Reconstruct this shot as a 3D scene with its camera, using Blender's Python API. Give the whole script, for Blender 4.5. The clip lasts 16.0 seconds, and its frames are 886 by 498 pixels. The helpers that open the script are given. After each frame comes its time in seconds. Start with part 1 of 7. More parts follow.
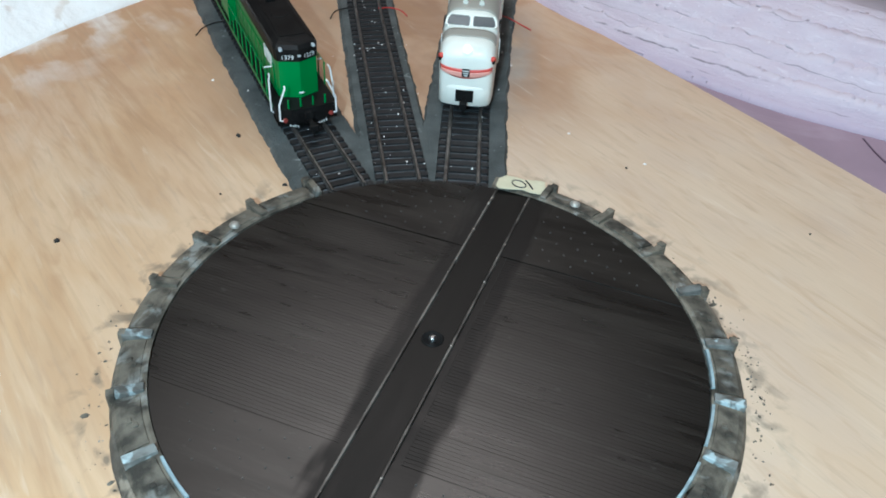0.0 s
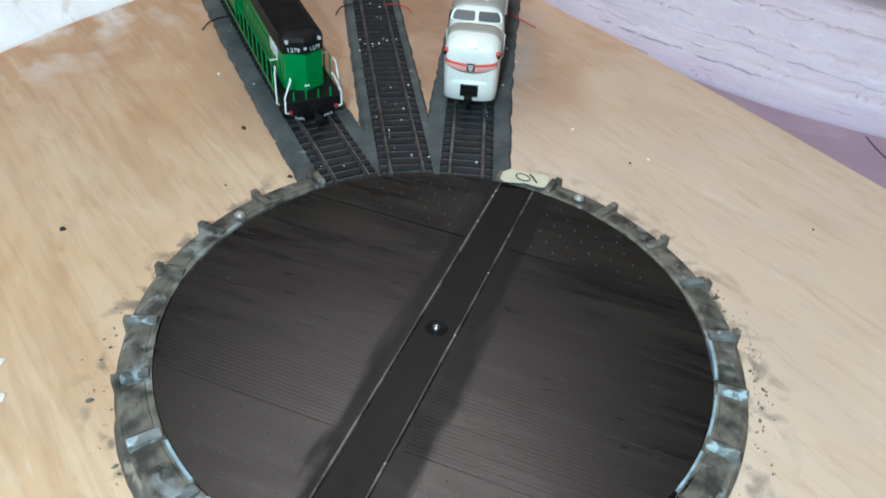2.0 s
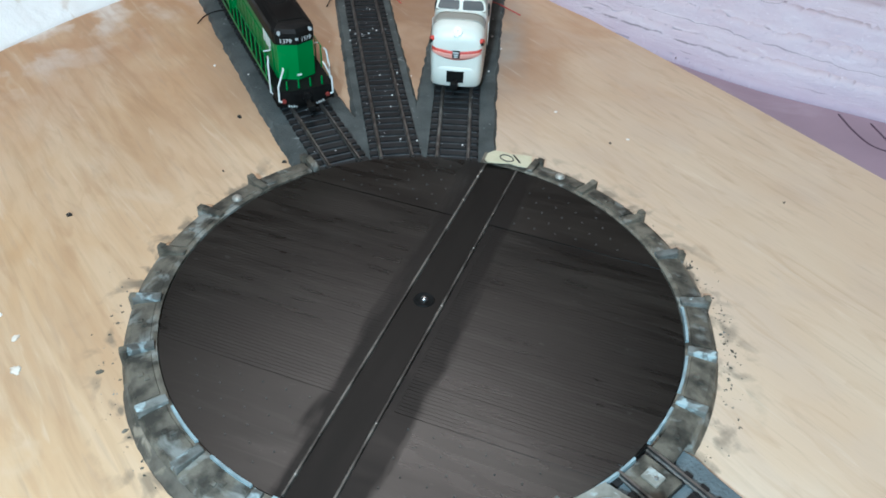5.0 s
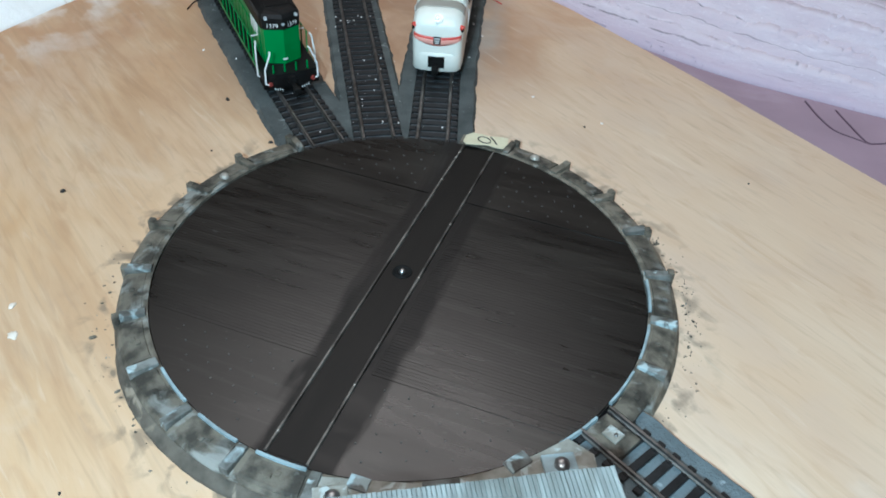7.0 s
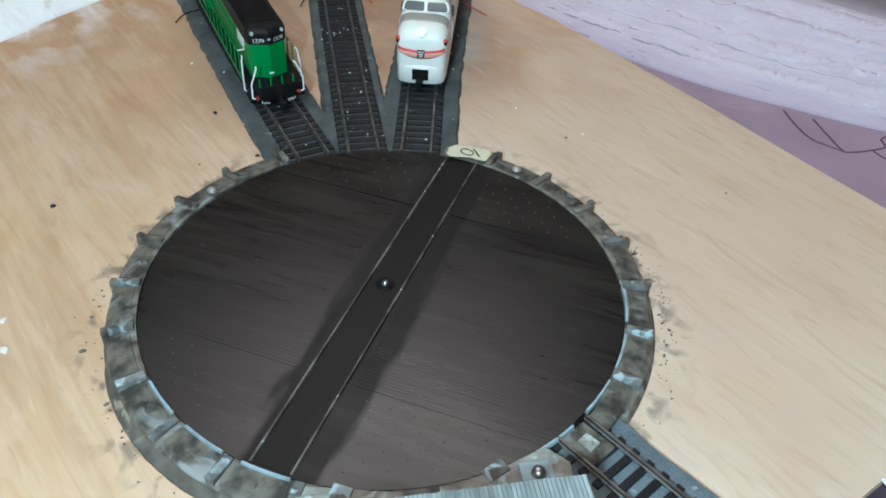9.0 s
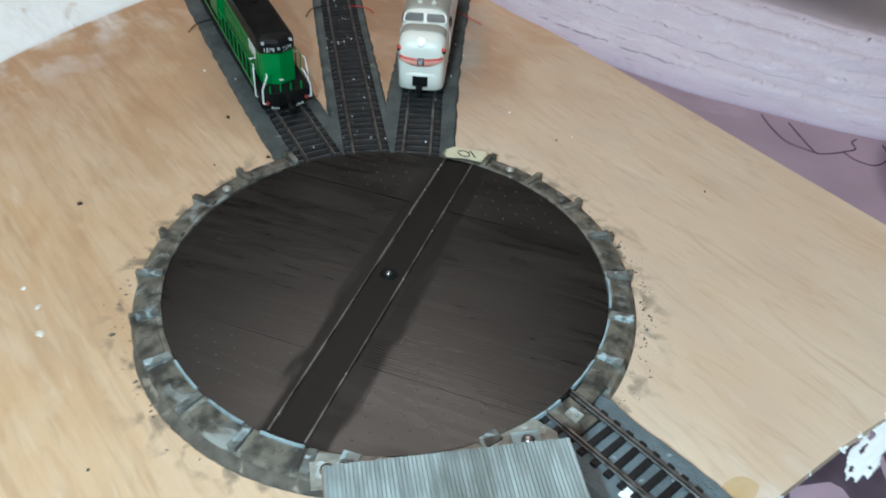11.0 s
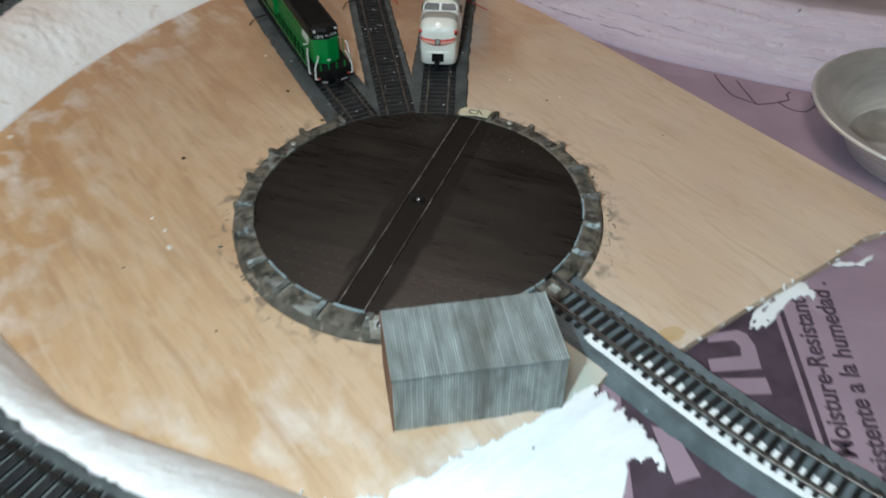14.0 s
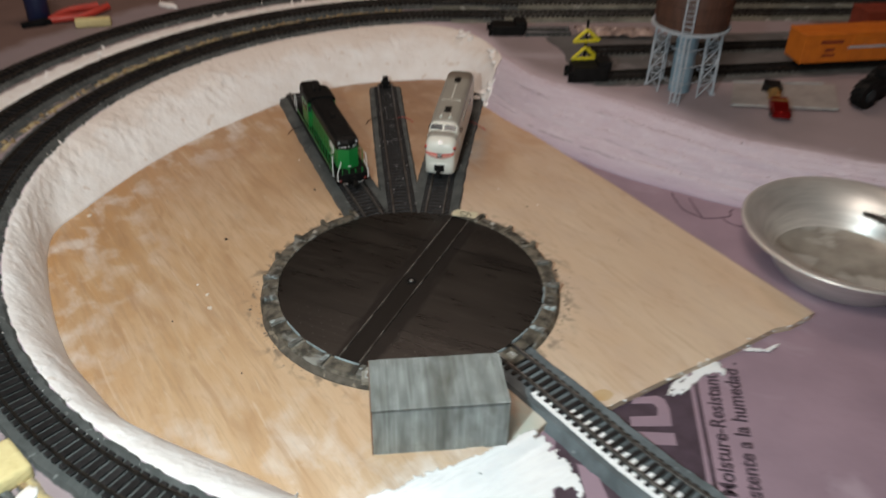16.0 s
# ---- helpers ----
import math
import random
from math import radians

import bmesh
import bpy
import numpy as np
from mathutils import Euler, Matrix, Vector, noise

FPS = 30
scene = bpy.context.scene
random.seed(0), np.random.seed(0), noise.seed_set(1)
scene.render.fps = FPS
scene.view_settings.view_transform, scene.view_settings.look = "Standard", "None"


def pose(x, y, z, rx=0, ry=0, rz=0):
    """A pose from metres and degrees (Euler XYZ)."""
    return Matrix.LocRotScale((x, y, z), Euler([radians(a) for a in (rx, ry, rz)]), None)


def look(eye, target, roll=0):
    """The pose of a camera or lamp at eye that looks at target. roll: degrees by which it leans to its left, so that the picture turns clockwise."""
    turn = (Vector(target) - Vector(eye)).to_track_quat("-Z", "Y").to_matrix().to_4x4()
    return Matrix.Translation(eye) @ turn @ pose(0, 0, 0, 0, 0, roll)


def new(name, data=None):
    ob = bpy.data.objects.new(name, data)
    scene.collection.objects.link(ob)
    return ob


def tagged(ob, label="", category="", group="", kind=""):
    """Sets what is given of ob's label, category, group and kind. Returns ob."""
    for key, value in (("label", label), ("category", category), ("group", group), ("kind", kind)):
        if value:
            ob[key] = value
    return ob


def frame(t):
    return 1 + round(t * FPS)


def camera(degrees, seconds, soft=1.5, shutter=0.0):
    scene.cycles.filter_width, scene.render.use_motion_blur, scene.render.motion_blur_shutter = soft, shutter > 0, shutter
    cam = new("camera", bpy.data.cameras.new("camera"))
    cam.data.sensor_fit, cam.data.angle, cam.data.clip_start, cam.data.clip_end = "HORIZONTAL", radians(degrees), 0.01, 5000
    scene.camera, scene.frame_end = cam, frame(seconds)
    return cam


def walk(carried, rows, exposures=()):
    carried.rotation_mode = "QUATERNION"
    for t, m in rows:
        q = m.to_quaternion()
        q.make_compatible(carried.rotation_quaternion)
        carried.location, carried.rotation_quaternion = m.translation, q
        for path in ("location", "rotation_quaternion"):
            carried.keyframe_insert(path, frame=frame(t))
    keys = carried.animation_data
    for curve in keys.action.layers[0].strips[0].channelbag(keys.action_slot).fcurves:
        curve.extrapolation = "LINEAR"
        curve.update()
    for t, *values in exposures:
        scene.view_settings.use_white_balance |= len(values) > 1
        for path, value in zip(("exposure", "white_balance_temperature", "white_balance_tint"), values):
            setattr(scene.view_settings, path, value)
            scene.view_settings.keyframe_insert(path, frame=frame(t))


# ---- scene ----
cam = camera(55.7, 16.0, soft=1.75, shutter=1.0)
PATH = [
    (0, (-0.043, -0.243, 0.262), (0.239, 1.269, -1.017), 3.2),
    (0.5, (-0.044, -0.245, 0.262), (0.228, 1.271, -1.014), 3.2),
    (1, (-0.045, -0.247, 0.265), (0.233, 1.276, -1.002), 3.3),
    (1.5, (-0.045, -0.247, 0.265), (0.229, 1.279, -0.999), 3.7),
    (2, (-0.045, -0.248, 0.258), (0.235, 1.271, -1.012), 3.6),
    (2.5, (-0.043, -0.25, 0.257), (0.225, 1.258, -1.029), 2.8),
    (3, (-0.044, -0.255, 0.263), (0.215, 1.254, -1.025), 2.2),
    (3.5, (-0.042, -0.258, 0.263), (0.225, 1.244, -1.031), 2.2),
    (4, (-0.044, -0.261, 0.26), (0.231, 1.249, -1.023), 2.7),
    (6.5, (-0.038, -0.287, 0.278), (0.241, 1.212, -1.017), 2.1),
    (7, (-0.039, -0.291, 0.273), (0.258, 1.201, -1.025), 3.3),
    (7.5, (-0.037, -0.291, 0.274), (0.256, 1.195, -1.033), 3.1),
    (8, (-0.035, -0.293, 0.278), (0.268, 1.198, -1.019), 3.3),
    (10.5, (-0.033, -0.304, 0.292), (0.278, 1.186, -1.004), 2.9),
    (11, (-0.04, -0.326, 0.302), (0.274, 1.172, -0.986), 3.2),
    (11.5, (-0.043, -0.344, 0.321), (0.248, 1.171, -0.952), 1.9),
    (12, (-0.041, -0.354, 0.322), (0.26, 1.157, -0.953), 2.4),
    (12.5, (-0.038, -0.358, 0.324), (0.264, 1.151, -0.952), 2.2),
    (13, (-0.032, -0.36, 0.325), (0.257, 1.146, -0.958), 1.7),
    (13.5, (-0.037, -0.386, 0.342), (0.236, 1.094, -0.975), 1.2),
    (14, (-0.062, -0.465, 0.371), (0.192, 1.02, -0.945), 0.1),
    (14.5, (-0.057, -0.484, 0.388), (0.12, 1.03, -0.907), -0.3),
    (15, (-0.059, -0.495, 0.395), (0.143, 1.057, -0.85), 1.2),
    (15.5, (-0.059, -0.518, 0.414), (0.154, 1.07, -0.783), 1.3),
    (16, (-0.046, -0.589, 0.443), (0.158, 1.053, -0.681), 1.4),
]
EXPOSURES = [(0, 1.36, 4950, 2), (4, 1.35, 4930, 2), (8, 1.25, 4850, 1), (10.5, 1.14, 5080, 2), (12.5, 0.99, 5210, 3), (13.5, 0.86, 5320, 5), (14.5, 0.49, 5780, 9), (15.2, 0.46, 6050, 12), (16, 0.56, 6200, 14)]
walk(cam, [(t, look(eye, target, roll)) for t, eye, target, roll in PATH], EXPOSURES)

# ---- light ----
world = bpy.data.worlds.new("world")
scene.world = world
world.use_nodes = True
world.node_tree.nodes["Background"].inputs[0].default_value = (0.9, 0.85, 0.8, 1)
world.node_tree.nodes["Background"].inputs[1].default_value = 0.05


def lamp(name, kind, place, target, watts, colour, size):
    data = bpy.data.lights.new(name, kind)
    data.energy, data.color = watts, colour
    if kind == "AREA":
        data.shape, data.size = "DISK", size
    else:
        data.shadow_soft_size = size
    ob = new(name, data)
    ob.matrix_world = look(place, target)
    return ob


lamp("ceiling_lamp_light", "AREA", (-0.35, -0.85, 1.42), (0, 0.05, 0), 6.9, (1.0, 0.85, 0.70), 0.3)
lamp("rear_ceiling_lamp_light", "AREA", (0.05, 0.75, 1.42), (0, 0.05, 0), 4.5, (1.0, 0.75, 0.57), 0.9)
lamp("torch_light", "POINT", (-0.15, -0.45, 0.40), (0, 0, 0), 6.0, (0.81, 1.0, 0.985), 0.012)


# ---- materials ----
def material(name, colour, rough=0.6, metal=0.0, colour2=None, scale=60.0, stretch=(1, 1, 1), turn=0.0, detail=5.0,
             bump=0.0, bump_scale=300.0, spots=None, spot_scale=20.0, spot_at=0.62, spot_soft=0.06, vary=0.0,
             rough_vary=0.12, spec=0.5, lo=0.35, hi=0.65, world=False):
    """Two-scale noise colour, stains with a shape of their own, and fine relief."""
    m = bpy.data.materials.new(name)
    m.use_nodes = True
    nt = m.node_tree
    nd, ln = nt.nodes, nt.links
    bs = nd["Principled BSDF"]
    bs.inputs["Roughness"].default_value, bs.inputs["Metallic"].default_value = rough, metal
    bs.inputs["Specular IOR Level"].default_value = spec
    co = nd.new("ShaderNodeTexCoord")
    mp = nd.new("ShaderNodeMapping")
    mp.inputs["Rotation"].default_value = (0, 0, radians(turn))
    mp2 = nd.new("ShaderNodeMapping")
    mp2.inputs["Scale"].default_value = stretch
    place = nd.new("ShaderNodeNewGeometry").outputs["Position"] if world else co.outputs["Object"]
    ln.new(place, mp.inputs[0])
    ln.new(mp.outputs[0], mp2.inputs[0])
    n1 = nd.new("ShaderNodeTexNoise")
    n1.inputs["Scale"].default_value, n1.inputs["Detail"].default_value = scale, detail
    ln.new(mp2.outputs[0], n1.inputs["Vector"])
    ramp = nd.new("ShaderNodeMapRange")
    ramp.inputs["From Min"].default_value, ramp.inputs["From Max"].default_value = lo, hi
    ln.new(n1.outputs["Fac"], ramp.inputs["Value"])
    mix = nd.new("ShaderNodeMix")
    mix.data_type = "RGBA"
    c2 = colour2 or tuple(c * 0.8 for c in colour)
    mix.inputs["A"].default_value, mix.inputs["B"].default_value = (*colour, 1), (*c2, 1)
    ln.new(ramp.outputs[0], mix.inputs["Factor"])
    out = mix.outputs["Result"]
    if spots:
        n2 = nd.new("ShaderNodeTexNoise")
        n2.inputs["Scale"].default_value, n2.inputs["Detail"].default_value, n2.inputs["Distortion"].default_value = spot_scale, 6, 0.6
        ln.new((mp2 if world else mp).outputs[0], n2.inputs["Vector"])
        r2 = nd.new("ShaderNodeMapRange")
        r2.inputs["From Min"].default_value, r2.inputs["From Max"].default_value = spot_at, spot_at + spot_soft
        ln.new(n2.outputs["Fac"], r2.inputs["Value"])
        mx = nd.new("ShaderNodeMix")
        mx.data_type = "RGBA"
        ln.new(r2.outputs[0], mx.inputs["Factor"])
        ln.new(out, mx.inputs["A"])
        mx.inputs["B"].default_value = (*spots, 1)
        out = mx.outputs["Result"]
    if vary:
        oi = nd.new("ShaderNodeObjectInfo")
        r3 = nd.new("ShaderNodeMapRange")
        r3.inputs["To Min"].default_value, r3.inputs["To Max"].default_value = 1 - vary, 1 + vary
        ln.new(oi.outputs["Random"], r3.inputs["Value"])
        hs = nd.new("ShaderNodeHueSaturation")
        ln.new(r3.outputs[0], hs.inputs["Value"])
        ln.new(out, hs.inputs["Color"])
        out = hs.outputs[0]
    ln.new(out, bs.inputs["Base Color"])
    if rough_vary:
        r4 = nd.new("ShaderNodeMapRange")
        r4.inputs["To Min"].default_value, r4.inputs["To Max"].default_value = max(rough - rough_vary, 0.03), min(rough + rough_vary, 1)
        ln.new(n1.outputs["Fac"], r4.inputs["Value"])
        ln.new(r4.outputs[0], bs.inputs["Roughness"])
    if bump:
        nb = nd.new("ShaderNodeTexNoise")
        nb.inputs["Scale"].default_value, nb.inputs["Detail"].default_value = bump_scale, 4
        ln.new(mp2.outputs[0], nb.inputs["Vector"])
        bp = nd.new("ShaderNodeBump")
        bp.inputs["Strength"].default_value, bp.inputs["Distance"].default_value = 1.0, bump
        ln.new(nb.outputs["Fac"], bp.inputs["Height"])
        ln.new(bp.outputs[0], bs.inputs["Normal"])
    return m


M_FOAM = material("lilac_foam", (0.345, 0.242, 0.295), 0.75, colour2=(0.285, 0.20, 0.245), scale=14, bump=0.0006, bump_scale=90, spots=(0.39, 0.295, 0.35), spot_scale=9)
M_PLASTER = material("white_plaster", (0.91, 0.875, 0.85), 0.85, colour2=(0.83, 0.775, 0.735), scale=38, bump=0.0018, bump_scale=85, spots=(0.74, 0.66, 0.60), spot_scale=60, spot_at=0.64)
M_CHALK = material("thin_plaster_smear", (0.74, 0.665, 0.575), 0.85, colour2=(0.66, 0.55, 0.44), scale=160)
M_PAINT_W = material("white_paint", (0.90, 0.91, 0.91), 0.5, colour2=(0.84, 0.85, 0.86), scale=60, stretch=(1, 3, 1), turn=-25, bump=0.0006, bump_scale=160)
M_ROADBED = material("grey_roadbed", (0.094, 0.101, 0.098), 0.85, colour2=(0.052, 0.057, 0.055), scale=55, bump=0.0009, bump_scale=700, spots=(0.20, 0.215, 0.21), spot_scale=160, spot_at=0.64)
M_BALLAST = material("mixed_ballast", (0.47, 0.37, 0.19), 0.9, colour2=(0.115, 0.11, 0.10), scale=42, detail=7, bump=0.0012, bump_scale=350, spots=(0.62, 0.56, 0.44), spot_scale=70, spot_at=0.60, lo=0.44, hi=0.58)
M_FARBED = material("olive_grey_ballast", (0.20, 0.20, 0.165), 0.85, colour2=(0.10, 0.10, 0.082), scale=30, bump=0.0009, bump_scale=700, spots=(0.34, 0.34, 0.31), spot_scale=60, spot_at=0.60)
M_GREYWASH = material("dark_grey_wash", (0.125, 0.118, 0.116), 0.8, colour2=(0.085, 0.08, 0.078), scale=20, bump=0.0005, bump_scale=200, spots=(0.17, 0.155, 0.155), spot_scale=30)
M_LEADBED = material("blue_grey_roadbed", (0.14, 0.165, 0.176), 0.85, colour2=(0.085, 0.10, 0.106), scale=55, bump=0.0009, bump_scale=700, spots=(0.25, 0.28, 0.29), spot_scale=160, spot_at=0.64)
M_TIE = material("black_tie_plastic", (0.009, 0.0085, 0.009), 0.5, colour2=(0.019, 0.018, 0.018), scale=300, bump=0.0001, bump_scale=1500, vary=0.35, spec=0.28)
M_WEB = material("dark_tie_gap", (0.082, 0.09, 0.097), 0.7, colour2=(0.034, 0.038, 0.042), scale=160, bump=0.0002, bump_scale=900)
M_RAIL = material("rail_metal", (0.21, 0.198, 0.185), 0.42, 0.8, colour2=(0.088, 0.079, 0.07), scale=160, bump=0.0)
# Pale specks paint the glints along the worn bridge rails.
M_BRAIL = material("worn_glint_rail", (0.026, 0.022, 0.019), 0.42, 0.2, colour2=(0.14, 0.122, 0.104), scale=60, lo=0.42, hi=0.62, spots=(0.42, 0.38, 0.33), spot_scale=260, spot_at=0.62, spot_soft=0.05)
M_RAIL_DK = material("dark_rail", (0.07, 0.06, 0.05), 0.4, 0.8, colour2=(0.03, 0.027, 0.024), scale=160)
M_BRIDGE = material("bridge_black", (0.0050, 0.0042, 0.0036), 0.44, colour2=(0.0085, 0.0070, 0.0058), scale=30, stretch=(1, 7, 1), turn=-60, bump=0.00005, bump_scale=160, spec=0.20)
M_RIM = material("weathered_rim", (0.152, 0.130, 0.098), 0.75, colour2=(0.040, 0.034, 0.025), lo=0.41, hi=0.61, scale=110, bump=0.0007, bump_scale=380, spots=(0.255, 0.25, 0.225), spot_scale=85, spot_at=0.56, spot_soft=0.12, vary=0.2, world=True)
M_APRON = material("stained_apron", (0.115, 0.098, 0.076), 0.8, colour2=(0.052, 0.044, 0.034), scale=120, bump=0.0005, bump_scale=380, spots=(0.24, 0.20, 0.15), spot_scale=90, spot_at=0.60, world=True)
M_PLATE = material("pale_grey_plate", (0.30, 0.285, 0.245), 0.75, colour2=(0.17, 0.155, 0.125), scale=120, bump=0.0004, bump_scale=420, spots=(0.42, 0.44, 0.42), spot_scale=110, spot_at=0.56, world=True)
# Rivets get a paler colour that stands in for their highlights.
M_RIVET = material("glint_pale_rivet", (0.075, 0.068, 0.062), 0.45)
M_PEN = material("purple_black_pen", (0.085, 0.045, 0.072), 0.7)
M_RIB = material("drybrushed_rib", (0.17, 0.172, 0.160), 0.7, colour2=(0.06, 0.053, 0.042), spots=(0.36, 0.42, 0.425), spot_scale=130, spot_at=0.54, spot_soft=0.08, scale=160, bump=0.0004, bump_scale=500, vary=0.25, world=True)
M_LIP = material("pale_blue_lip", (0.36, 0.45, 0.48), 0.6, colour2=(0.20, 0.24, 0.25), scale=130, world=True)
M_SHED = material("weathered_grey_boards", (0.335, 0.358, 0.345), 0.75, colour2=(0.205, 0.218, 0.208), scale=40, stretch=(4, 1, 1), detail=8, bump=0.0003, bump_scale=260, spots=(0.115, 0.115, 0.095), spot_scale=16, spot_at=0.48, spot_soft=0.26, vary=0.15, world=True)
# A darker grey for the grooves between the shed boards.
M_SHED_D = material("dark_grey_grooves", (0.20, 0.225, 0.215), 0.85, colour2=(0.13, 0.145, 0.135), scale=60, world=True)
M_SHED_O = material("rust_brown_side", (0.20, 0.10, 0.05), 0.8, colour2=(0.12, 0.06, 0.035), scale=80)
M_STEEL = material("bright_steel", (0.50, 0.50, 0.49), 0.36, 1.0, colour2=(0.42, 0.42, 0.42), scale=200)
M_ALU = material("spun_aluminium", (0.82, 0.785, 0.745), 0.44, 0.7, colour2=(0.68, 0.65, 0.61), scale=30, stretch=(1, 1, 9), bump=0.0002, bump_scale=90)
M_ALU_IN = material("stained_aluminium", (0.46, 0.425, 0.37), 0.5, 0.4, colour2=(0.27, 0.245, 0.21), scale=26, spots=(0.50, 0.48, 0.44), spot_scale=16, spot_at=0.5)
M_TAPE = material("cream_masking_tape", (0.66, 0.60, 0.42), 0.7, colour2=(0.58, 0.52, 0.35), scale=150, bump=0.0002, bump_scale=700)
M_INK = material("black_ink", (0.012, 0.012, 0.014), 0.5)
M_PRINT = material("print_ink", (0.050, 0.032, 0.045), 0.55, colour2=(0.075, 0.05, 0.07), scale=90, spots=(0.16, 0.11, 0.16), spot_scale=120, spot_at=0.7)
M_GREEN = material("green_gloss", (0.009, 0.200, 0.037), 0.34, colour2=(0.008, 0.175, 0.032), scale=40, rough_vary=0.06)
M_BLACK = material("black_plastic", (0.0065, 0.0060, 0.0060), 0.5, colour2=(0.011, 0.0105, 0.010), scale=120, spec=0.11)
M_CREAM = material("cream_plastic", (0.78, 0.775, 0.70), 0.38, colour2=(0.73, 0.725, 0.65), scale=40, rough_vary=0.06)
M_ROOFG = material("warm_grey_plastic", (0.36, 0.34, 0.29), 0.42, colour2=(0.32, 0.30, 0.26), scale=40)
M_RED = material("red_orange_paint", (0.58, 0.055, 0.035), 0.42)
M_SALMON = material("salmon_paint", (0.76, 0.36, 0.29), 0.42)
M_WHITE = material("white_gloss", (0.82, 0.82, 0.80), 0.35, rough_vary=0.05)
M_GLASS = material("dark_window", (0.03, 0.037, 0.04), 0.22, rough_vary=0.05, spec=0.16)
M_ORANGE = material("orange_boxcar_paint", (0.62, 0.165, 0.012), 0.5, colour2=(0.52, 0.13, 0.01), scale=60)
M_LENS = material("pale_lens", (0.55, 0.57, 0.58), 0.2, colour2=(0.35, 0.36, 0.37), scale=900)
M_REDCAR = material("oxide_red", (0.22, 0.035, 0.015), 0.6)
M_CANDY = material("candy_red", (0.33, 0.010, 0.009), 0.12, 0.7, bump=0.0012, bump_scale=220)
M_GOLD = material("amber_clear", (0.45, 0.27, 0.10), 0.16, 0.5, bump=0.0008, bump_scale=200)
M_YELLOW = material("yellow_plastic", (0.72, 0.60, 0.02), 0.45)
M_BROWN = material("brown_tank", (0.085, 0.035, 0.020), 0.55, colour2=(0.06, 0.026, 0.016), scale=60, stretch=(4, 4, 0.6))
M_TOWER = material("blue_grey_plastic", (0.44, 0.48, 0.52), 0.5, colour2=(0.36, 0.40, 0.44), scale=60)
M_RISER = material("light_blue_pipe", (0.25, 0.36, 0.43), 0.45, colour2=(0.20, 0.30, 0.37), scale=60)
M_CARD = material("grey_card", (0.33, 0.295, 0.275), 0.7, colour2=(0.26, 0.23, 0.215), scale=50)
M_STRIP = material("pale_grey_strip", (0.40, 0.38, 0.36), 0.6, colour2=(0.30, 0.28, 0.27), scale=80)
M_WALL = material("room_wall", (0.20, 0.12, 0.085), 0.85, colour2=(0.17, 0.10, 0.07), scale=4, bump=0.002, bump_scale=30)
M_CEIL = material("room_ceiling", (0.30, 0.27, 0.235), 0.9, scale=5, bump=0.002, bump_scale=40)
M_FLOOR = material("room_floor", (0.16, 0.13, 0.11), 0.8, scale=6)
M_TAN = material("tan_debris", (0.42, 0.30, 0.15), 0.9, colour2=(0.25, 0.17, 0.09), scale=200)
M_SPONGE = material("pale_yellow_foam", (0.72, 0.60, 0.30), 0.9, colour2=(0.62, 0.50, 0.24), scale=60, bump=0.001, bump_scale=300)
M_CRUMB = material("black_crumb", (0.02, 0.018, 0.016), 0.8)
M_DULLRED = material("dull_red", (0.24, 0.035, 0.025), 0.6)
M_CLEAR = material("crumpled_clear_wrap", (0.40, 0.29, 0.25), 0.12, colour2=(0.20, 0.14, 0.12), scale=120, bump=0.002, bump_scale=150, spec=0.8)
M_MUSTARD = material("mustard_board", (0.42, 0.29, 0.05), 0.7, colour2=(0.34, 0.22, 0.04), scale=30)
M_WIRE_R = material("red_wire", (0.5, 0.03, 0.025), 0.4)
M_BLUE = material("navy_plastic", (0.015, 0.02, 0.06), 0.4)
M_STAIN = material("varnish_drip", (0.52, 0.345, 0.17), 0.5, colour2=(0.56, 0.41, 0.24), scale=60)


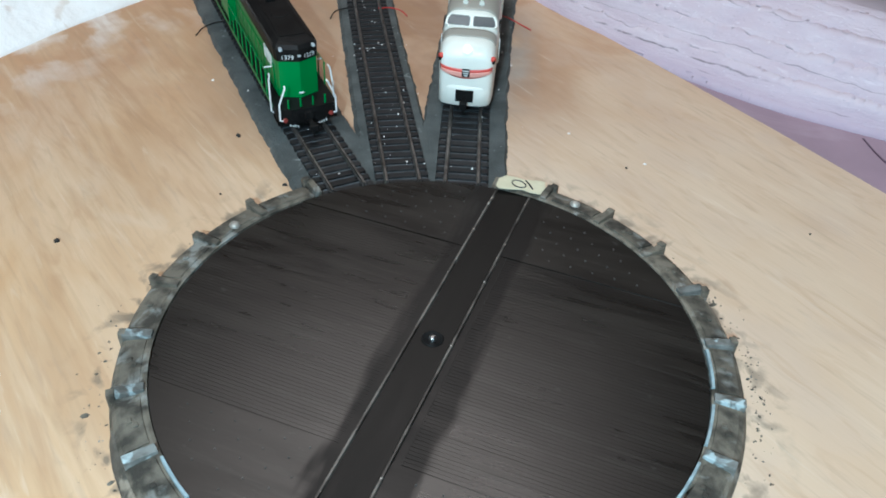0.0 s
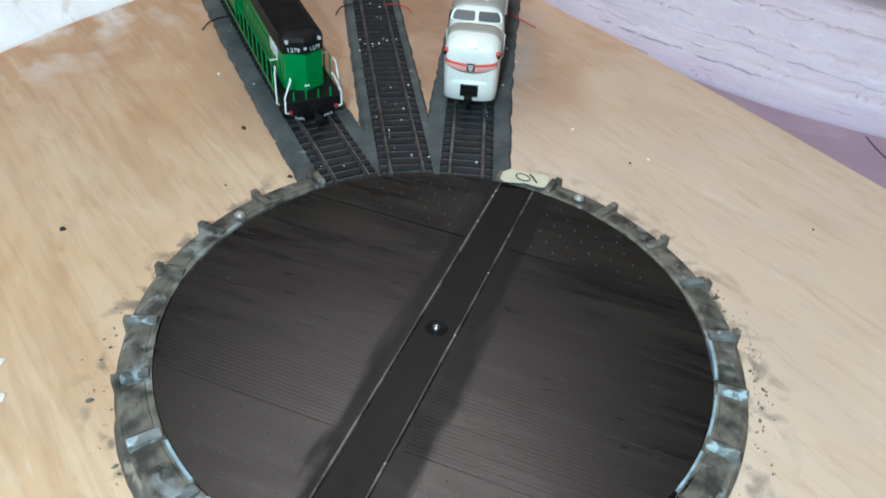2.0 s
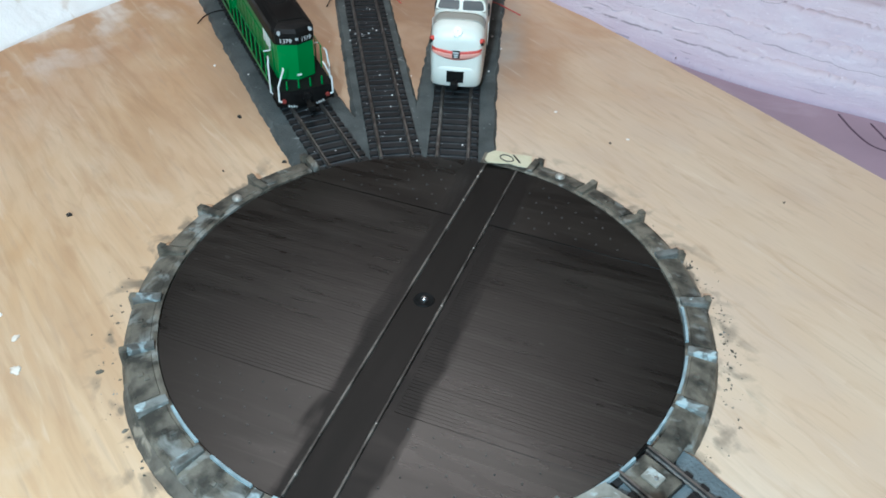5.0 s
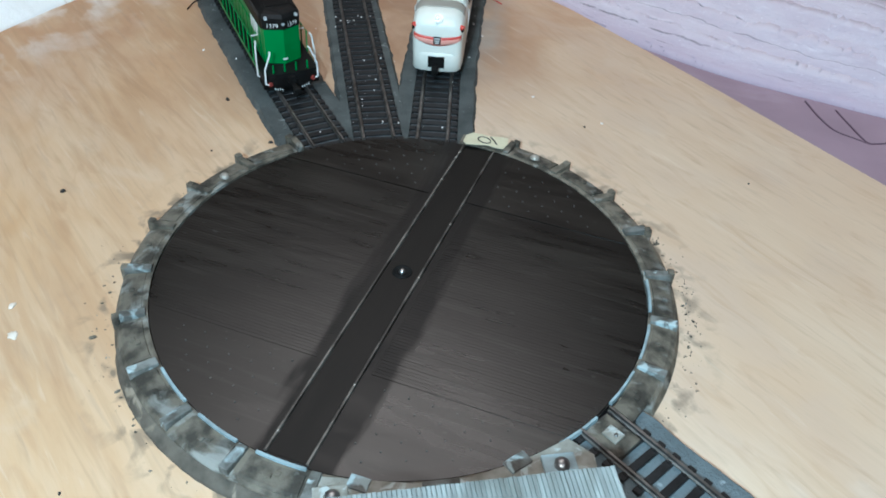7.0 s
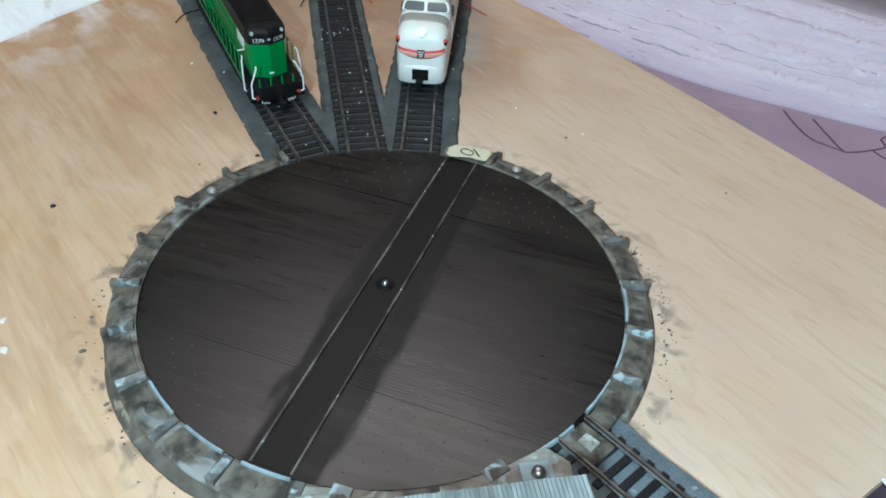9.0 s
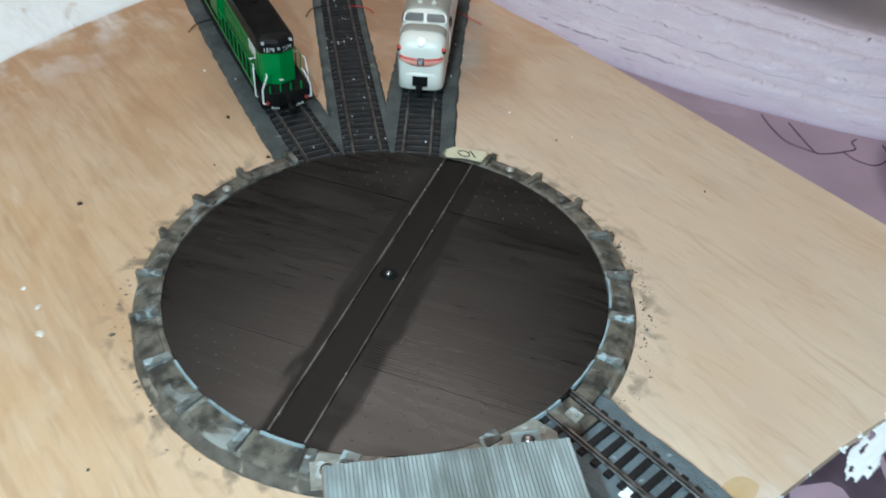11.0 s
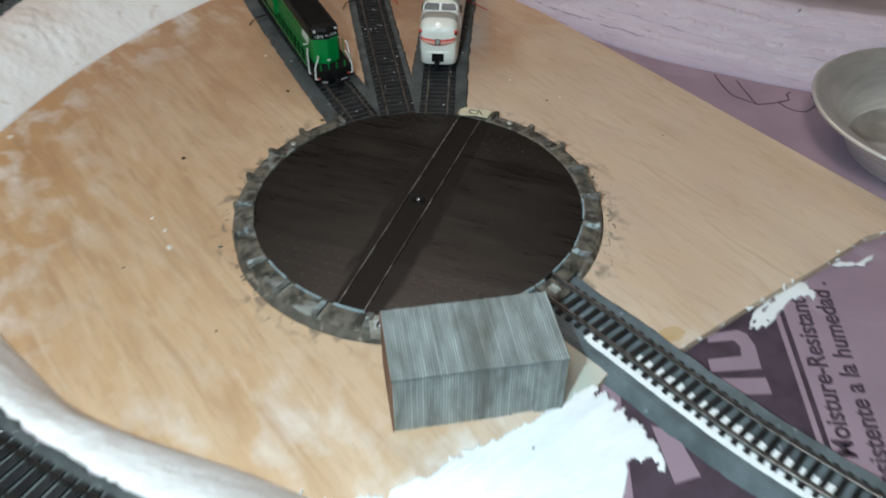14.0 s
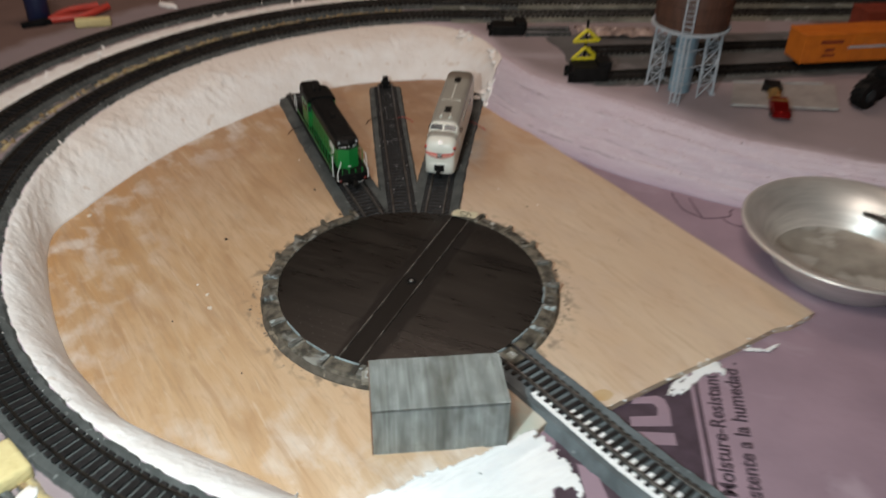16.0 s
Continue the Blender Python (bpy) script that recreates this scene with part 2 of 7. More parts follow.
def plywood_material():
    """Rotary-cut pine: long wavy grain along the sheet, warm blotches, chalky smears and fine scratches."""
    m = bpy.data.materials.new("pine_plywood")
    m.use_nodes = True
    nt = m.node_tree
    nd, ln = nt.nodes, nt.links
    bs = nd["Principled BSDF"]
    bs.inputs["Roughness"].default_value = 0.62
    co = nd.new("ShaderNodeTexCoord")
    rot = nd.new("ShaderNodeMapping")
    rot.inputs["Rotation"].default_value = (0, 0, radians(63))
    ln.new(co.outputs["Object"], rot.inputs[0])

    def noise_at(scale, stretch, detail=4, dist=0.0):
        mp = nd.new("ShaderNodeMapping")
        mp.inputs["Scale"].default_value = stretch
        ln.new(rot.outputs[0], mp.inputs[0])
        n = nd.new("ShaderNodeTexNoise")
        n.inputs["Scale"].default_value, n.inputs["Detail"].default_value, n.inputs["Distortion"].default_value = scale, detail, dist
        ln.new(mp.outputs[0], n.inputs["Vector"])
        return n.outputs["Fac"]

    def ranged(v, a, b):
        r = nd.new("ShaderNodeMapRange")
        r.inputs["From Min"].default_value, r.inputs["From Max"].default_value = a, b
        ln.new(v, r.inputs["Value"])
        return r.outputs[0]

    def mixed(f, a, b):
        x = nd.new("ShaderNodeMix")
        x.data_type = "RGBA"
        ln.new(f, x.inputs["Factor"])
        for k, v in (("A", a), ("B", b)):
            if isinstance(v, tuple):
                x.inputs[k].default_value = (*v, 1)
            else:
                ln.new(v, x.inputs[k])
        return x.outputs["Result"]

    def scaled(f, k):
        x = nd.new("ShaderNodeMath")
        x.operation = "MULTIPLY"
        ln.new(f, x.inputs[0])
        x.inputs[1].default_value = k
        return x.outputs[0]

    sep = nd.new("ShaderNodeSeparateXYZ")
    ln.new(co.outputs["Object"], sep.inputs[0])
    length = nd.new("ShaderNodeVectorMath")
    length.operation = "LENGTH"
    ln.new(co.outputs["Object"], length.inputs[0])

    def times(a, b, op="MULTIPLY"):
        x = nd.new("ShaderNodeMath")
        x.operation = op
        ln.new(a, x.inputs[0])
        ln.new(b, x.inputs[1])
        return x.outputs[0]

    west, back, front = ranged(sep.outputs["X"], 0.05, -0.27), ranged(sep.outputs["Y"], 0.14, 0.27), ranged(sep.outputs["Y"], -0.10, -0.22)
    c = mixed(ranged(noise_at(7, (1, 2.2, 1), 3, 0.4), 0.3, 0.7), (0.595, 0.431, 0.294), (0.668, 0.522, 0.380))
    # broad amber blotches, most on the western half and between the spurs
    c = mixed(scaled(times(west, ranged(noise_at(4.5, (1, 1.2, 1), 3, 0.5), 0.18, 0.56)), 0.9), c, (0.52, 0.30, 0.12))
    c = mixed(scaled(times(west, ranged(noise_at(15, (0.55, 2.4, 1), 7, 2.2), 0.46, 0.66)), 0.36), c, (0.68, 0.55, 0.405))
    c = mixed(scaled(times(west, ranged(noise_at(9, (0.7, 2.0, 1), 6, 1.6), 0.56, 0.70)), 0.6), c, (0.45, 0.245, 0.095))
    c = mixed(scaled(times(ranged(sep.outputs["X"], -0.19, -0.29), ranged(noise_at(13, (0.8, 1.6, 1), 7, 0.9), 0.40, 0.60)), 0.65), c, (0.49, 0.255, 0.085))
    c = mixed(scaled(times(back, ranged(noise_at(11, (1, 1.6, 1), 5, 0.8), 0.32, 0.56)), 0.72), c, (0.44, 0.245, 0.125))
    # old brown stain between the middle and the eastern spur
    gap = times(times(ranged(sep.outputs["X"], -0.005, 0.015), ranged(sep.outputs["X"], 0.135, 0.095)), ranged(sep.outputs["Y"], 0.15, 0.23))
    c = mixed(scaled(times(gap, ranged(noise_at(16, (1, 1.2, 1), 6, 0.6), 0.28, 0.50)), 0.9), c, (0.31, 0.175, 0.10))
    strip = times(times(ranged(sep.outputs["X"], -0.125, -0.09), ranged(sep.outputs["X"], 0.01, -0.01)), ranged(sep.outputs["Y"], 0.14, 0.20))
    c = mixed(scaled(times(strip, ranged(noise_at(20, (1, 1.2, 1), 7, 0.4), 0.25, 0.55)), 0.7), c, (0.36, 0.24, 0.155))
    # wavy grain at two widths
    bold = nd.new("ShaderNodeMapRange")
    bold.inputs["From Min"].default_value, bold.inputs["From Max"].default_value, bold.inputs["To Min"].default_value = 0.06, -0.12, 0.3
    ln.new(sep.outputs["X"], bold.inputs["Value"])
    bold = bold.outputs[0]
    c = mixed(scaled(times(bold, ranged(noise_at(12, (0.5, 3.7, 1), 9, 0.45), 0.48, 0.66)), 0.5), c, (0.43, 0.255, 0.125))
    c = mixed(scaled(times(bold, ranged(noise_at(40, (0.35, 5, 1), 4, 0.9), 0.52, 0.72)), 0.34), c, (0.38, 0.245, 0.13))
    # short flecks of the pores and a cloudy greyish bloom
    c = mixed(scaled(ranged(noise_at(95, (0.35, 3.2, 1), 5, 0.5), 0.56, 0.72), 0.30), c, (0.36, 0.25, 0.17))
    c = mixed(scaled(times(ranged(sep.outputs["X"], -0.05, 0.08), ranged(noise_at(17, (1, 1.5, 1), 8, 0.8), 0.48, 0.66)), 0.32), c, (0.55, 0.425, 0.335))
    # chalky plaster wipes near the bank and pale scratches
    lean = nd.new("ShaderNodeVectorMath")
    lean.operation = "DOT_PRODUCT"
    lean.inputs[1].default_value = (-0.79, 0.61, 0.0)
    ln.new(co.outputs["Object"], lean.inputs[0])
    foot = times(times(front, ranged(sep.outputs["X"], -0.20, -0.31), "MAXIMUM"), ranged(lean.outputs["Value"], 0.285, 0.355), "MAXIMUM")
    chalk = times(foot, ranged(noise_at(30, (1, 1.3, 1), 10, 0.25), 0.48, 0.68))
    c = mixed(scaled(chalk, 0.75), c, (0.80, 0.755, 0.71))
    c = mixed(scaled(ranged(noise_at(24, (0.7, 1.4, 1), 9, 0.6), 0.62, 0.78), 0.25), c, (0.72, 0.64, 0.54))
    c = mixed(scaled(ranged(noise_at(34, (0.5, 5, 1), 6, 1.2), 0.62, 0.76), 0.26), c, (0.78, 0.69, 0.56))
    c = mixed(scaled(ranged(noise_at(26, (0.8, 3.2, 1), 6, 1.5), 0.55, 0.68), 0.26), c, (0.40, 0.235, 0.12))
    c = mixed(scaled(times(bold, ranged(noise_at(22, (0.5, 3.2, 1), 7, 0.7), 0.57, 0.66)), 0.38), c, (0.38, 0.22, 0.11))
    # a greyer band beside the eastern roadbed, and a pale green tint by the shed
    def dotted(x, y):
        v = nd.new("ShaderNodeVectorMath")
        v.operation = "DOT_PRODUCT"
        v.inputs[1].default_value = (x, y, 0.0)
        ln.new(co.outputs["Object"], v.inputs[0])
        return v.outputs["Value"]

    lat, far = dotted(-0.968, 0.25), dotted(0.25, 0.968)
    grey_band = times(times(ranged(lat, -0.044, -0.030), times(ranged(far, 0.19, 0.23), ranged(far, 0.36, 0.30))), ranged(noise_at(24, (1, 1, 1), 6, 0.3), 0.30, 0.55))
    grey_band = times(grey_band, ranged(lat, 0.0, -0.02))
    c = mixed(scaled(grey_band, 0.6), c, (0.34, 0.32, 0.285))
    tint = times(times(ranged(sep.outputs["X"], 0.047, 0.056), ranged(sep.outputs["X"], 0.092, 0.070)), times(ranged(sep.outputs["Y"], -0.205, -0.185), ranged(sep.outputs["Y"], -0.135, -0.155)))
    c = mixed(scaled(times(tint, ranged(noise_at(30, (1, 1, 1), 5, 0.3), 0.30, 0.50)), 0.75), c, (0.42, 0.53, 0.49))
    # weathering wash rubbed onto the sheet round the rim
    wash = times(ranged(length.outputs["Value"], 0.152, 0.131), ranged(noise_at(75, (1, 1.2, 1), 8, 0.4), 0.52, 0.64))
    c = mixed(scaled(wash, 0.8), c, (0.10, 0.085, 0.065))
    ln.new(c, bs.inputs["Base Color"])
    bp = nd.new("ShaderNodeBump")
    bp.inputs["Strength"].default_value, bp.inputs["Distance"].default_value = 0.6, 0.00025
    ln.new(noise_at(60, (0.4, 8, 1), 5, 0.3), bp.inputs["Height"])
    ln.new(bp.outputs[0], bs.inputs["Normal"])
    return m


def bank_material():
    """Scraped foam: layers and scuffs along the slope, broken dark cracks, lilac at the foot."""
    m = bpy.data.materials.new("carved_foam")
    m.use_nodes = True
    nt = m.node_tree
    nd, ln = nt.nodes, nt.links
    bs = nd["Principled BSDF"]
    bs.inputs["Roughness"].default_value = 0.85
    uv = nd.new("ShaderNodeUVMap")
    sep = nd.new("ShaderNodeSeparateXYZ")
    ln.new(uv.outputs[0], sep.inputs[0])

    def noise_at(sx, sy, detail=5, dist=0.3):
        mp = nd.new("ShaderNodeMapping")
        mp.inputs["Scale"].default_value = (sx, sy, 1)
        ln.new(uv.outputs[0], mp.inputs[0])
        n = nd.new("ShaderNodeTexNoise")
        n.inputs["Scale"].default_value, n.inputs["Detail"].default_value, n.inputs["Distortion"].default_value = 1.0, detail, dist
        ln.new(mp.outputs[0], n.inputs["Vector"])
        return n.outputs["Fac"]

    def ranged(v, a, b, k=1.0):
        r = nd.new("ShaderNodeMapRange")
        r.inputs["From Min"].default_value, r.inputs["From Max"].default_value, r.inputs["To Max"].default_value = a, b, k
        ln.new(v, r.inputs["Value"])
        return r.outputs[0]

    def math_of(op, a, b):
        x = nd.new("ShaderNodeMath")
        x.operation = op
        for k, v in enumerate((a, b)):
            if isinstance(v, float):
                x.inputs[k].default_value = v
            else:
                ln.new(v, x.inputs[k])
        return x.outputs[0]

    def mixed(f, a, b):
        x = nd.new("ShaderNodeMix")
        x.data_type = "RGBA"
        ln.new(f, x.inputs["Factor"])
        for k, v in (("A", a), ("B", b)):
            if isinstance(v, tuple):
                x.inputs[k].default_value = (*v, 1)
            else:
                ln.new(v, x.inputs[k])
        return x.outputs["Result"]

    layers = noise_at(26, 120, 8, 0.5)
    c = mixed(ranged(layers, 0.36, 0.62), (0.565, 0.460, 0.520), (0.612, 0.518, 0.572))
    c = mixed(ranged(noise_at(45, 260, 4, 0.4), 0.60, 0.72, 0.45), c, (0.76, 0.69, 0.73))
    c = mixed(ranged(noise_at(30, 40, 4, 0.2), 0.60, 0.78, 0.3), c, (0.45, 0.355, 0.42))
    # gritty crumbs of foam
    c = mixed(ranged(noise_at(420, 520, 3, 0.0), 0.64, 0.72, 0.5), c, (0.80, 0.75, 0.78))
    c = mixed(ranged(noise_at(300, 380, 3, 0.0), 0.66, 0.74, 0.4), c, (0.33, 0.26, 0.31))
    c = mixed(ranged(sep.outputs["Y"], 0.020, 0.004, 0.55), c, (0.44, 0.33, 0.42))
    # broken cracks that wander along the slope
    for at, seed, width, gap in ((0.036, 14.0, 0.00045, 0.40), (0.066, 5.0, 0.0003, 0.50), (0.009, 9.0, 0.0006, 0.56)):
        wob = ranged(noise_at(seed * 0.6, 0.0, 7, 0.0), 0.0, 1.0, 0.010)
        d = math_of("ABSOLUTE", math_of("SUBTRACT", math_of("SUBTRACT", sep.outputs["Y"], wob), at - 0.006), 0.0)
        line = math_of("MULTIPLY", ranged(d, width, width * 0.4), ranged(noise_at(seed * 3.7, 0.0, 3, 0.0), gap - 0.05, gap + 0.05, 0.55))
        c = mixed(line, c, (0.16, 0.125, 0.135))
    wob = ranged(noise_at(40.0, 0.0, 6, 0.0), 0.0, 1.0, 0.008)
    d = math_of("ABSOLUTE", math_of("SUBTRACT", math_of("SUBTRACT", sep.outputs["Y"], wob), 0.013), 0.0)
    span = math_of("MULTIPLY", ranged(sep.outputs["X"], 0.075, 0.085), ranged(sep.outputs["X"], 0.215, 0.185))
    c = mixed(math_of("MULTIPLY", math_of("MULTIPLY", ranged(d, 0.0009, 0.0004), span), ranged(noise_at(70.0, 0.0, 4, 0.0), 0.42, 0.52, 0.65)), c, (0.12, 0.095, 0.105))
    ln.new(c, bs.inputs["Base Color"])
    bp = nd.new("ShaderNodeBump")
    bp.inputs["Strength"].default_value, bp.inputs["Distance"].default_value = 1.0, 0.0010
    ln.new(layers, bp.inputs["Height"])
    b2 = nd.new("ShaderNodeBump")
    b2.inputs["Strength"].default_value, b2.inputs["Distance"].default_value = 1.0, 0.0009
    ln.new(noise_at(260, 420, 5, 0.2), b2.inputs["Height"])
    ln.new(bp.outputs[0], b2.inputs["Normal"])
    ln.new(b2.outputs[0], bs.inputs["Normal"])
    return m


def deck_material():
    """Black plastic rubbed with grey-brown paint along the planks, with a ragged black wash beside the bridge."""
    m = bpy.data.materials.new("drybrushed_deck")
    m.use_nodes = True
    nt = m.node_tree
    nd, ln = nt.nodes, nt.links
    bs = nd["Principled BSDF"]
    co = nd.new("ShaderNodeTexCoord")
    rot = nd.new("ShaderNodeMapping")
    rot.inputs["Rotation"].default_value = (0, 0, radians(-60.4))
    ln.new(co.outputs["Object"], rot.inputs[0])
    sep = nd.new("ShaderNodeSeparateXYZ")
    ln.new(rot.outputs[0], sep.inputs[0])

    def noise_at(scale, stretch, detail=5, dist=0.0):
        mp = nd.new("ShaderNodeMapping")
        mp.inputs["Scale"].default_value = stretch
        ln.new(rot.outputs[0], mp.inputs[0])
        n = nd.new("ShaderNodeTexNoise")
        n.inputs["Scale"].default_value, n.inputs["Detail"].default_value, n.inputs["Distortion"].default_value = scale, detail, dist
        ln.new(mp.outputs[0], n.inputs["Vector"])
        return n.outputs["Fac"]

    def ranged(v, a, b, lo=0.0, hi=1.0):
        r = nd.new("ShaderNodeMapRange")
        for k, x in (("From Min", a), ("From Max", b), ("To Min", lo), ("To Max", hi)):
            r.inputs[k].default_value = x
        ln.new(v, r.inputs["Value"])
        return r.outputs[0]

    def math_of(op, a, b):
        x = nd.new("ShaderNodeMath")
        x.operation = op
        for k, v in enumerate((a, b)):
            if isinstance(v, float):
                x.inputs[k].default_value = v
            else:
                ln.new(v, x.inputs[k])
        return x.outputs[0]

    def mixed(f, a, b):
        x = nd.new("ShaderNodeMix")
        x.data_type = "RGBA"
        ln.new(f, x.inputs["Factor"])
        for k, v in (("A", a), ("B", b)):
            if isinstance(v, tuple):
                x.inputs[k].default_value = (*v, 1)
            else:
                ln.new(v, x.inputs[k])
        return x.outputs["Result"]

    streak = noise_at(22, (9, 1, 1), 6, 0.4)
    patch = noise_at(13, (1.6, 1, 1), 6, 0.6)
    c = mixed(ranged(streak, 0.38, 0.62), (0.0048, 0.0038, 0.0030), (0.0100, 0.0080, 0.0061))
    c = mixed(ranged(noise_at(7, (5, 0.7, 1), 7, 0.5), 0.46, 0.66, 0.0, 0.7), c, (0.0185, 0.0156, 0.0126))
    c = mixed(ranged(noise_at(10, (3, 0.8, 1), 7, 0.8), 0.50, 0.64, 0.0, 0.7), c, (0.0050, 0.0041, 0.0033))
    c = mixed(ranged(patch, 0.50, 0.66, 0.0, 0.8), c, (0.0122, 0.0098, 0.0076))
    c = mixed(ranged(noise_at(34, (11, 0.8, 1), 6, 0.3), 0.56, 0.66, 0.0, 0.5), c, (0.0240, 0.0205, 0.0168))
    c = mixed(ranged(noise_at(150, (2, 1, 1), 3), 0.68, 0.74, 0.0, 0.6), c, (0.045, 0.041, 0.037))
    # black wash beside the bridge, wider on one side, and dirt caught along the two plate seams
    off = math_of("ABSOLUTE", math_of("ADD", sep.outputs["Y"], 0.0025), 0.0)
    edge = math_of("ADD", off, ranged(noise_at(24, (1, 5, 1), 8), 0.25, 0.75, -0.0055, 0.0055))
    wash = ranged(edge, 0.0212, 0.0162)
    seam = math_of("ABSOLUTE", math_of("SUBTRACT", math_of("ABSOLUTE", sep.outputs["X"], 0.0), 0.060), 0.0)
    seam = math_of("ADD", seam, ranged(noise_at(60, (1, 0.35, 1), 7), 0.3, 0.7, -0.006, 0.008))
    dirt = ranged(seam, 0.0035, 0.0)
    c = mixed(math_of("MULTIPLY", dirt, 0.75), c, (0.0045, 0.0038, 0.0032))
    c = mixed(wash, c, (0.0042, 0.0036, 0.0031))
    ln.new(c, bs.inputs["Base Color"])
    rough = math_of("ADD", ranged(streak, 0.3, 0.7, 0.265, 0.345), ranged(patch, 0.35, 0.65, -0.03, 0.03))
    ln.new(ranged(wash, 0.0, 1.0, 0.48, 0.30), bs.inputs["Specular IOR Level"])
    ln.new(math_of("ADD", rough, ranged(wash, 0.0, 1.0, 0.0, 0.12)), bs.inputs["Roughness"])
    bp = nd.new("ShaderNodeBump")
    bp.inputs["Strength"].default_value, bp.inputs["Distance"].default_value = 1.0, 0.00006
    ln.new(noise_at(160, (3, 1, 1), 4), bp.inputs["Height"])
    ln.new(bp.outputs[0], bs.inputs["Normal"])
    return m


def bank_plaster():
    """Plaster over foam: white at the foot; the warmer, dimmer light towards the tracks is put into the colour as
    cream.
    """
    m = material("bank_plaster", (0.91, 0.88, 0.86), 0.85, colour2=(0.85, 0.80, 0.765), scale=38, bump=0.0018, bump_scale=85, spots=(0.76, 0.68, 0.62), spot_scale=60, spot_at=0.64)
    nd, ln = m.node_tree.nodes, m.node_tree.links
    bs = nd["Principled BSDF"]
    old = bs.inputs["Base Color"].links[0].from_socket
    uv = nd.new("ShaderNodeUVMap")
    sep = nd.new("ShaderNodeSeparateXYZ")
    ln.new(uv.outputs[0], sep.inputs[0])
    n = nd.new("ShaderNodeTexNoise")
    n.inputs["Scale"].default_value, n.inputs["Detail"].default_value = 42, 7
    ln.new(nd.new("ShaderNodeTexCoord").outputs["Object"], n.inputs["Vector"])
    add = nd.new("ShaderNodeMath")
    add.operation = "MULTIPLY_ADD"
    add.inputs[1].default_value = 0.07
    ln.new(n.outputs["Fac"], add.inputs[0])
    ln.new(sep.outputs["Y"], add.inputs[2])
    r = nd.new("ShaderNodeMapRange")
    r.inputs["From Min"].default_value, r.inputs["From Max"].default_value, r.inputs["To Max"].default_value = 0.080, 0.105, 0.75
    ln.new(add.outputs[0], r.inputs["Value"])
    x = nd.new("ShaderNodeMix")
    x.data_type = "RGBA"
    back = nd.new("ShaderNodeMapRange")
    back.inputs["From Min"].default_value, back.inputs["From Max"].default_value = 0.50, 0.66
    ln.new(sep.outputs["X"], back.inputs["Value"])
    both = nd.new("ShaderNodeMath")
    both.operation = "MULTIPLY"
    ln.new(r.outputs[0], both.inputs[0])
    ln.new(back.outputs[0], both.inputs[1])
    ln.new(both.outputs[0], x.inputs["Factor"])
    ln.new(old, x.inputs["A"])
    x.inputs["B"].default_value = (0.79, 0.69, 0.615, 1)
    ln.new(x.outputs["Result"], bs.inputs["Base Color"])
    return m


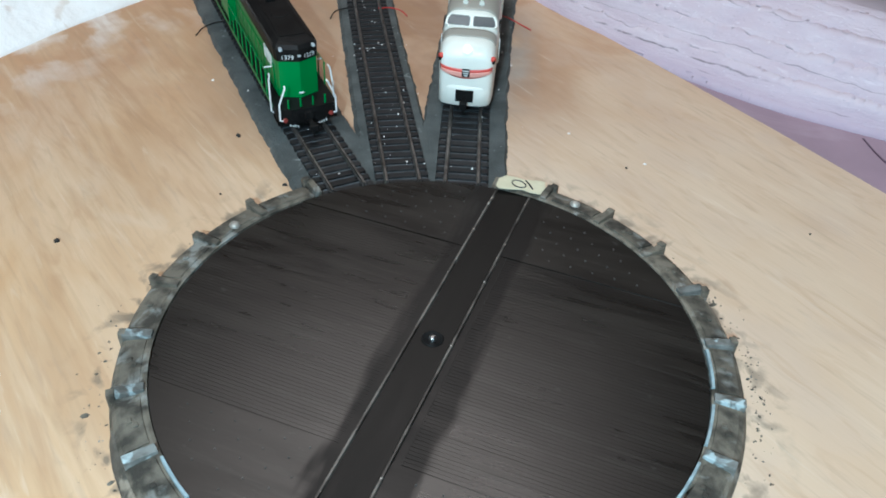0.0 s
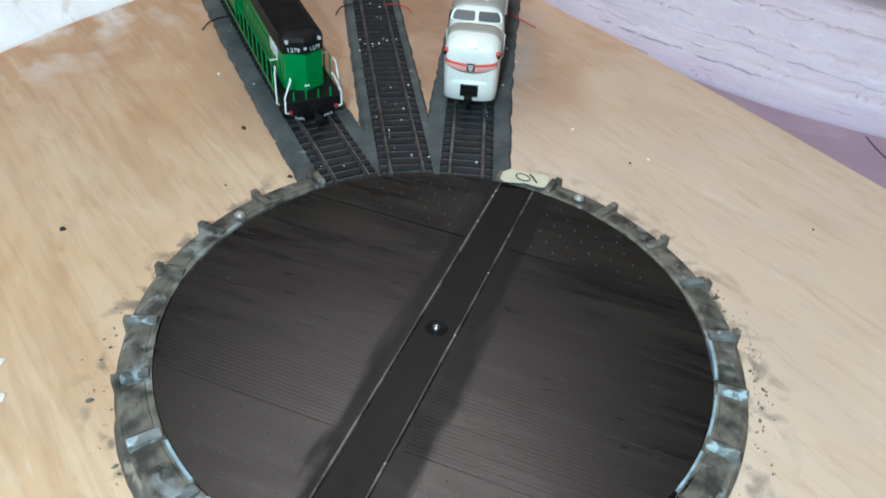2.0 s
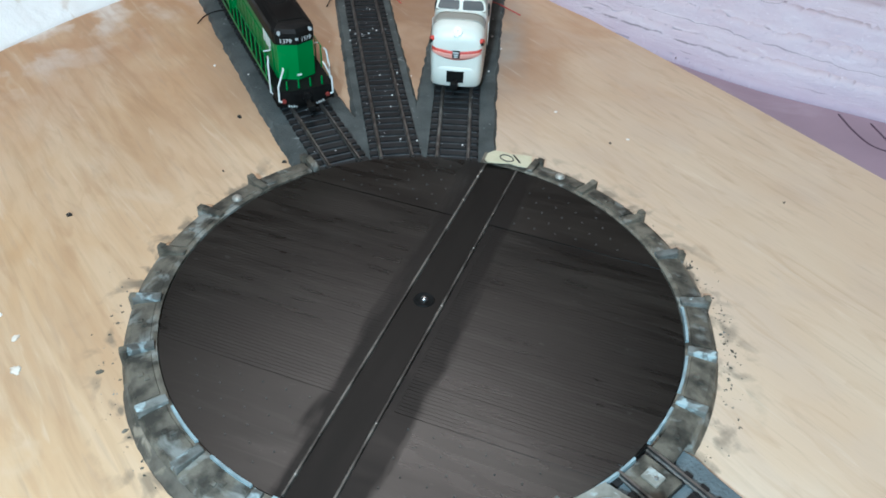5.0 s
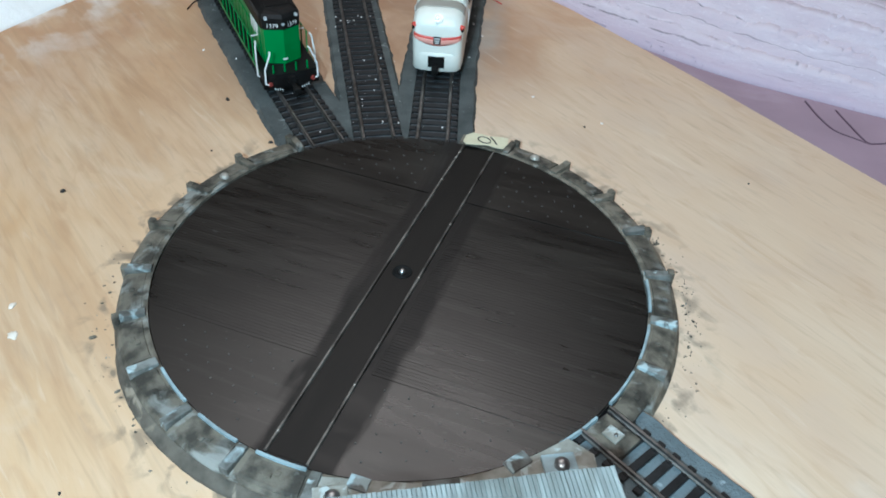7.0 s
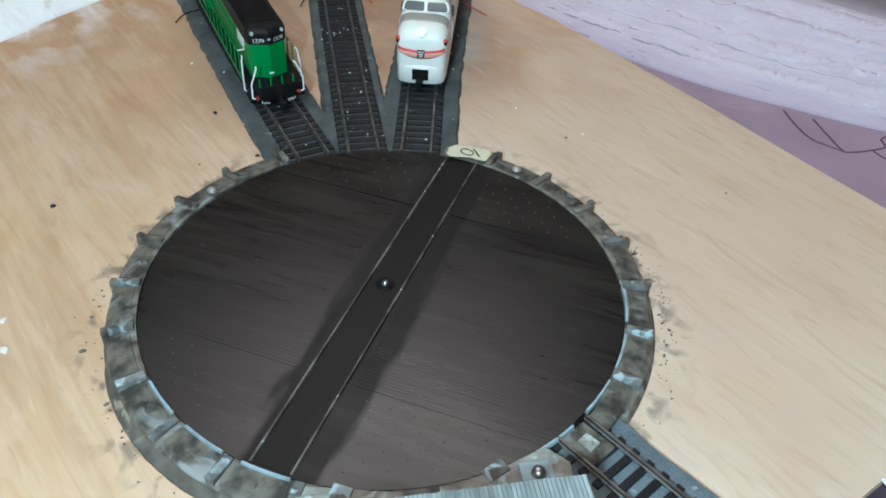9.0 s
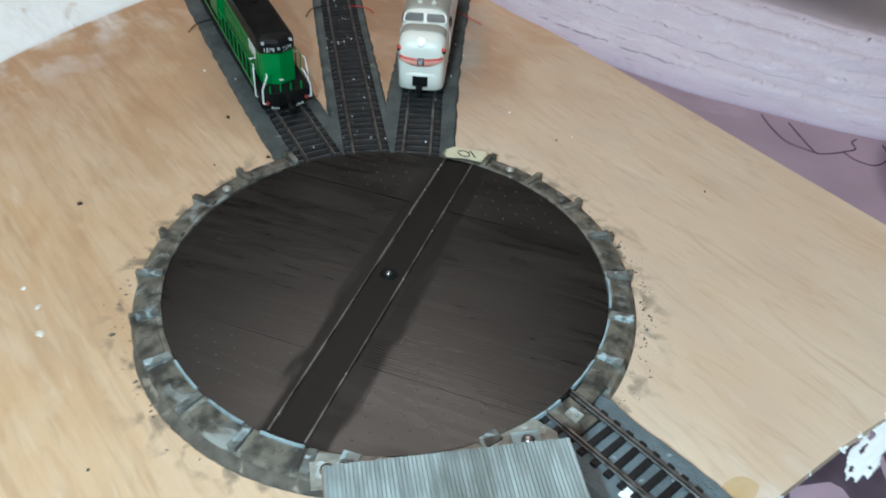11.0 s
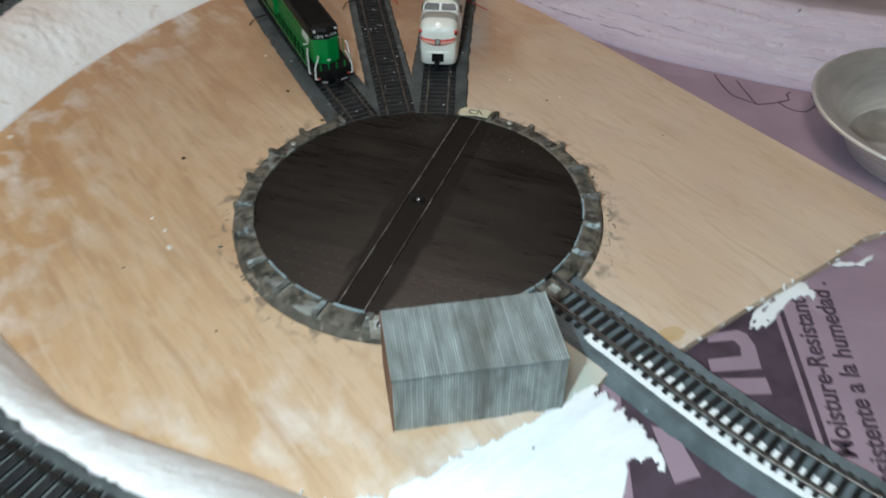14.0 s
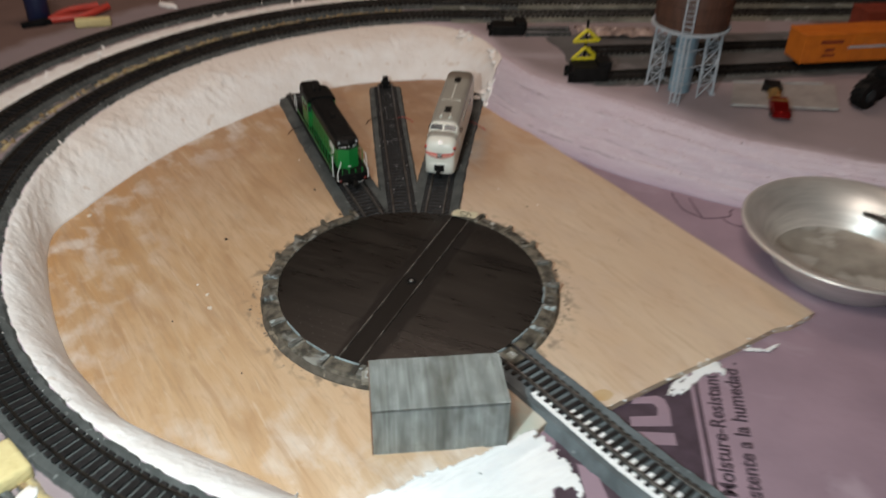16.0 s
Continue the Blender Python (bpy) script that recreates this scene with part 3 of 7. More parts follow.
def plateau_material():
    """Upper foam: pale lilac by the carved edge, darker and greyer further out."""
    m = material("greyed_foam", (0.315, 0.250, 0.262), 0.8, colour2=(0.255, 0.205, 0.208), scale=9, bump=0.0005, bump_scale=120, spots=(0.37, 0.31, 0.33), spot_scale=7)
    nd, ln = m.node_tree.nodes, m.node_tree.links
    bs = nd["Principled BSDF"]
    old = bs.inputs["Base Color"].links[0].from_socket
    sep = nd.new("ShaderNodeSeparateXYZ")
    ln.new(nd.new("ShaderNodeUVMap").outputs[0], sep.inputs[0])
    n = nd.new("ShaderNodeTexNoise")
    n.inputs["Scale"].default_value, n.inputs["Detail"].default_value = 22, 6
    ln.new(nd.new("ShaderNodeTexCoord").outputs["Object"], n.inputs["Vector"])
    add = nd.new("ShaderNodeMath")
    add.operation = "MULTIPLY_ADD"
    add.inputs[1].default_value = 0.03
    ln.new(n.outputs["Fac"], add.inputs[0])
    ln.new(sep.outputs["X"], add.inputs[2])
    r = nd.new("ShaderNodeMapRange")
    r.interpolation_type = "SMOOTHSTEP"
    r.inputs["From Min"].default_value, r.inputs["From Max"].default_value = 0.012, 0.065
    ln.new(add.outputs[0], r.inputs["Value"])
    x = nd.new("ShaderNodeMix")
    x.data_type = "RGBA"
    ln.new(r.outputs[0], x.inputs["Factor"])
    x.inputs["A"].default_value = (0.555, 0.455, 0.505, 1)
    ln.new(old, x.inputs["B"])
    # the brown board that carries the foam shows beyond the outer curve
    out = nd.new("ShaderNodeVectorMath")
    out.operation = "DISTANCE"
    out.inputs[1].default_value = (0.083, 0.12, 0.046)
    ln.new(nd.new("ShaderNodeTexCoord").outputs["Object"], out.inputs[0])
    rim = nd.new("ShaderNodeMath")
    rim.operation = "MULTIPLY_ADD"
    rim.inputs[1].default_value = 0.05
    ln.new(n.outputs["Fac"], rim.inputs[0])
    ln.new(out.outputs["Value"], rim.inputs[2])
    bare = nd.new("ShaderNodeMapRange")
    bare.inputs["From Min"].default_value, bare.inputs["From Max"].default_value = 0.680, 0.700
    ln.new(rim.outputs[0], bare.inputs["Value"])
    place = nd.new("ShaderNodeSeparateXYZ")
    ln.new(nd.new("ShaderNodeTexCoord").outputs["Object"], place.inputs[0])
    back = nd.new("ShaderNodeMapRange")
    back.inputs["From Min"].default_value, back.inputs["From Max"].default_value = -0.22, -0.18
    ln.new(place.outputs["Y"], back.inputs["Value"])
    both = nd.new("ShaderNodeMath")
    both.operation = "MULTIPLY"
    ln.new(bare.outputs[0], both.inputs[0])
    ln.new(back.outputs[0], both.inputs[1])
    board = nd.new("ShaderNodeMix")
    board.data_type = "RGBA"
    board.inputs["A"].default_value, board.inputs["B"].default_value = (0.20, 0.125, 0.105, 1), (0.13, 0.08, 0.068, 1)
    ln.new(n.outputs["Fac"], board.inputs["Factor"])
    last = nd.new("ShaderNodeMix")
    last.data_type = "RGBA"
    ln.new(both.outputs[0], last.inputs["Factor"])
    ln.new(x.outputs["Result"], last.inputs["A"])
    ln.new(board.outputs["Result"], last.inputs["B"])
    ln.new(last.outputs["Result"], bs.inputs["Base Color"])
    return m


M_PLATEAU = plateau_material()
M_BANKPLASTER = bank_plaster()
M_PLY = plywood_material()
M_DECK = deck_material()
M_BANK = bank_material()
M_PLYEDGE = material("plywood_edge", (0.66, 0.54, 0.40), 0.8, colour2=(0.46, 0.35, 0.24), scale=500, stretch=(0.1, 0.1, 3))


# ---- mesh helpers ----
def link(name, bm, mat, smooth=False):
    bmesh.ops.recalc_face_normals(bm, faces=bm.faces[:])
    me = bpy.data.meshes.new(name)
    bm.to_mesh(me)
    bm.free()
    for p in me.polygons:
        p.use_smooth = smooth
    me.materials.append(mat)
    return new(name, me)


def part(name, bm, mat, parent, label="", smooth=False):
    ob = link(name, bm, mat, smooth)
    ob.parent = parent
    return tagged(ob, label)


def empty(name, m, label, category, group="", kind=""):
    ob = new(name)
    ob.empty_display_size = 0.01
    ob.matrix_world = m
    return tagged(ob, label, category, group, kind)


def piece(name, data, parent, m):
    ob = new(name, data)
    ob.parent = parent
    ob.matrix_basis = m
    return ob


def mesh_of(bm, name, mat, smooth=False):
    bmesh.ops.recalc_face_normals(bm, faces=bm.faces[:])
    me = bpy.data.meshes.new(name)
    bm.to_mesh(me)
    bm.free()
    for p in me.polygons:
        p.use_smooth = smooth
    me.materials.append(mat)
    return me


def add_box(bm, x0, x1, y0, y1, z0, z1, m=None, bevel=0.0):
    vs = [bm.verts.new((x, y, z)) for z in (z0, z1) for x, y in ((x0, y0), (x1, y0), (x1, y1), (x0, y1))]
    fs = [bm.faces.new([vs[i] for i in f]) for f in ((3, 2, 1, 0), (4, 5, 6, 7), (0, 1, 5, 4), (1, 2, 6, 5), (2, 3, 7, 6), (3, 0, 4, 7))]
    if bevel:
        es = list({e for f in fs for e in f.edges})
        r = bmesh.ops.bevel(bm, geom=es, offset=bevel, segments=2, affect="EDGES", profile=0.6)
        vs = list({v for f in r["faces"] for v in f.verts} | {v for v in vs if v.is_valid})
    if m is not None:
        bmesh.ops.transform(bm, matrix=m, verts=vs)
    return vs


def box(x0, x1, y0, y1, z0, z1, bevel=0.0, m=None):
    bm = bmesh.new()
    add_box(bm, x0, x1, y0, y1, z0, z1, m, bevel)
    return bm


def add_rod(bm, a, b, r, r2=None, n=8, caps=True):
    a, b = Vector(a), Vector(b)
    q = (b - a).to_track_quat("Z", "Y")
    rings = []
    for p, rr in ((a, r), (b, r if r2 is None else r2)):
        rings.append([bm.verts.new(p + q @ Vector((rr * math.cos(2 * math.pi * i / n), rr * math.sin(2 * math.pi * i / n), 0))) for i in range(n)])
    for i in range(n):
        bm.faces.new((rings[0][i], rings[0][(i + 1) % n], rings[1][(i + 1) % n], rings[1][i]))
    if caps:
        bm.faces.new(rings[0][::-1])
        bm.faces.new(rings[1])


def add_tube(bm, pts, r, n=6):
    """A round wire through the points."""
    pts = [Vector(p) for p in pts]
    rings = []
    for i, p in enumerate(pts):
        d = (pts[min(i + 1, len(pts) - 1)] - pts[max(i - 1, 0)]).normalized()
        u = d.cross(Vector((0.13, 0.21, 1))).normalized()
        v = d.cross(u)
        rings.append([bm.verts.new(p + r * (math.cos(2 * math.pi * k / n) * u + math.sin(2 * math.pi * k / n) * v)) for k in range(n)])
    for a, b in zip(rings, rings[1:]):
        for k in range(n):
            bm.faces.new((a[k], a[(k + 1) % n], b[(k + 1) % n], b[k]))
    bm.faces.new(rings[0][::-1])
    bm.faces.new(rings[-1])


def add_lathe(bm, prof, n=48, centre=(0, 0, 0)):
    """Turn a profile of (radius, height) round the upright axis."""
    cx, cy, cz = centre
    rings = []
    for r, z in prof:
        if r < 1e-6:
            rings.append([bm.verts.new((cx, cy, cz + z))])
        else:
            rings.append([bm.verts.new((cx + r * math.cos(2 * math.pi * i / n), cy + r * math.sin(2 * math.pi * i / n), cz + z)) for i in range(n)])
    for a, b in zip(rings, rings[1:]):
        for i in range(n):
            j = (i + 1) % n
            if len(a) == 1 and len(b) == 1:
                continue
            if len(a) == 1:
                bm.faces.new((a[0], b[i], b[j]))
            elif len(b) == 1:
                bm.faces.new((a[i], a[j], b[0]))
            else:
                bm.faces.new((a[i], a[j], b[j], b[i]))


def add_prism(bm, outline, z0, z1, m=None):
    """Extrude an outline in the plane upwards."""
    a = [bm.verts.new((x, y, z0)) for x, y in outline]
    b = [bm.verts.new((x, y, z1)) for x, y in outline]
    n = len(a)
    bm.faces.new(a[::-1])
    bm.faces.new(b)
    for i in range(n):
        bm.faces.new((a[i], a[(i + 1) % n], b[(i + 1) % n], b[i]))
    if m is not None:
        bmesh.ops.transform(bm, matrix=m, verts=a + b)
    return a + b


def add_loft(bm, sections, caps=True, closed=True):
    """Join sections of equally many points into a skin."""
    rows = [[bm.verts.new(p) for p in s] for s in sections]
    n = len(rows[0])
    for a, b in zip(rows, rows[1:]):
        for i in range(n if closed else n - 1):
            bm.faces.new((a[i], a[(i + 1) % n], b[(i + 1) % n], b[i]))
    if caps:
        bm.faces.new(rows[0][::-1])
        bm.faces.new(rows[-1])
    return rows


def spline(pts, steps):
    """Catmull-Rom through the points."""
    pts = [Vector(p) for p in pts]
    pts = [2 * pts[0] - pts[1]] + pts + [2 * pts[-1] - pts[-2]]
    out = []
    for i in range(1, len(pts) - 2):
        p0, p1, p2, p3 = pts[i - 1:i + 3]
        for k in range(steps):
            t = k / steps
            out.append(0.5 * (2 * p1 + (p2 - p0) * t + (2 * p0 - 5 * p1 + 4 * p2 - p3) * t * t + (3 * p1 - p0 - 3 * p2 + p3) * t ** 3))
    out.append(pts[-2])
    return out


def text_mesh(body, size, mat, name, depth=0.0, bold=0.0):
    cu = bpy.data.curves.new(name, "FONT")
    cu.body, cu.size, cu.extrude, cu.offset = body, size, depth, bold
    cu.align_x, cu.align_y = "CENTER", "CENTER"
    tmp = new(name, cu)
    me = bpy.data.meshes.new_from_object(tmp.evaluated_get(bpy.context.evaluated_depsgraph_get()))
    bpy.data.objects.remove(tmp)
    me.materials.clear()
    me.materials.append(mat)
    return me


# ---- room shell and layout base ----
def slab(name, x0, x1, y0, y1, z0, z1, mat, label, category):
    return tagged(link(name, box(x0, x1, y0, y1, z0, z1), mat), label, category, kind="structure")


slab("floor", -2.0, 2.2, -2.4, 2.0, -1.05, -0.95, M_FLOOR, "dark bare basement floor under the layout", "floor")
slab("ceiling", -2.0, 2.2, -2.4, 2.0, 1.5, 1.6, M_CEIL, "plain dull grey room ceiling", "ceiling")
slab("wall_north", -2.0, 2.2, 1.9, 2.0, -0.95, 1.5, M_WALL, "plain brown room wall", "wall")
slab("wall_south", -2.0, 2.2, -2.4, -2.3, -0.95, 1.5, M_WALL, "plain brown room wall", "wall")
slab("wall_west", -2.0, -1.9, -2.3, 1.9, -0.95, 1.5, M_WALL, "plain brown room wall", "wall")
slab("wall_east", 2.1, 2.2, -2.3, 1.9, -0.95, 1.5, M_WALL, "plain brown room wall", "wall")
slab("layout_base", -1.2, 1.5, -0.8, 1.6, -0.05, -0.006, M_FOAM, "flat purple insulation foam board under the plywood", "foam board")

CX, CY = 0.083, 0.12      # centre of the curved main line
TOP = 0.046               # upper level of the layout


def on_loop(angle, r):
    return (CX + r * math.cos(radians(angle)), CY + r * math.sin(radians(angle)))


# foot of the bank and its upper edge, clockwise from the front
FOOT_W = [(0.02, -0.245), (-0.06, -0.236), (-0.125, -0.199), (-0.200, -0.156), (-0.246, -0.105), (-0.278, -0.058), (-0.312, 0.025), (-0.331, 0.105),
          (-0.312, 0.158), (-0.268, 0.242), (-0.218, 0.310), (-0.165, 0.365), (-0.11, 0.415), (-0.045, 0.448), (0.03, 0.458), (0.085, 0.455), (0.112, 0.42), (0.122, 0.372)]
EDGE_W = [on_loop(a, 0.432) for a in (-108, -120, -130, -140, -150, -160, -172, 176, 166, 155, 145, 134, 122, 110, 98)] + [(0.09, 0.535), (0.135, 0.48), (0.150, 0.41)]
FOOT_P = [(0.122, 0.372), (0.145, 0.325), (0.178, 0.274), (0.216, 0.229), (0.255, 0.190), (0.300, 0.157), (0.348, 0.124), (0.44, 0.075), (0.59, 0.004), (0.88, -0.116)]
EDGE_P = [(0.150, 0.41), (0.180, 0.345), (0.225, 0.30), (0.270, 0.262), (0.315, 0.215), (0.355, 0.172), (0.40, 0.145), (0.48, 0.103), (0.62, 0.04), (0.90, -0.08)]


def bank(name, foot, edge, z0, rough, mat, label, steps, rows, carve):
    """A sloping strip between its foot and its upper edge, with an uneven face."""
    f = spline([(x, y, z0) for x, y in foot], steps)
    e = spline([(x, y, TOP) for x, y in edge], steps)
    bm = bmesh.new()
    uv = bm.loops.layers.uv.new("along")
    place, run, last = {}, 0.0, f[0]
    grid = []
    for i, (p, q) in enumerate(zip(f, e)):
        run, last = run + (p - last).length, p
        clod = 0.0 if carve else max(0.0, min(1.0, i / len(f) * 10 - 8.6))
        col = []
        for k in range(rows + 1):
            u = k / rows
            s = p.lerp(q, u)
            h = z0 + (TOP - z0) * (0.45 * (1 - (1 - u) ** 1.9) + 0.55 * u * u * (3 - 2 * u) if carve else 0.97 * (1 - (1 - u) ** 1.7) + 0.03 * u)
            h -= carve * 0.5 * math.exp(-((u - 0.36 - 0.05 * noise.noise(Vector((s.x * 9, s.y * 9, 4)))) / 0.035) ** 2)
            w = math.sin(u * math.pi) ** 0.5
            d = rough * ((0.22 if carve else 0.95) * noise.noise(Vector((s.x, s.y, h)) * 38) + (0.6 if carve else 0.5) * noise.noise(Vector((s.x, s.y, h)) * 110 + Vector((3, 1, 7))) + (0.38 if carve else 0.22) * noise.noise(Vector((s.x, s.y, h)) * 230))
            d *= 1.0 if carve else (0.3 + 1.3 * u) * (0.45 + 1.3 * abs(noise.noise(Vector((s.x, s.y, 0)) * 17))) + 1.2 * clod
            d += carve * 0.6 * noise.noise(Vector((s.x * 6, s.y * 6, h * 160)))
            if carve:
                # scraped ledges that break off and start again along the slope
                lev = u * 4.6 + 0.28 * noise.noise(Vector((run * 4, 2.0, 0))) + 0.10 * noise.noise(Vector((run * 45, 5.0, 0))) + 0.05 * noise.noise(Vector((run * 160, 7.0, 0)))
                cut = lev - math.floor(lev)
                d += 0.0030 * (cut ** 5 - 0.3) * max(0.15, 0.75 + 0.9 * noise.noise(Vector((run * 9, math.floor(lev) * 3.1, 0))))
            ends = 1.0 if 0 < k < rows else 0.0
            v = bm.verts.new((s.x + ends * d * 0.7, s.y - ends * d * 0.7, h + w * d * ends - (0.003 if k == 0 else 0)))
            place[v] = (run, 0.1 * u)
            col.append(v)
        grid.append(col)
    for a, b in zip(grid, grid[1:]):
        for k in range(rows):
            face = bm.faces.new((a[k], b[k], b[k + 1], a[k + 1]))
            for lp in face.loops:
                lp[uv].uv = place[lp.vert]
    ob = link(name, bm, mat, True)
    sol = ob.modifiers.new("thickness", "SOLIDIFY")
    sol.thickness, sol.offset = 0.004, -1
    return tagged(ob, label, "slope", kind="structure")


bank("plaster_bank", FOOT_W, EDGE_W, 0.0004, 0.0022, M_BANKPLASTER, "rough white plaster bank below the curved tracks", 60, 50, 0.0)
bank("foam_bank", FOOT_P, EDGE_P, -0.0055, 0.0020, M_BANK, "carved pale lilac foam bank with ridges", 32, 96, 0.0022)


def plateau():
    edge = spline([(x, y, TOP) for x, y in EDGE_W[:-1] + EDGE_P], 8)
    bm = bmesh.new()
    grid = []
    for p in edge:
        d = (p - Vector((CX, CY, TOP)))
        e = d.normalized()
        reach = min(((1.5 if e.x > 0 else -1.2) - p.x) / e.x if abs(e.x) > 1e-6 else 9.0, ((1.6 if e.y > 0 else -0.8) - p.y) / e.y if abs(e.y) > 1e-6 else 9.0)
        far = p + e * max(reach, 0.05)
        col = []
        span = (far - p).length
        near = min(0.22, span * 0.7)
        for u in (0, 0.008, 0.02, 0.04, 0.07, 0.12, 0.22, 0.5, 1.0):
            q = p + e * (u * near / 0.22 if u < 0.3 else near + (span - near) * (0.3 if u < 0.9 else 1.0))
            q.z += 0.0012 * noise.noise(q * 14) * (u > 0)
            col.append(bm.verts.new(q))
        col.append(bm.verts.new((far.x, far.y, -0.006)))
        grid.append(col)
    for a, b in zip(grid, grid[1:]):
        for k in range(len(a) - 1):
            bm.faces.new((a[k], b[k], b[k + 1], a[k + 1]))
    uv = bm.loops.layers.uv.new("along")
    for col in grid:
        for v in col:
            for lp in v.link_loops:
                lp[uv].uv = ((v.co - col[0].co).length, 0.0)
    ob = link("upper_ground", bm, M_PLATEAU, True)
    return tagged(ob, "upper level of grey-washed lilac foam", "foam board", kind="structure")


plateau()

PLY = [(-0.06, -0.246), (-0.15, -0.205), (-0.22, -0.155), (-0.265, -0.105), (-0.30, -0.045), (-0.33, 0.03), (-0.345, 0.11), (-0.32, 0.175), (-0.27, 0.26),
       (-0.21, 0.335), (-0.15, 0.395), (-0.09, 0.445), (0.0, 0.47), (0.09, 0.465), (0.118, 0.41), (0.125, 0.365), (0.1665, 0.290), (0.2010, 0.222), (0.2325, 0.160), (0.2680, 0.085), (0.341, -0.064),
       (0.315, -0.078), (0.298, -0.081), (0.255, -0.103), (0.190, -0.131), (0.132, -0.159), (0.084, -0.170), (0.070, -0.183), (0.0, -0.226)]


def plywood():
    bm = bmesh.new()
    add_prism(bm, [(x, y) for x, y in PLY], -0.006, 0.0)
    ob = link("plywood_sheet", bm, M_PLY)
    ob.data.materials.append(M_PLYEDGE)
    for p in ob.data.polygons:
        if abs(p.normal.z) < 0.5:
            p.material_index = 1
    return tagged(ob, "pale pine plywood sheet with wavy grain and stains", "plywood", kind="structure")


plywood()


# ---- track ----
RAIL = [(-0.0011, 0), (0.0011, 0), (0.0011, 0.0004), (0.0004, 0.0008), (0.0004, 0.0017), (0.00055, 0.0019), (0.00055, 0.0025), (-0.00055, 0.0025), (-0.00055, 0.0019), (-0.0004, 0.0017), (-0.0004, 0.0008), (-0.0011, 0.0004)]


def sweep(path, section):
    """A section (sideways, up) carried along a path."""
    bm = bmesh.new()
    secs = []
    for i, p in enumerate(path):
        d = path[min(i + 1, len(path) - 1)] - path[max(i - 1, 0)]
        s = Vector((d.y, -d.x, 0)).normalized()
        secs.append([p + s * a + Vector((0, 0, b)) for a, b in section])
    add_loft(bm, secs)
    return bm


def tie_mesh(length=0.026, width=0.0034, height=0.0019):
    bm = bmesh.new()
    add_box(bm, -length / 2, length / 2, -width / 2, width / 2, 0, height, None, 0.0003)
    for sx in (-1, 1):
        for k in (-1, 1):
            x = sx * 0.0087 + k * 0.0016
            add_box(bm, x - 0.0005, x + 0.0005, -0.0008, 0.0008, height, height + 0.0006)
    return mesh_of(bm, "tie", M_TIE)


TIE, WIDE_TIE, SPUR_TIE = tie_mesh(), tie_mesh(width=0.0048), tie_mesh(length=0.0285, width=0.0039)
FAR_TIE = mesh_of(box(-0.013, 0.013, -0.0022, 0.0022, 0, 0.0019), "tie", M_TIE)


def track(name, path, z, label, spacing=0.0072, bed=0.021, top=0.0185, bed_h=0.0035, rail_mat=None, bed_low=None, dark=False, tie=None, bed_mat=None):
    """Roadbed, ties and two rails along a path in the plane."""
    th = empty(name, Matrix(), label, "track", "model railway tracks")
    path = [Vector((p[0], p[1], z)) for p in path]
    low = -0.0005 if bed_low is None else bed_low
    jag = []
    for i, p in enumerate(path):
        d = path[min(i + 1, len(path) - 1)] - path[max(i - 1, 0)]
        s = Vector((d.y, -d.x, 0)).normalized()
        j = [0.0011 * noise.noise(p * 90 + Vector((k * 5.0, 0, 0))) + (0.0020 if z > 0.02 else 0.0009) * noise.noise(p * (190 if z > 0.02 else 420) + Vector((k * 5.0, 3, 0))) for k in (0, 1)]
        jag.append([p + s * a + Vector((0, 0, b)) for a, b in ((-bed + j[0], low), (-top + j[0], bed_h), (top + j[1], bed_h), (bed + j[1], low))])
    bm = bmesh.new()
    add_loft(bm, jag)
    part("roadbed", bm, bed_mat or M_ROADBED, th, "grey painted roadbed")
    if dark:
        part("tie_web", sweep(path, [(-0.0137, bed_h - 0.001), (-0.0132, bed_h + 0.0008), (0.0132, bed_h + 0.0008), (0.0137, bed_h - 0.001)]), M_WEB, th, "dark grey web between the ties")
    for s in (-0.0087, 0.0087):
        part("rail", sweep(path, [(s + a, bed_h + 0.0019 + b) for a, b in RAIL]), rail_mat or M_RAIL, th, "thin metal rail")
    run, nxt = 0.0, 0.002
    for a, b in zip(path, path[1:]):
        seg = (b - a).length
        while nxt <= run + seg:
            p = a.lerp(b, (nxt - run) / seg)
            m = Matrix.Translation((p.x, p.y, z + bed_h)) @ Matrix.Rotation(math.atan2(b.y - a.y, b.x - a.x) - math.pi / 2 + random.uniform(-0.02, 0.02), 4, "Z")
            piece("tie", tie or (WIDE_TIE if dark else TIE), th, m)
            nxt += spacing
        run += seg
    return th


def radial(angle, r0, r1, sway=((0.0, 0.0), (1.0, 0.0)), n=150):
    """A straight line out from the pivot; sway is how far it drifts to its left on the way."""
    c, s = math.cos(radians(angle)), math.sin(radians(angle))
    out = []
    for i in range(n + 1):
        r = r0 + (r1 - r0) * i / n
        d = float(np.interp(r, *zip(*sway)))
        out.append(Vector((c * r - s * d, s * r + c * d, 0)))
    return out


track("spur_track", radial(105, 0.1154, 0.43, ((0.115, -0.0020), (0.2, 0.0006), (0.3, 0.0020))), 0.0003, "straight spur track on grey roadbed carrying the green diesel", spacing=0.0066, tie=SPUR_TIE, rail_mat=M_RAIL, bed=0.0255, top=0.0235, dark=True)
track("spur_track", radial(90, 0.1154, 0.432, ((0.115, -0.0008), (0.3, 0.0004))), 0, "empty straight spur track on grey roadbed between the engines", spacing=0.0066, tie=SPUR_TIE, rail_mat=M_RAIL, bed=0.0212, top=0.0188, dark=True)
track("spur_track", radial(75.5, 0.1154, 0.42, ((0.115, -0.0022), (0.19, 0.0018), (0.25, 0.003))), -0.0003, "straight spur track on grey roadbed carrying the cream diesel", spacing=0.0066, tie=SPUR_TIE, rail_mat=M_RAIL, bed=0.0255, top=0.0235, dark=True)
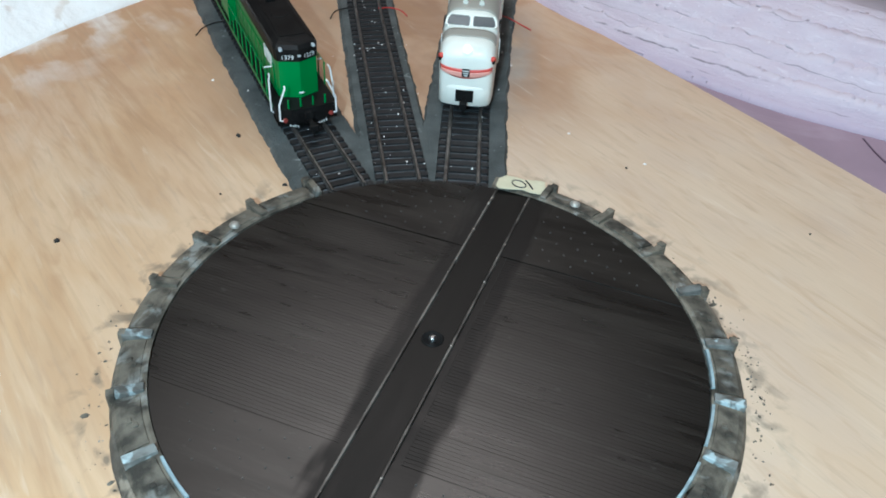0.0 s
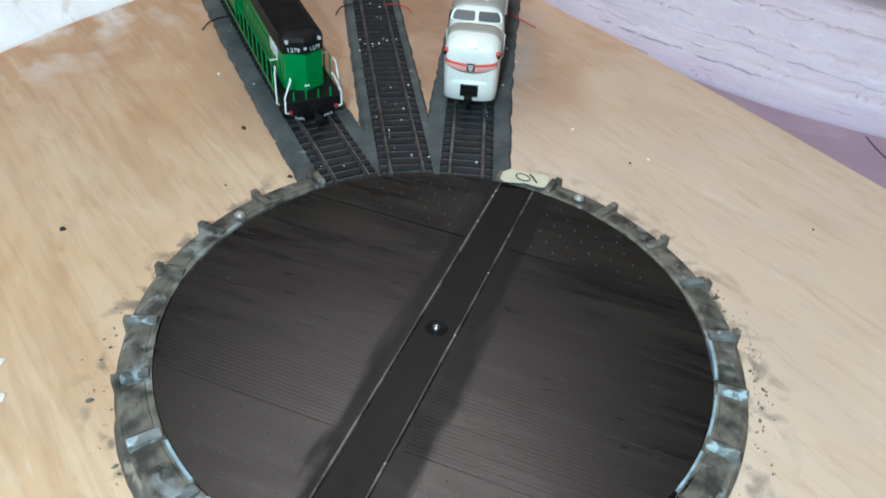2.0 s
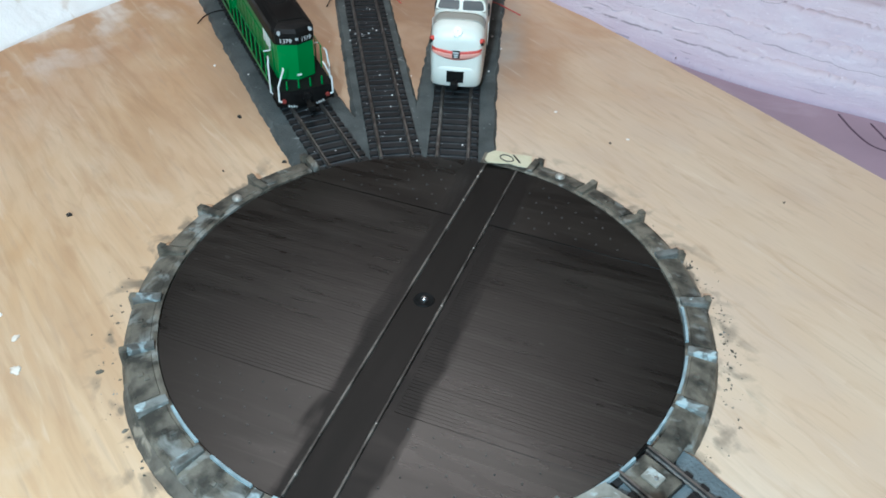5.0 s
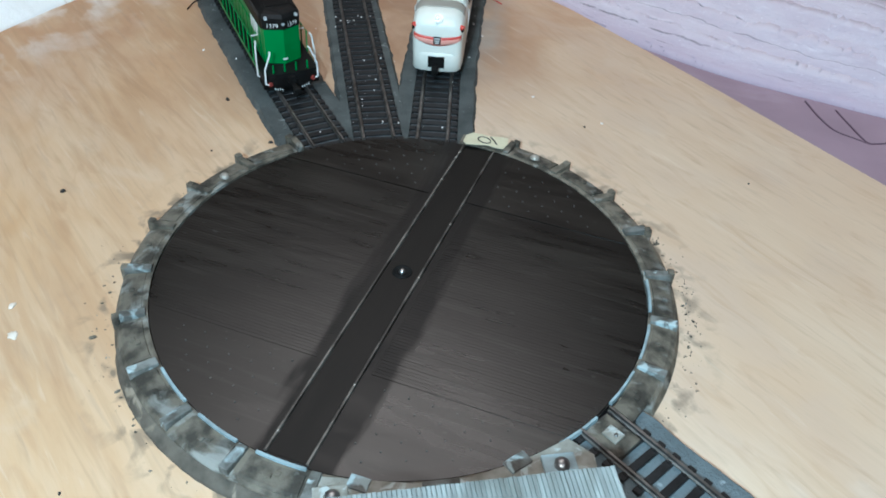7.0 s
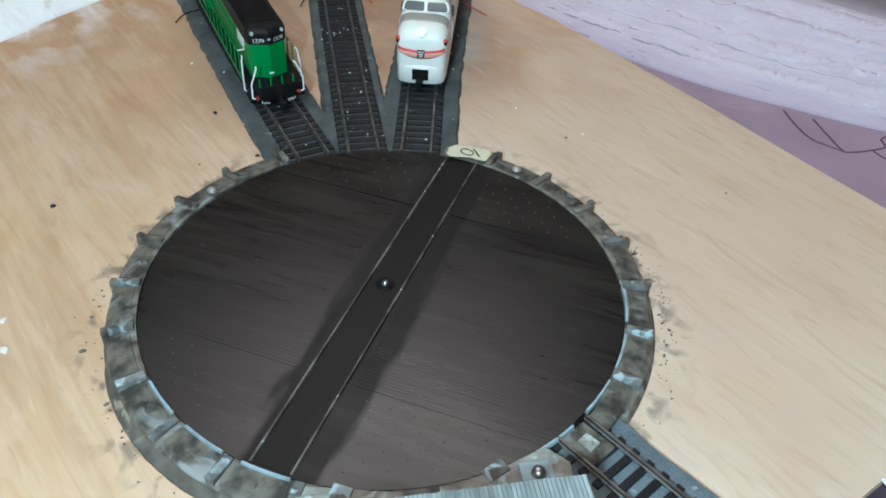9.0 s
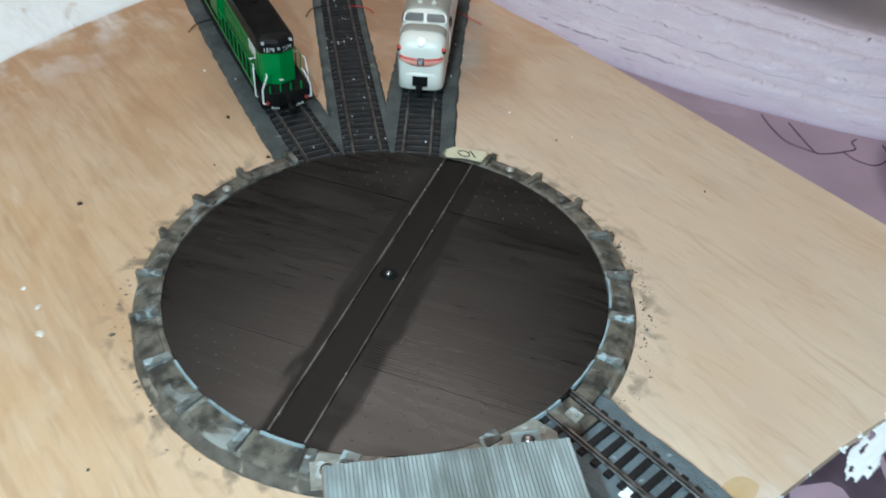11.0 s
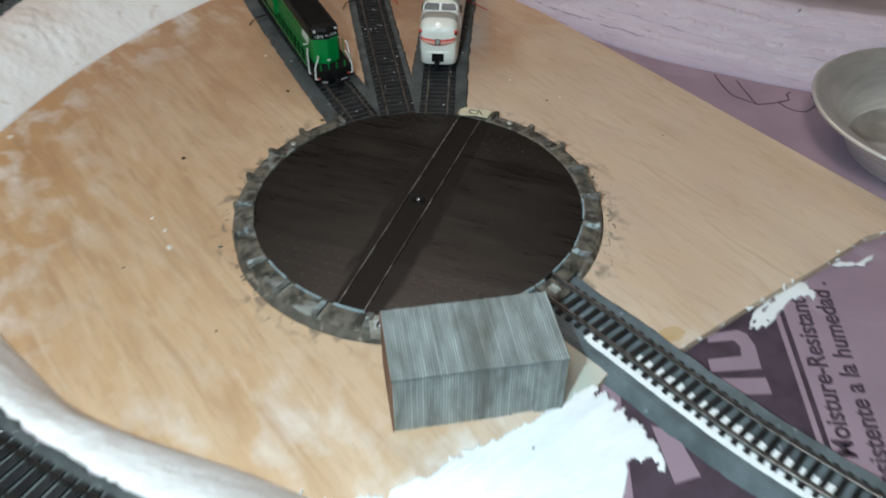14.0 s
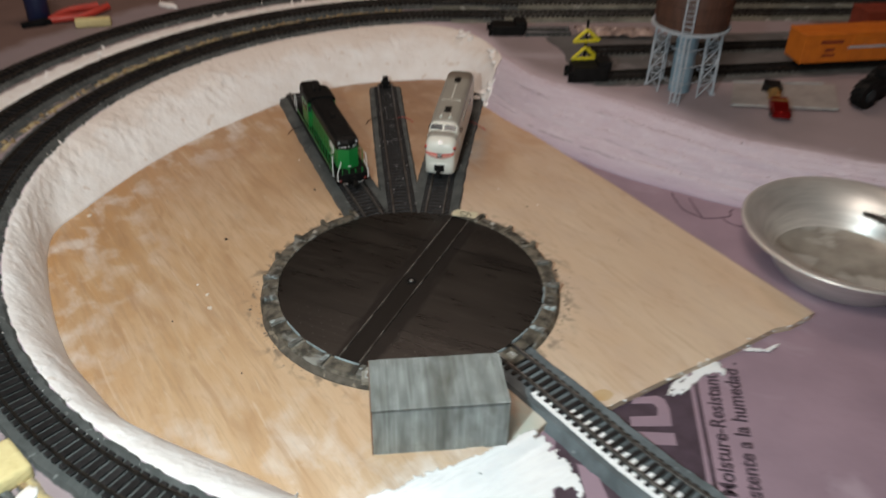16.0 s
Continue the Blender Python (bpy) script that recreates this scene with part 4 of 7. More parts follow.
EXIT = spline([(0.0660, -0.0945, 0), (0.0965, -0.144, 0), (0.1205, -0.185, 0), (0.142, -0.2205, 0), (0.163, -0.250, 0), (0.20, -0.298, 0), (0.245, -0.35, 0)], 8)
track("lead_track", EXIT, 0, "lead track to the turntable, white paint between ties", spacing=0.0074, bed=0.026, top=0.021, bed_low=-0.0062, bed_mat=M_LEADBED)
LOOPS = [(0.453, -118, 78, WIDE_TIE), (0.512, -122, 76, FAR_TIE), (0.590, -128, 74, FAR_TIE)]
for r, a0, a1, kind_of_tie in LOOPS:
    n = 420
    track("curved_track", [Vector((*on_loop(a0 - (a0 + 360 - a1) * i / n, r), 0)) for i in range(n + 1)], TOP,
          "curved main line track with black ties on grey roadbed", rail_mat=M_RAIL_DK, spacing=0.0076, tie=kind_of_tie)


# ---- turntable ----
def turntable():
    th = empty("turntable", Matrix(), "round black railway turntable with weathered grey rim", "turntable")
    # two arcs of rim, broken where the spurs and the lead come in
    for a0, a1 in ((113.5, 294.5), (-44.5, 66.5)):
        bm = bmesh.new()
        n = int((a1 - a0) / 2.5)
        arcs = []
        for k in range(n + 1):
            a = radians(a0 + (a1 - a0) * k / n)
            arcs.append([(r * math.cos(a), r * math.sin(a), z) for r, z in ((0.1150, 0.001), (0.1150, 0.0074), (0.1163, 0.0078), (0.1270, 0.0062), (0.1284, 0.0050), (0.1305, -0.0004))])
        add_loft(bm, arcs)
        part("rim", bm, M_RIM, th, "weathered grey-brown pit rim")
    bm = bmesh.new()
    add_lathe(bm, [(0.1138, -0.001), (0.1148, -0.001), (0.1152, 0.0015), (0.1152, 0.0042), (0.1147, 0.0048), (0.1147, 0.0)], 120)
    part("pit_ring", bm, M_BLACK, th, "black ring round the deck", True)
    bm = bmesh.new()
    arcs = []
    for k in range(43):
        a = radians(194 + 1.6 * k)
        w = 0.0024 * math.sin(math.pi * k / 42) ** 0.6 + 0.0004 * noise.noise(Vector((k * 0.7, 3, 1)))
        arcs.append([(r * math.cos(a), r * math.sin(a), z) for r, z in ((0.1280, -0.0005), (0.1282, 0.0046), (0.1296, 0.0040), (0.1304 + w, 0.0012), (0.1310 + w, -0.0005))])
    add_loft(bm, arcs)
    part("apron", bm, M_APRON, th, "dark stained skirt outside the rim")
    bm = bmesh.new()
    lips = []
    for k in range(9):
        a = radians(-5.2 + 10.4 * k / 8)
        lips.append([(r * math.cos(a), r * math.sin(a), z) for r, z in ((0.1149, 0.0070), (0.1150, 0.0088), (0.1161, 0.0090), (0.1163, 0.0070))])
    add_loft(bm, lips)
    lip = mesh_of(bm, "rim_lip", M_LIP)
    bm = bmesh.new()
    bays = []
    for k in range(9):
        a = radians(-5.6 + 11.2 * k / 8)
        bays.append([(r * math.cos(a), r * math.sin(a), z) for r, z in ((0.1172, 0.0070), (0.1176, 0.0082), (0.1215, 0.0078), (0.1258, 0.0071), (0.1268, 0.0064), (0.1268, 0.0050))])
    add_loft(bm, bays)
    for dx, dy in ((0.1225, -0.0012), (0.1205, 0.0016)):
        add_box(bm, dx - 0.0011, dx + 0.0011, dy - 0.0011, dy + 0.0011, 0.007, 0.0085, None, 0.0004)
    bay = mesh_of(bm, "rim_panel", M_RIM, False)
    bm = bmesh.new()
    bm_copy = box(0.1158, 0.1282, -0.0018, 0.0018, 0.0050, 0.0092, 0.0005)
    add_box(bm, 0.1158, 0.1282, -0.0021, 0.0021, 0.0050, 0.0094, None, 0.0005)
    rib = mesh_of(bm, "rib", M_RIB)
    dull_rib = mesh_of(bm_copy, "rib", M_RIM)
    bm = bmesh.new()
    add_box(bm, 0.1266, 0.1299, -0.0018, 0.0018, 0.0, 0.0100, None, 0.0006)
    post = mesh_of(bm, "rim_post", M_RIM)
    for k in range(24):
        a = 15 * k + 7.5
        turn = Matrix.Rotation(radians(a), 4, "Z")
        d = (a + 180) % 360 - 180
        if d not in (97.5, 82.5, 67.5, -67.5, -82.5, -97.5, -52.5):
            piece("rib", dull_rib if 10 < d < 170 else rib, th, turn @ pose(0, 0, 0, 0, 0, random.uniform(-0.6, 0.6)))
            if not -165 < d < -15:
                piece("rim_post", post, th, turn @ pose(0, 0, random.uniform(-0.0006, 0.0004), 0, 0, random.uniform(-0.5, 0.5)))
        b = a + 7.5
        d = (b + 180) % 360 - 180
        if d == -60:
            piece("rim_lip", lip, th, Matrix.Rotation(radians(b), 4, "Z") @ pose(0, 0, -0.0012))
        if d not in (105, 90, 75, -60, -75, -90, -105):
            if d in (-15, -30, -45, -120, -135, -150):
                piece("rim_lip", lip, th, Matrix.Rotation(radians(b), 4, "Z"))
            piece("rim_panel", bay, th, Matrix.Rotation(radians(b), 4, "Z") @ pose(0, 0, random.uniform(-0.0004, 0.0003)))
    # deck, built with the bridge along x and turned to its stop
    turn = Matrix.Rotation(radians(60.4), 4, "Z")
    bm = bmesh.new()
    add_lathe(bm, [(0.0, 0.0066), (0.1144, 0.0066), (0.11475, 0.0062), (0.11475, 0.0052)], 120)
    part("deck", bm, M_DECK, th, "black plastic deck disc")
    rr = 0.1146
    bm = bmesh.new()
    s = -0.0628
    while s < 0.0622:
        e = math.sqrt(rr * rr - s * s) - 0.0008
        for side in (-1, 1):
            add_box(bm, s + 0.00006, s + 0.00176, min(side * 0.0120, side * e), max(side * 0.0120, side * e), 0.0060, 0.0068 + random.uniform(-0.00003, 0.00003), turn)
        s += 0.0018
    tagged(part("deck_planks", bm, M_DECK, th, "fine black planking"), kind="stuff")
    for end in (-1, 1):
        bm = bmesh.new()
        half = math.acos(0.0635 / rr)
        arc = [(end * rr * math.cos(a), rr * math.sin(a)) for a in np.linspace(-half, half, 40)]
        add_prism(bm, arc if end > 0 else arc[::-1], 0.0060, 0.0072, turn)
        part("end_plate", bm, M_DECK, th, "smooth black riveted end plate")
        bm = bmesh.new()
        for i in range(7):
            for j in range(-9, 10):
                x, y = 0.069 + 0.007 * i, 0.0105 * j + (0.005 if i % 2 else 0)
                if x * x + y * y < 0.108 ** 2 and abs(y) > 0.016:
                    add_rod(bm, turn @ Vector((end * x, y, 0.0070)), turn @ Vector((end * x, y, 0.0077)), 0.0005, 0.0003, 6)
        tagged(part("rivets", bm, M_RIVET, th, "rows of tiny rivets, coloured pale for their glints"), kind="stuff")
    for side in (-1, 1):
        bm = bmesh.new()
        e = 0.0634
        add_box(bm, -e, e, min(side * 0.0094, side * 0.0127), max(side * 0.0094, side * 0.0127), 0.0060, 0.0069, turn)
        part("walkway", bm, M_DECK, th, "dark strip beside the bridge rails")
        bm = bmesh.new()
        y = side * 0.0088
        secs = []
        for x in np.linspace(-0.1128, 0.1128, 60):
            wob = 0.00012 * noise.noise(Vector((x * 60, side, 0)))
            secs.append([turn @ Vector((x, y + a, b + wob)) for a, b in ((-0.0007, 0.006), (-0.0006, 0.0077), (-0.0004, 0.0083), (0.0004, 0.0083), (0.0006, 0.0077), (0.0007, 0.006))])
        add_loft(bm, secs)
        part("bridge_rail", bm, M_BRAIL, th, "worn dark moulded rail with glints painted as pale specks")
    part("bridge_floor", box(-0.1128, 0.1128, -0.0079, 0.0079, 0.006, 0.0074, 0, turn), M_BRIDGE, th, "shiny black bridge floor")
    bm = bmesh.new()
    add_lathe(bm, [(0.0, 0.0076), (0.0036, 0.0076), (0.0040, 0.0080), (0.0045, 0.0080), (0.0048, 0.0076), (0.0048, 0.0068)], 32, (0.0, 0.0, 0.0))
    part("pivot_boss", bm, M_BLACK, th, "round black boss with a raised ring", True)
    bm = bmesh.new()
    add_lathe(bm, [(0.0, 0.0091), (0.0009, 0.0090), (0.0015, 0.0085), (0.0017, 0.0076)], 24)
    part("pivot_screw", bm, M_STEEL, th, "small dark screw head", True)
    # mounting plate in front, under the motor shed
    bm = bmesh.new()
    add_prism(bm, [(-0.046, -0.108), (-0.030, -0.1115), (-0.01, -0.1158), (0.012, -0.1158), (0.034, -0.1105), (0.052, -0.1035), (0.060, -0.112), (0.056, -0.150), (-0.040, -0.150), (-0.0405, -0.124), (-0.047, -0.122)], 0.0, 0.0082)
    part("mounting_plate", bm, M_PLATE, th, "weathered grey mounting plate")
    for x, y, w in ((-0.030, -0.1135, 0.008), (0.030, -0.112, 0.010), (0.0, -0.119, 0.014)):
        part("plate_patch", box(-w / 2, w / 2, -0.003, 0.003, 0.008, 0.0092, 0.0004, pose(x, y, 0, 0, 0, x * 900)), M_RIB, th, "pale raised patch")
    for x, y in ((0.046, -0.116), (-0.040, -0.119)):
        tab = part("screw_tab", box(x - 0.007, x + 0.006, y - 0.0065, y + 0.0055, 0.006, 0.0096, 0.0006), M_LIP if x > 0 else M_PLATE, th, "small raised screw tab")
        bm = bmesh.new()
        add_lathe(bm, [(0.0, 0.0122), (0.0018, 0.0119), (0.0029, 0.0108), (0.0031, 0.0096)], 24, (x, y, 0))
        part("screw", bm, M_STEEL, tab, "bright domed screw", True)
    # little plate between the lead rails where they cross the rim
    m = Matrix.Translation((0.0705, -0.1035, 0)) @ Matrix.Rotation(radians(-56), 4, "Z")
    seat = part("rail_seat", box(-0.0085, 0.0085, -0.0068, 0.0068, 0.0, 0.0072, 0.0006, m), M_RIM, th, "dark weathered block between the lead rails")
    part("seat_plate", box(-0.0035, 0.0035, -0.0030, 0.0030, 0.0070, 0.0081, 0.0003, m), M_PLATE, seat, "small pale plate")
    bm = bmesh.new()
    add_lathe(bm, [(0.0, 0.0090), (0.0006, 0.0088), (0.0009, 0.0080)], 14, (0.0712, -0.1045, 0))
    part("seat_screw", bm, M_STEEL, seat, "tiny bright screw", True)
    for a, r in ((135, 0.1195), (45, 0.121)):
        bm = bmesh.new()
        add_lathe(bm, [(0.0, 0.0100), (0.0016, 0.0098), (0.0026, 0.0088), (0.0027, 0.0078)], 20, (r * math.cos(radians(a)), r * math.sin(radians(a)), 0))
        part("rim_screw", bm, M_ALU_IN, th, "small dull rim screw", True)
    return th


turntable()


# ---- motor shed ----
def shed():
    th = empty("motor_shed", pose(0.005, -0.1655, 0.0), "weathered grey ribbed motor shed beside the turntable", "shed")
    X0, X1, Y0, Y1, H = -0.0465, 0.0465, -0.0238, 0.0245, 0.0445
    bm = bmesh.new()
    add_box(bm, X0 + 0.0006, X1 - 0.0006, Y0 + 0.001, Y1 - 0.001, 0.0, H - 0.0015)
    part("body", bm, M_SHED, th, "dark grey inner box")

    def ribbed(name, along, m, notch=False, wide=0.093, label=""):
        n = 60
        w = wide / n
        bm = bmesh.new()
        outl = [(-wide / 2, 0), (wide / 2, 0), (wide / 2, along), (-wide / 2, along)]
        if notch:
            a, b = -wide / 2 + w * 42, -wide / 2 + w * 50
            outl = [(-wide / 2, 0), (a, 0), (a, 0.0045), (b, 0.0045), (b, 0), (wide / 2, 0), (wide / 2, along), (-wide / 2, along)]
        add_prism(bm, outl, 0, 0.0005, m)
        panel = part(name, bm, M_SHED_D, th, label)
        for lo in (0.0, 0.0045):
            bm = bmesh.new()
            add_box(bm, 0, w * 0.75, lo, along, 0.0004, 0.0011)
            board = mesh_of(bm, "board", M_SHED)
            for i in range(n):
                if (lo > 0) == (notch and 41 < i < 50):
                    piece("board", board, panel, m @ Matrix.Translation((-wide / 2 + w * i + w * 0.17, 0, random.uniform(-0.0003, 0.0001))))
        return panel

    ribbed("front_wall", H, Matrix.Translation((0, Y0 + 0.001, 0)) @ Matrix.Rotation(radians(90), 4, "X"), True, label="grey front wall of narrow upright boards")
    ribbed("roof", 0.0500, Matrix.Translation((0, Y0 - 0.0022, H - 0.001)), label="grey roof of narrow boards")
    ribbed("back_wall", H - 0.002, Matrix.Translation((0, Y1 - 0.001, 0)) @ Matrix.Rotation(radians(180), 4, "Z") @ Matrix.Rotation(radians(90), 4, "X"), label="grey back wall")
    part("side_wall", box(X0 - 0.0004, X0 + 0.0005, Y0, Y1, 0, H - 0.001), M_SHED_O, th, "rust-brown side wall")
    part("side_wall", box(X1 - 0.0005, X1 + 0.0006, Y0, Y1, 0, H - 0.001), M_SHED, th, "grey side wall")
    return th


shed()


# ---- cream streamlined diesel ----
RAILTOP = 0.0079


def interp(x, table):
    xs, ys = zip(*table)
    return float(np.interp(x, xs, ys))


CAB_W = [(0, 0.0118), (0.0006, 0.0136), (0.002, 0.0150), (0.004, 0.0158), (0.007, 0.0162), (0.012, 0.0165), (0.02, 0.0167), (0.17, 0.0167)]
CAB_T = [(0, 0.0395), (0.0006, 0.0423), (0.002, 0.0449), (0.005, 0.0473), (0.010, 0.0487), (0.016, 0.0493), (0.0225, 0.0495), (0.0240, 0.0500), (0.0283, 0.0550), (0.0305, 0.0558), (0.035, 0.0569), (0.045, 0.0575), (0.17, 0.0575)]


def shell_section(x, k=28, grow=0.0, t0=0.0, t1=math.pi):
    """Half-round body section at x behind the nose; y across, z up."""
    w, t = interp(x, CAB_W) + grow, interp(x, CAB_T) + grow
    mid = min(0.034, t - 0.008)
    pts = []
    for i in range(k + 1):
        a = t0 + (t1 - t0) * i / k
        c, s = math.cos(a), math.sin(a)
        pts.append((x, w * math.copysign(abs(c) ** 0.45, c), mid + (t - mid) * abs(s) ** 0.55))
    return pts


def nose_x(y, z):
    """How far behind the tip the skin lies at this place."""
    for i in range(400):
        x = i * 0.0001
        w, t = interp(x, CAB_W), interp(x, CAB_T)
        mid = min(0.034, t - 0.008)
        if abs(y) <= w and z <= t:
            s = min(1.0, max(0.0, (z - mid) / (t - mid))) ** (1 / 0.55)
            if abs(y) <= w * max(1e-4, (1 - s * s) ** 0.5) ** 0.45:
                return x
    return 0.04


def truck(th, x, spread=0.026, mat=None):
    bm = bmesh.new()
    for side in (-1, 1):
        add_box(bm, x - spread / 2 - 0.005, x + spread / 2 + 0.005, side * 0.0118 - 0.001, side * 0.0118 + 0.001, RAILTOP + 0.003, RAILTOP + 0.009, None, 0.0006)
    add_box(bm, x - spread / 2, x + spread / 2, -0.011, 0.011, RAILTOP + 0.004, RAILTOP + 0.008)
    tr = part("truck", bm, mat or M_BLACK, th, "black truck frame")
    for dx in (-spread / 2, spread / 2):
        for side in (-1, 1):
            bm = bmesh.new()
            add_rod(bm, (x + dx, side * 0.0070, RAILTOP + 0.0055), (x + dx, side * 0.0100, RAILTOP + 0.0055), 0.0055, n=20)
            part("wheel", bm, M_RAIL_DK, tr, "dark metal wheel")


def coupler(th, x, z):
    bm = bmesh.new()
    add_box(bm, x - 0.008, x + 0.004, -0.0012, 0.0012, z - 0.001, z + 0.001)
    add_box(bm, x - 0.0105, x - 0.0065, -0.0022, 0.0022, z - 0.0018, z + 0.0018, None, 0.0005)
    add_rod(bm, (x - 0.009, 0.0006, z - 0.002), (x - 0.0088, 0.0002, z - 0.006), 0.0004, n=6)
    part("coupler", bm, M_BLACK, th, "small black coupler")


def cream_diesel():
    c, s = math.cos(radians(75.5)), math.sin(radians(75.5))
    r0, aside = 0.1880, 0.0032
    m = Matrix(((c, -s, 0, c * r0 - s * aside), (s, c, 0, s * r0 + c * aside), (0, 0, 1, 0), (0, 0, 0, 1)))
    th = empty("streamlined_locomotive", m, "cream model diesel with grey roof and red nose band", "locomotive")
    L = 0.170
    xs = [0, 0.0006, 0.0013, 0.002, 0.0035, 0.005, 0.0075, 0.010, 0.013, 0.016, 0.019, 0.0215, 0.0235, 0.0245, 0.0266, 0.0288, 0.0305, 0.0325, 0.035, 0.040, 0.045, 0.08, 0.12, L - 0.002, L]
    bm = bmesh.new()
    secs = []
    for x in xs:
        p = shell_section(x, grow=-0.0012 if x == L else 0)
        secs.append([(x, p[0][1] * 0.985, 0.0225)] + p + [(x, p[-1][1] * 0.985, 0.0225)])
    add_loft(bm, secs)
    body = part("body", bm, M_CREAM, th, "cream rounded car body", True)
    body.data.set_sharp_from_angle(angle=radians(50))
    # skirt and pilot
    bm = bmesh.new()
    plan = [(0.028, -0.0162), (0.012, -0.0161), (0.004, -0.0153), (0.0008, -0.0135), (-0.0008, -0.009), (-0.0014, 0)]
    plan = plan + [(x, -y) for x, y in plan[-2::-1]]
    secs = []
    for z, g in ((0.0118, 0.0004), (0.0122, 0.0), (0.0226, 0.0), (0.0238, 0.0005), (0.0244, 0.0012)):
        secs.append([(x + g, y * (1 - g * 20), z) for x, y in plan])
    add_loft(bm, secs)
    pilot = part("pilot", bm, M_CREAM, th, "cream rounded pilot", True)
    pilot.data.set_sharp_from_angle(angle=radians(50))
    part("coupler_pocket", box(-0.0022, 0.001, -0.0052, 0.0052, 0.0150, 0.0222, 0.0002), M_BLACK, pilot, "black coupler opening")
    coupler(th, 0.0, 0.0165)
    part("side_skirt", box(0.026, L - 0.002, -0.0162, 0.0162, 0.0125, 0.0228, 0.0006), M_CREAM, th, "cream lower side skirt")
    part("underframe", box(0.03, L - 0.01, -0.012, 0.012, 0.0105, 0.014), M_BLACK, th, "black underframe")
    truck(th, 0.036)
    truck(th, 0.134)
    # roof cover
    bm = bmesh.new()
    secs = [shell_section(x, 18, 0.0003, 0.62, math.pi - 0.62) for x in (0.0325, 0.035, 0.040, 0.045, 0.07, 0.10, 0.14, L - 0.001)]
    add_loft(bm, secs, caps=False, closed=False)
    roof = part("roof", bm, M_ROOFG, th, "warm grey roof", True)
    roof.modifiers.new("thickness", "SOLIDIFY").thickness = 0.0004
    bm = bmesh.new()
    secs = [shell_section(x, 14, 0.00025, 0.55, math.pi - 0.55) for x in (0.0125, 0.0145, 0.017, 0.020, 0.0225)]
    add_loft(bm, secs, caps=False, closed=False)
    top = part("nose_top", bm, M_ROOFG, th, "warm grey anti-glare panel", True)
    top.modifiers.new("thickness", "SOLIDIFY").thickness = 0.0003
    for x in (0.060, 0.142):
        for dx in (-0.0036, 0.0036):
            bm = bmesh.new()
            add_lathe(bm, [(0.0, 0.0010), (0.0036, 0.0010), (0.0042, 0.0004), (0.0042, -0.001)], 24, (x + dx, 0, 0.0574))
            part("roof_fan", bm, M_BLACK, roof, "round black roof fan")
    bm = bmesh.new()
    for y in (-0.0048, 0.0048):
        add_rod(bm, (0.041, y, 0.0565), (0.041, y, 0.0590), 0.0007, n=8)
        add_rod(bm, (0.0385, y, 0.0587), (0.0455, y, 0.0590), 0.0011, 0.0006, 10)
        add_rod(bm, (0.0378, y, 0.0586), (0.0386, y, 0.0587), 0.0017, 0.0011, 10)
    part("horn", bm, M_CREAM, roof, "pair of pale horns")
    bm = bmesh.new()
    for x in (0.092, 0.100, 0.108, 0.116, 0.124):
        add_box(bm, x, x + 0.004, -0.0008, 0.0008, 0.057, 0.0584, None, 0.0002)
    part("roof_hatch", bm, M_CREAM, roof, "row of small pale roof fittings")
    part("roof_rib", box(0.0848, 0.0858, -0.0105, 0.0105, 0.0562, 0.0580), M_CREAM, roof, "pale roof rib")
    # windscreen
    for side in (-1, 1):
        for grow, mat, nm, lift in ((0.0011, M_CREAM, "window_frame", 0.0003), (0.0, M_GLASS, "windscreen_pane", 0.0007)):
            bm = bmesh.new()
            a, b = 0.0010 - grow * 0.8, 0.0141 + grow
            lo, hi = 0.0003 - grow * 0.3, 0.0062 + grow * 0.4
            d = Vector((0.0043, 0, 0.0051)).normalized()
            nrm = Vector((-0.0051, 0, 0.0043)).normalized()
            o = Vector((0.0240, 0, 0.0499))
            k = 0.0010
            outl = [(a, lo + k), (a + k * 0.6, lo), (b - k, lo), (b, lo + k), (b - 0.0006, hi - 2 * k), (b - 2 * k, hi), (a + k * 0.6, hi), (a, hi - k)]
            vs0 = [bm.verts.new(o + d * v + Vector((0, side * u, 0)) + nrm * (lift - 0.003)) for u, v in outl]
            vs1 = [bm.verts.new(o + d * v + Vector((0.0004 * (u / b) ** 2, side * u, 0)) + nrm * lift) for u, v in outl]
            bm.faces.new(vs1)
            bm.faces.new(vs0[::-1])
            for i in range(8):
                bm.faces.new((vs0[i], vs0[(i + 1) % 8], vs1[(i + 1) % 8], vs1[i]))
            part(nm, bm, mat, body, "dark glazed pane" if mat is M_GLASS else "cream frame")
    # lamp on the nose
    hx = nose_x(0, 0.0446)
    bm = bmesh.new()
    add_rod(bm, (hx + 0.0040, 0, 0.0434), (hx - 0.0004, 0, 0.0466), 0.0031, 0.0031, 24)
    lampo = part("headlight", bm, M_CREAM, body, "round nose headlight")
    bm = bmesh.new()
    add_rod(bm, (hx - 0.0003, 0, 0.04652), (hx - 0.0006, 0, 0.04678), 0.0023, 0.0022, 24)
    add_rod(bm, (hx - 0.0005, 0.0003, 0.0467), (hx - 0.0009, 0.0003, 0.0470), 0.0011, 0.0008, 12)
    part("lens", bm, M_LENS, lampo, "silver lens")
    for side in (-1, 1):
        y = side * 0.0152
        x = nose_x(0.0146, 0.0405)
        bm = bmesh.new()
        add_rod(bm, (x + 0.001, y - side * 0.001, 0.0407), (x + 0.0002, y + side * 0.0008, 0.0407), 0.0019, 0.0016, 14)
        part("marker_light", bm, M_RED, body, "red marker light")
        bm = bmesh.new()
        add_rod(bm, (x - 0.0004, y - side * 0.0003, 0.0398), (x - 0.0009, y + side * 0.0005, 0.0398), 0.0011, n=12)
        part("marker_lens", bm, M_BLACK, body, "black marker lens")
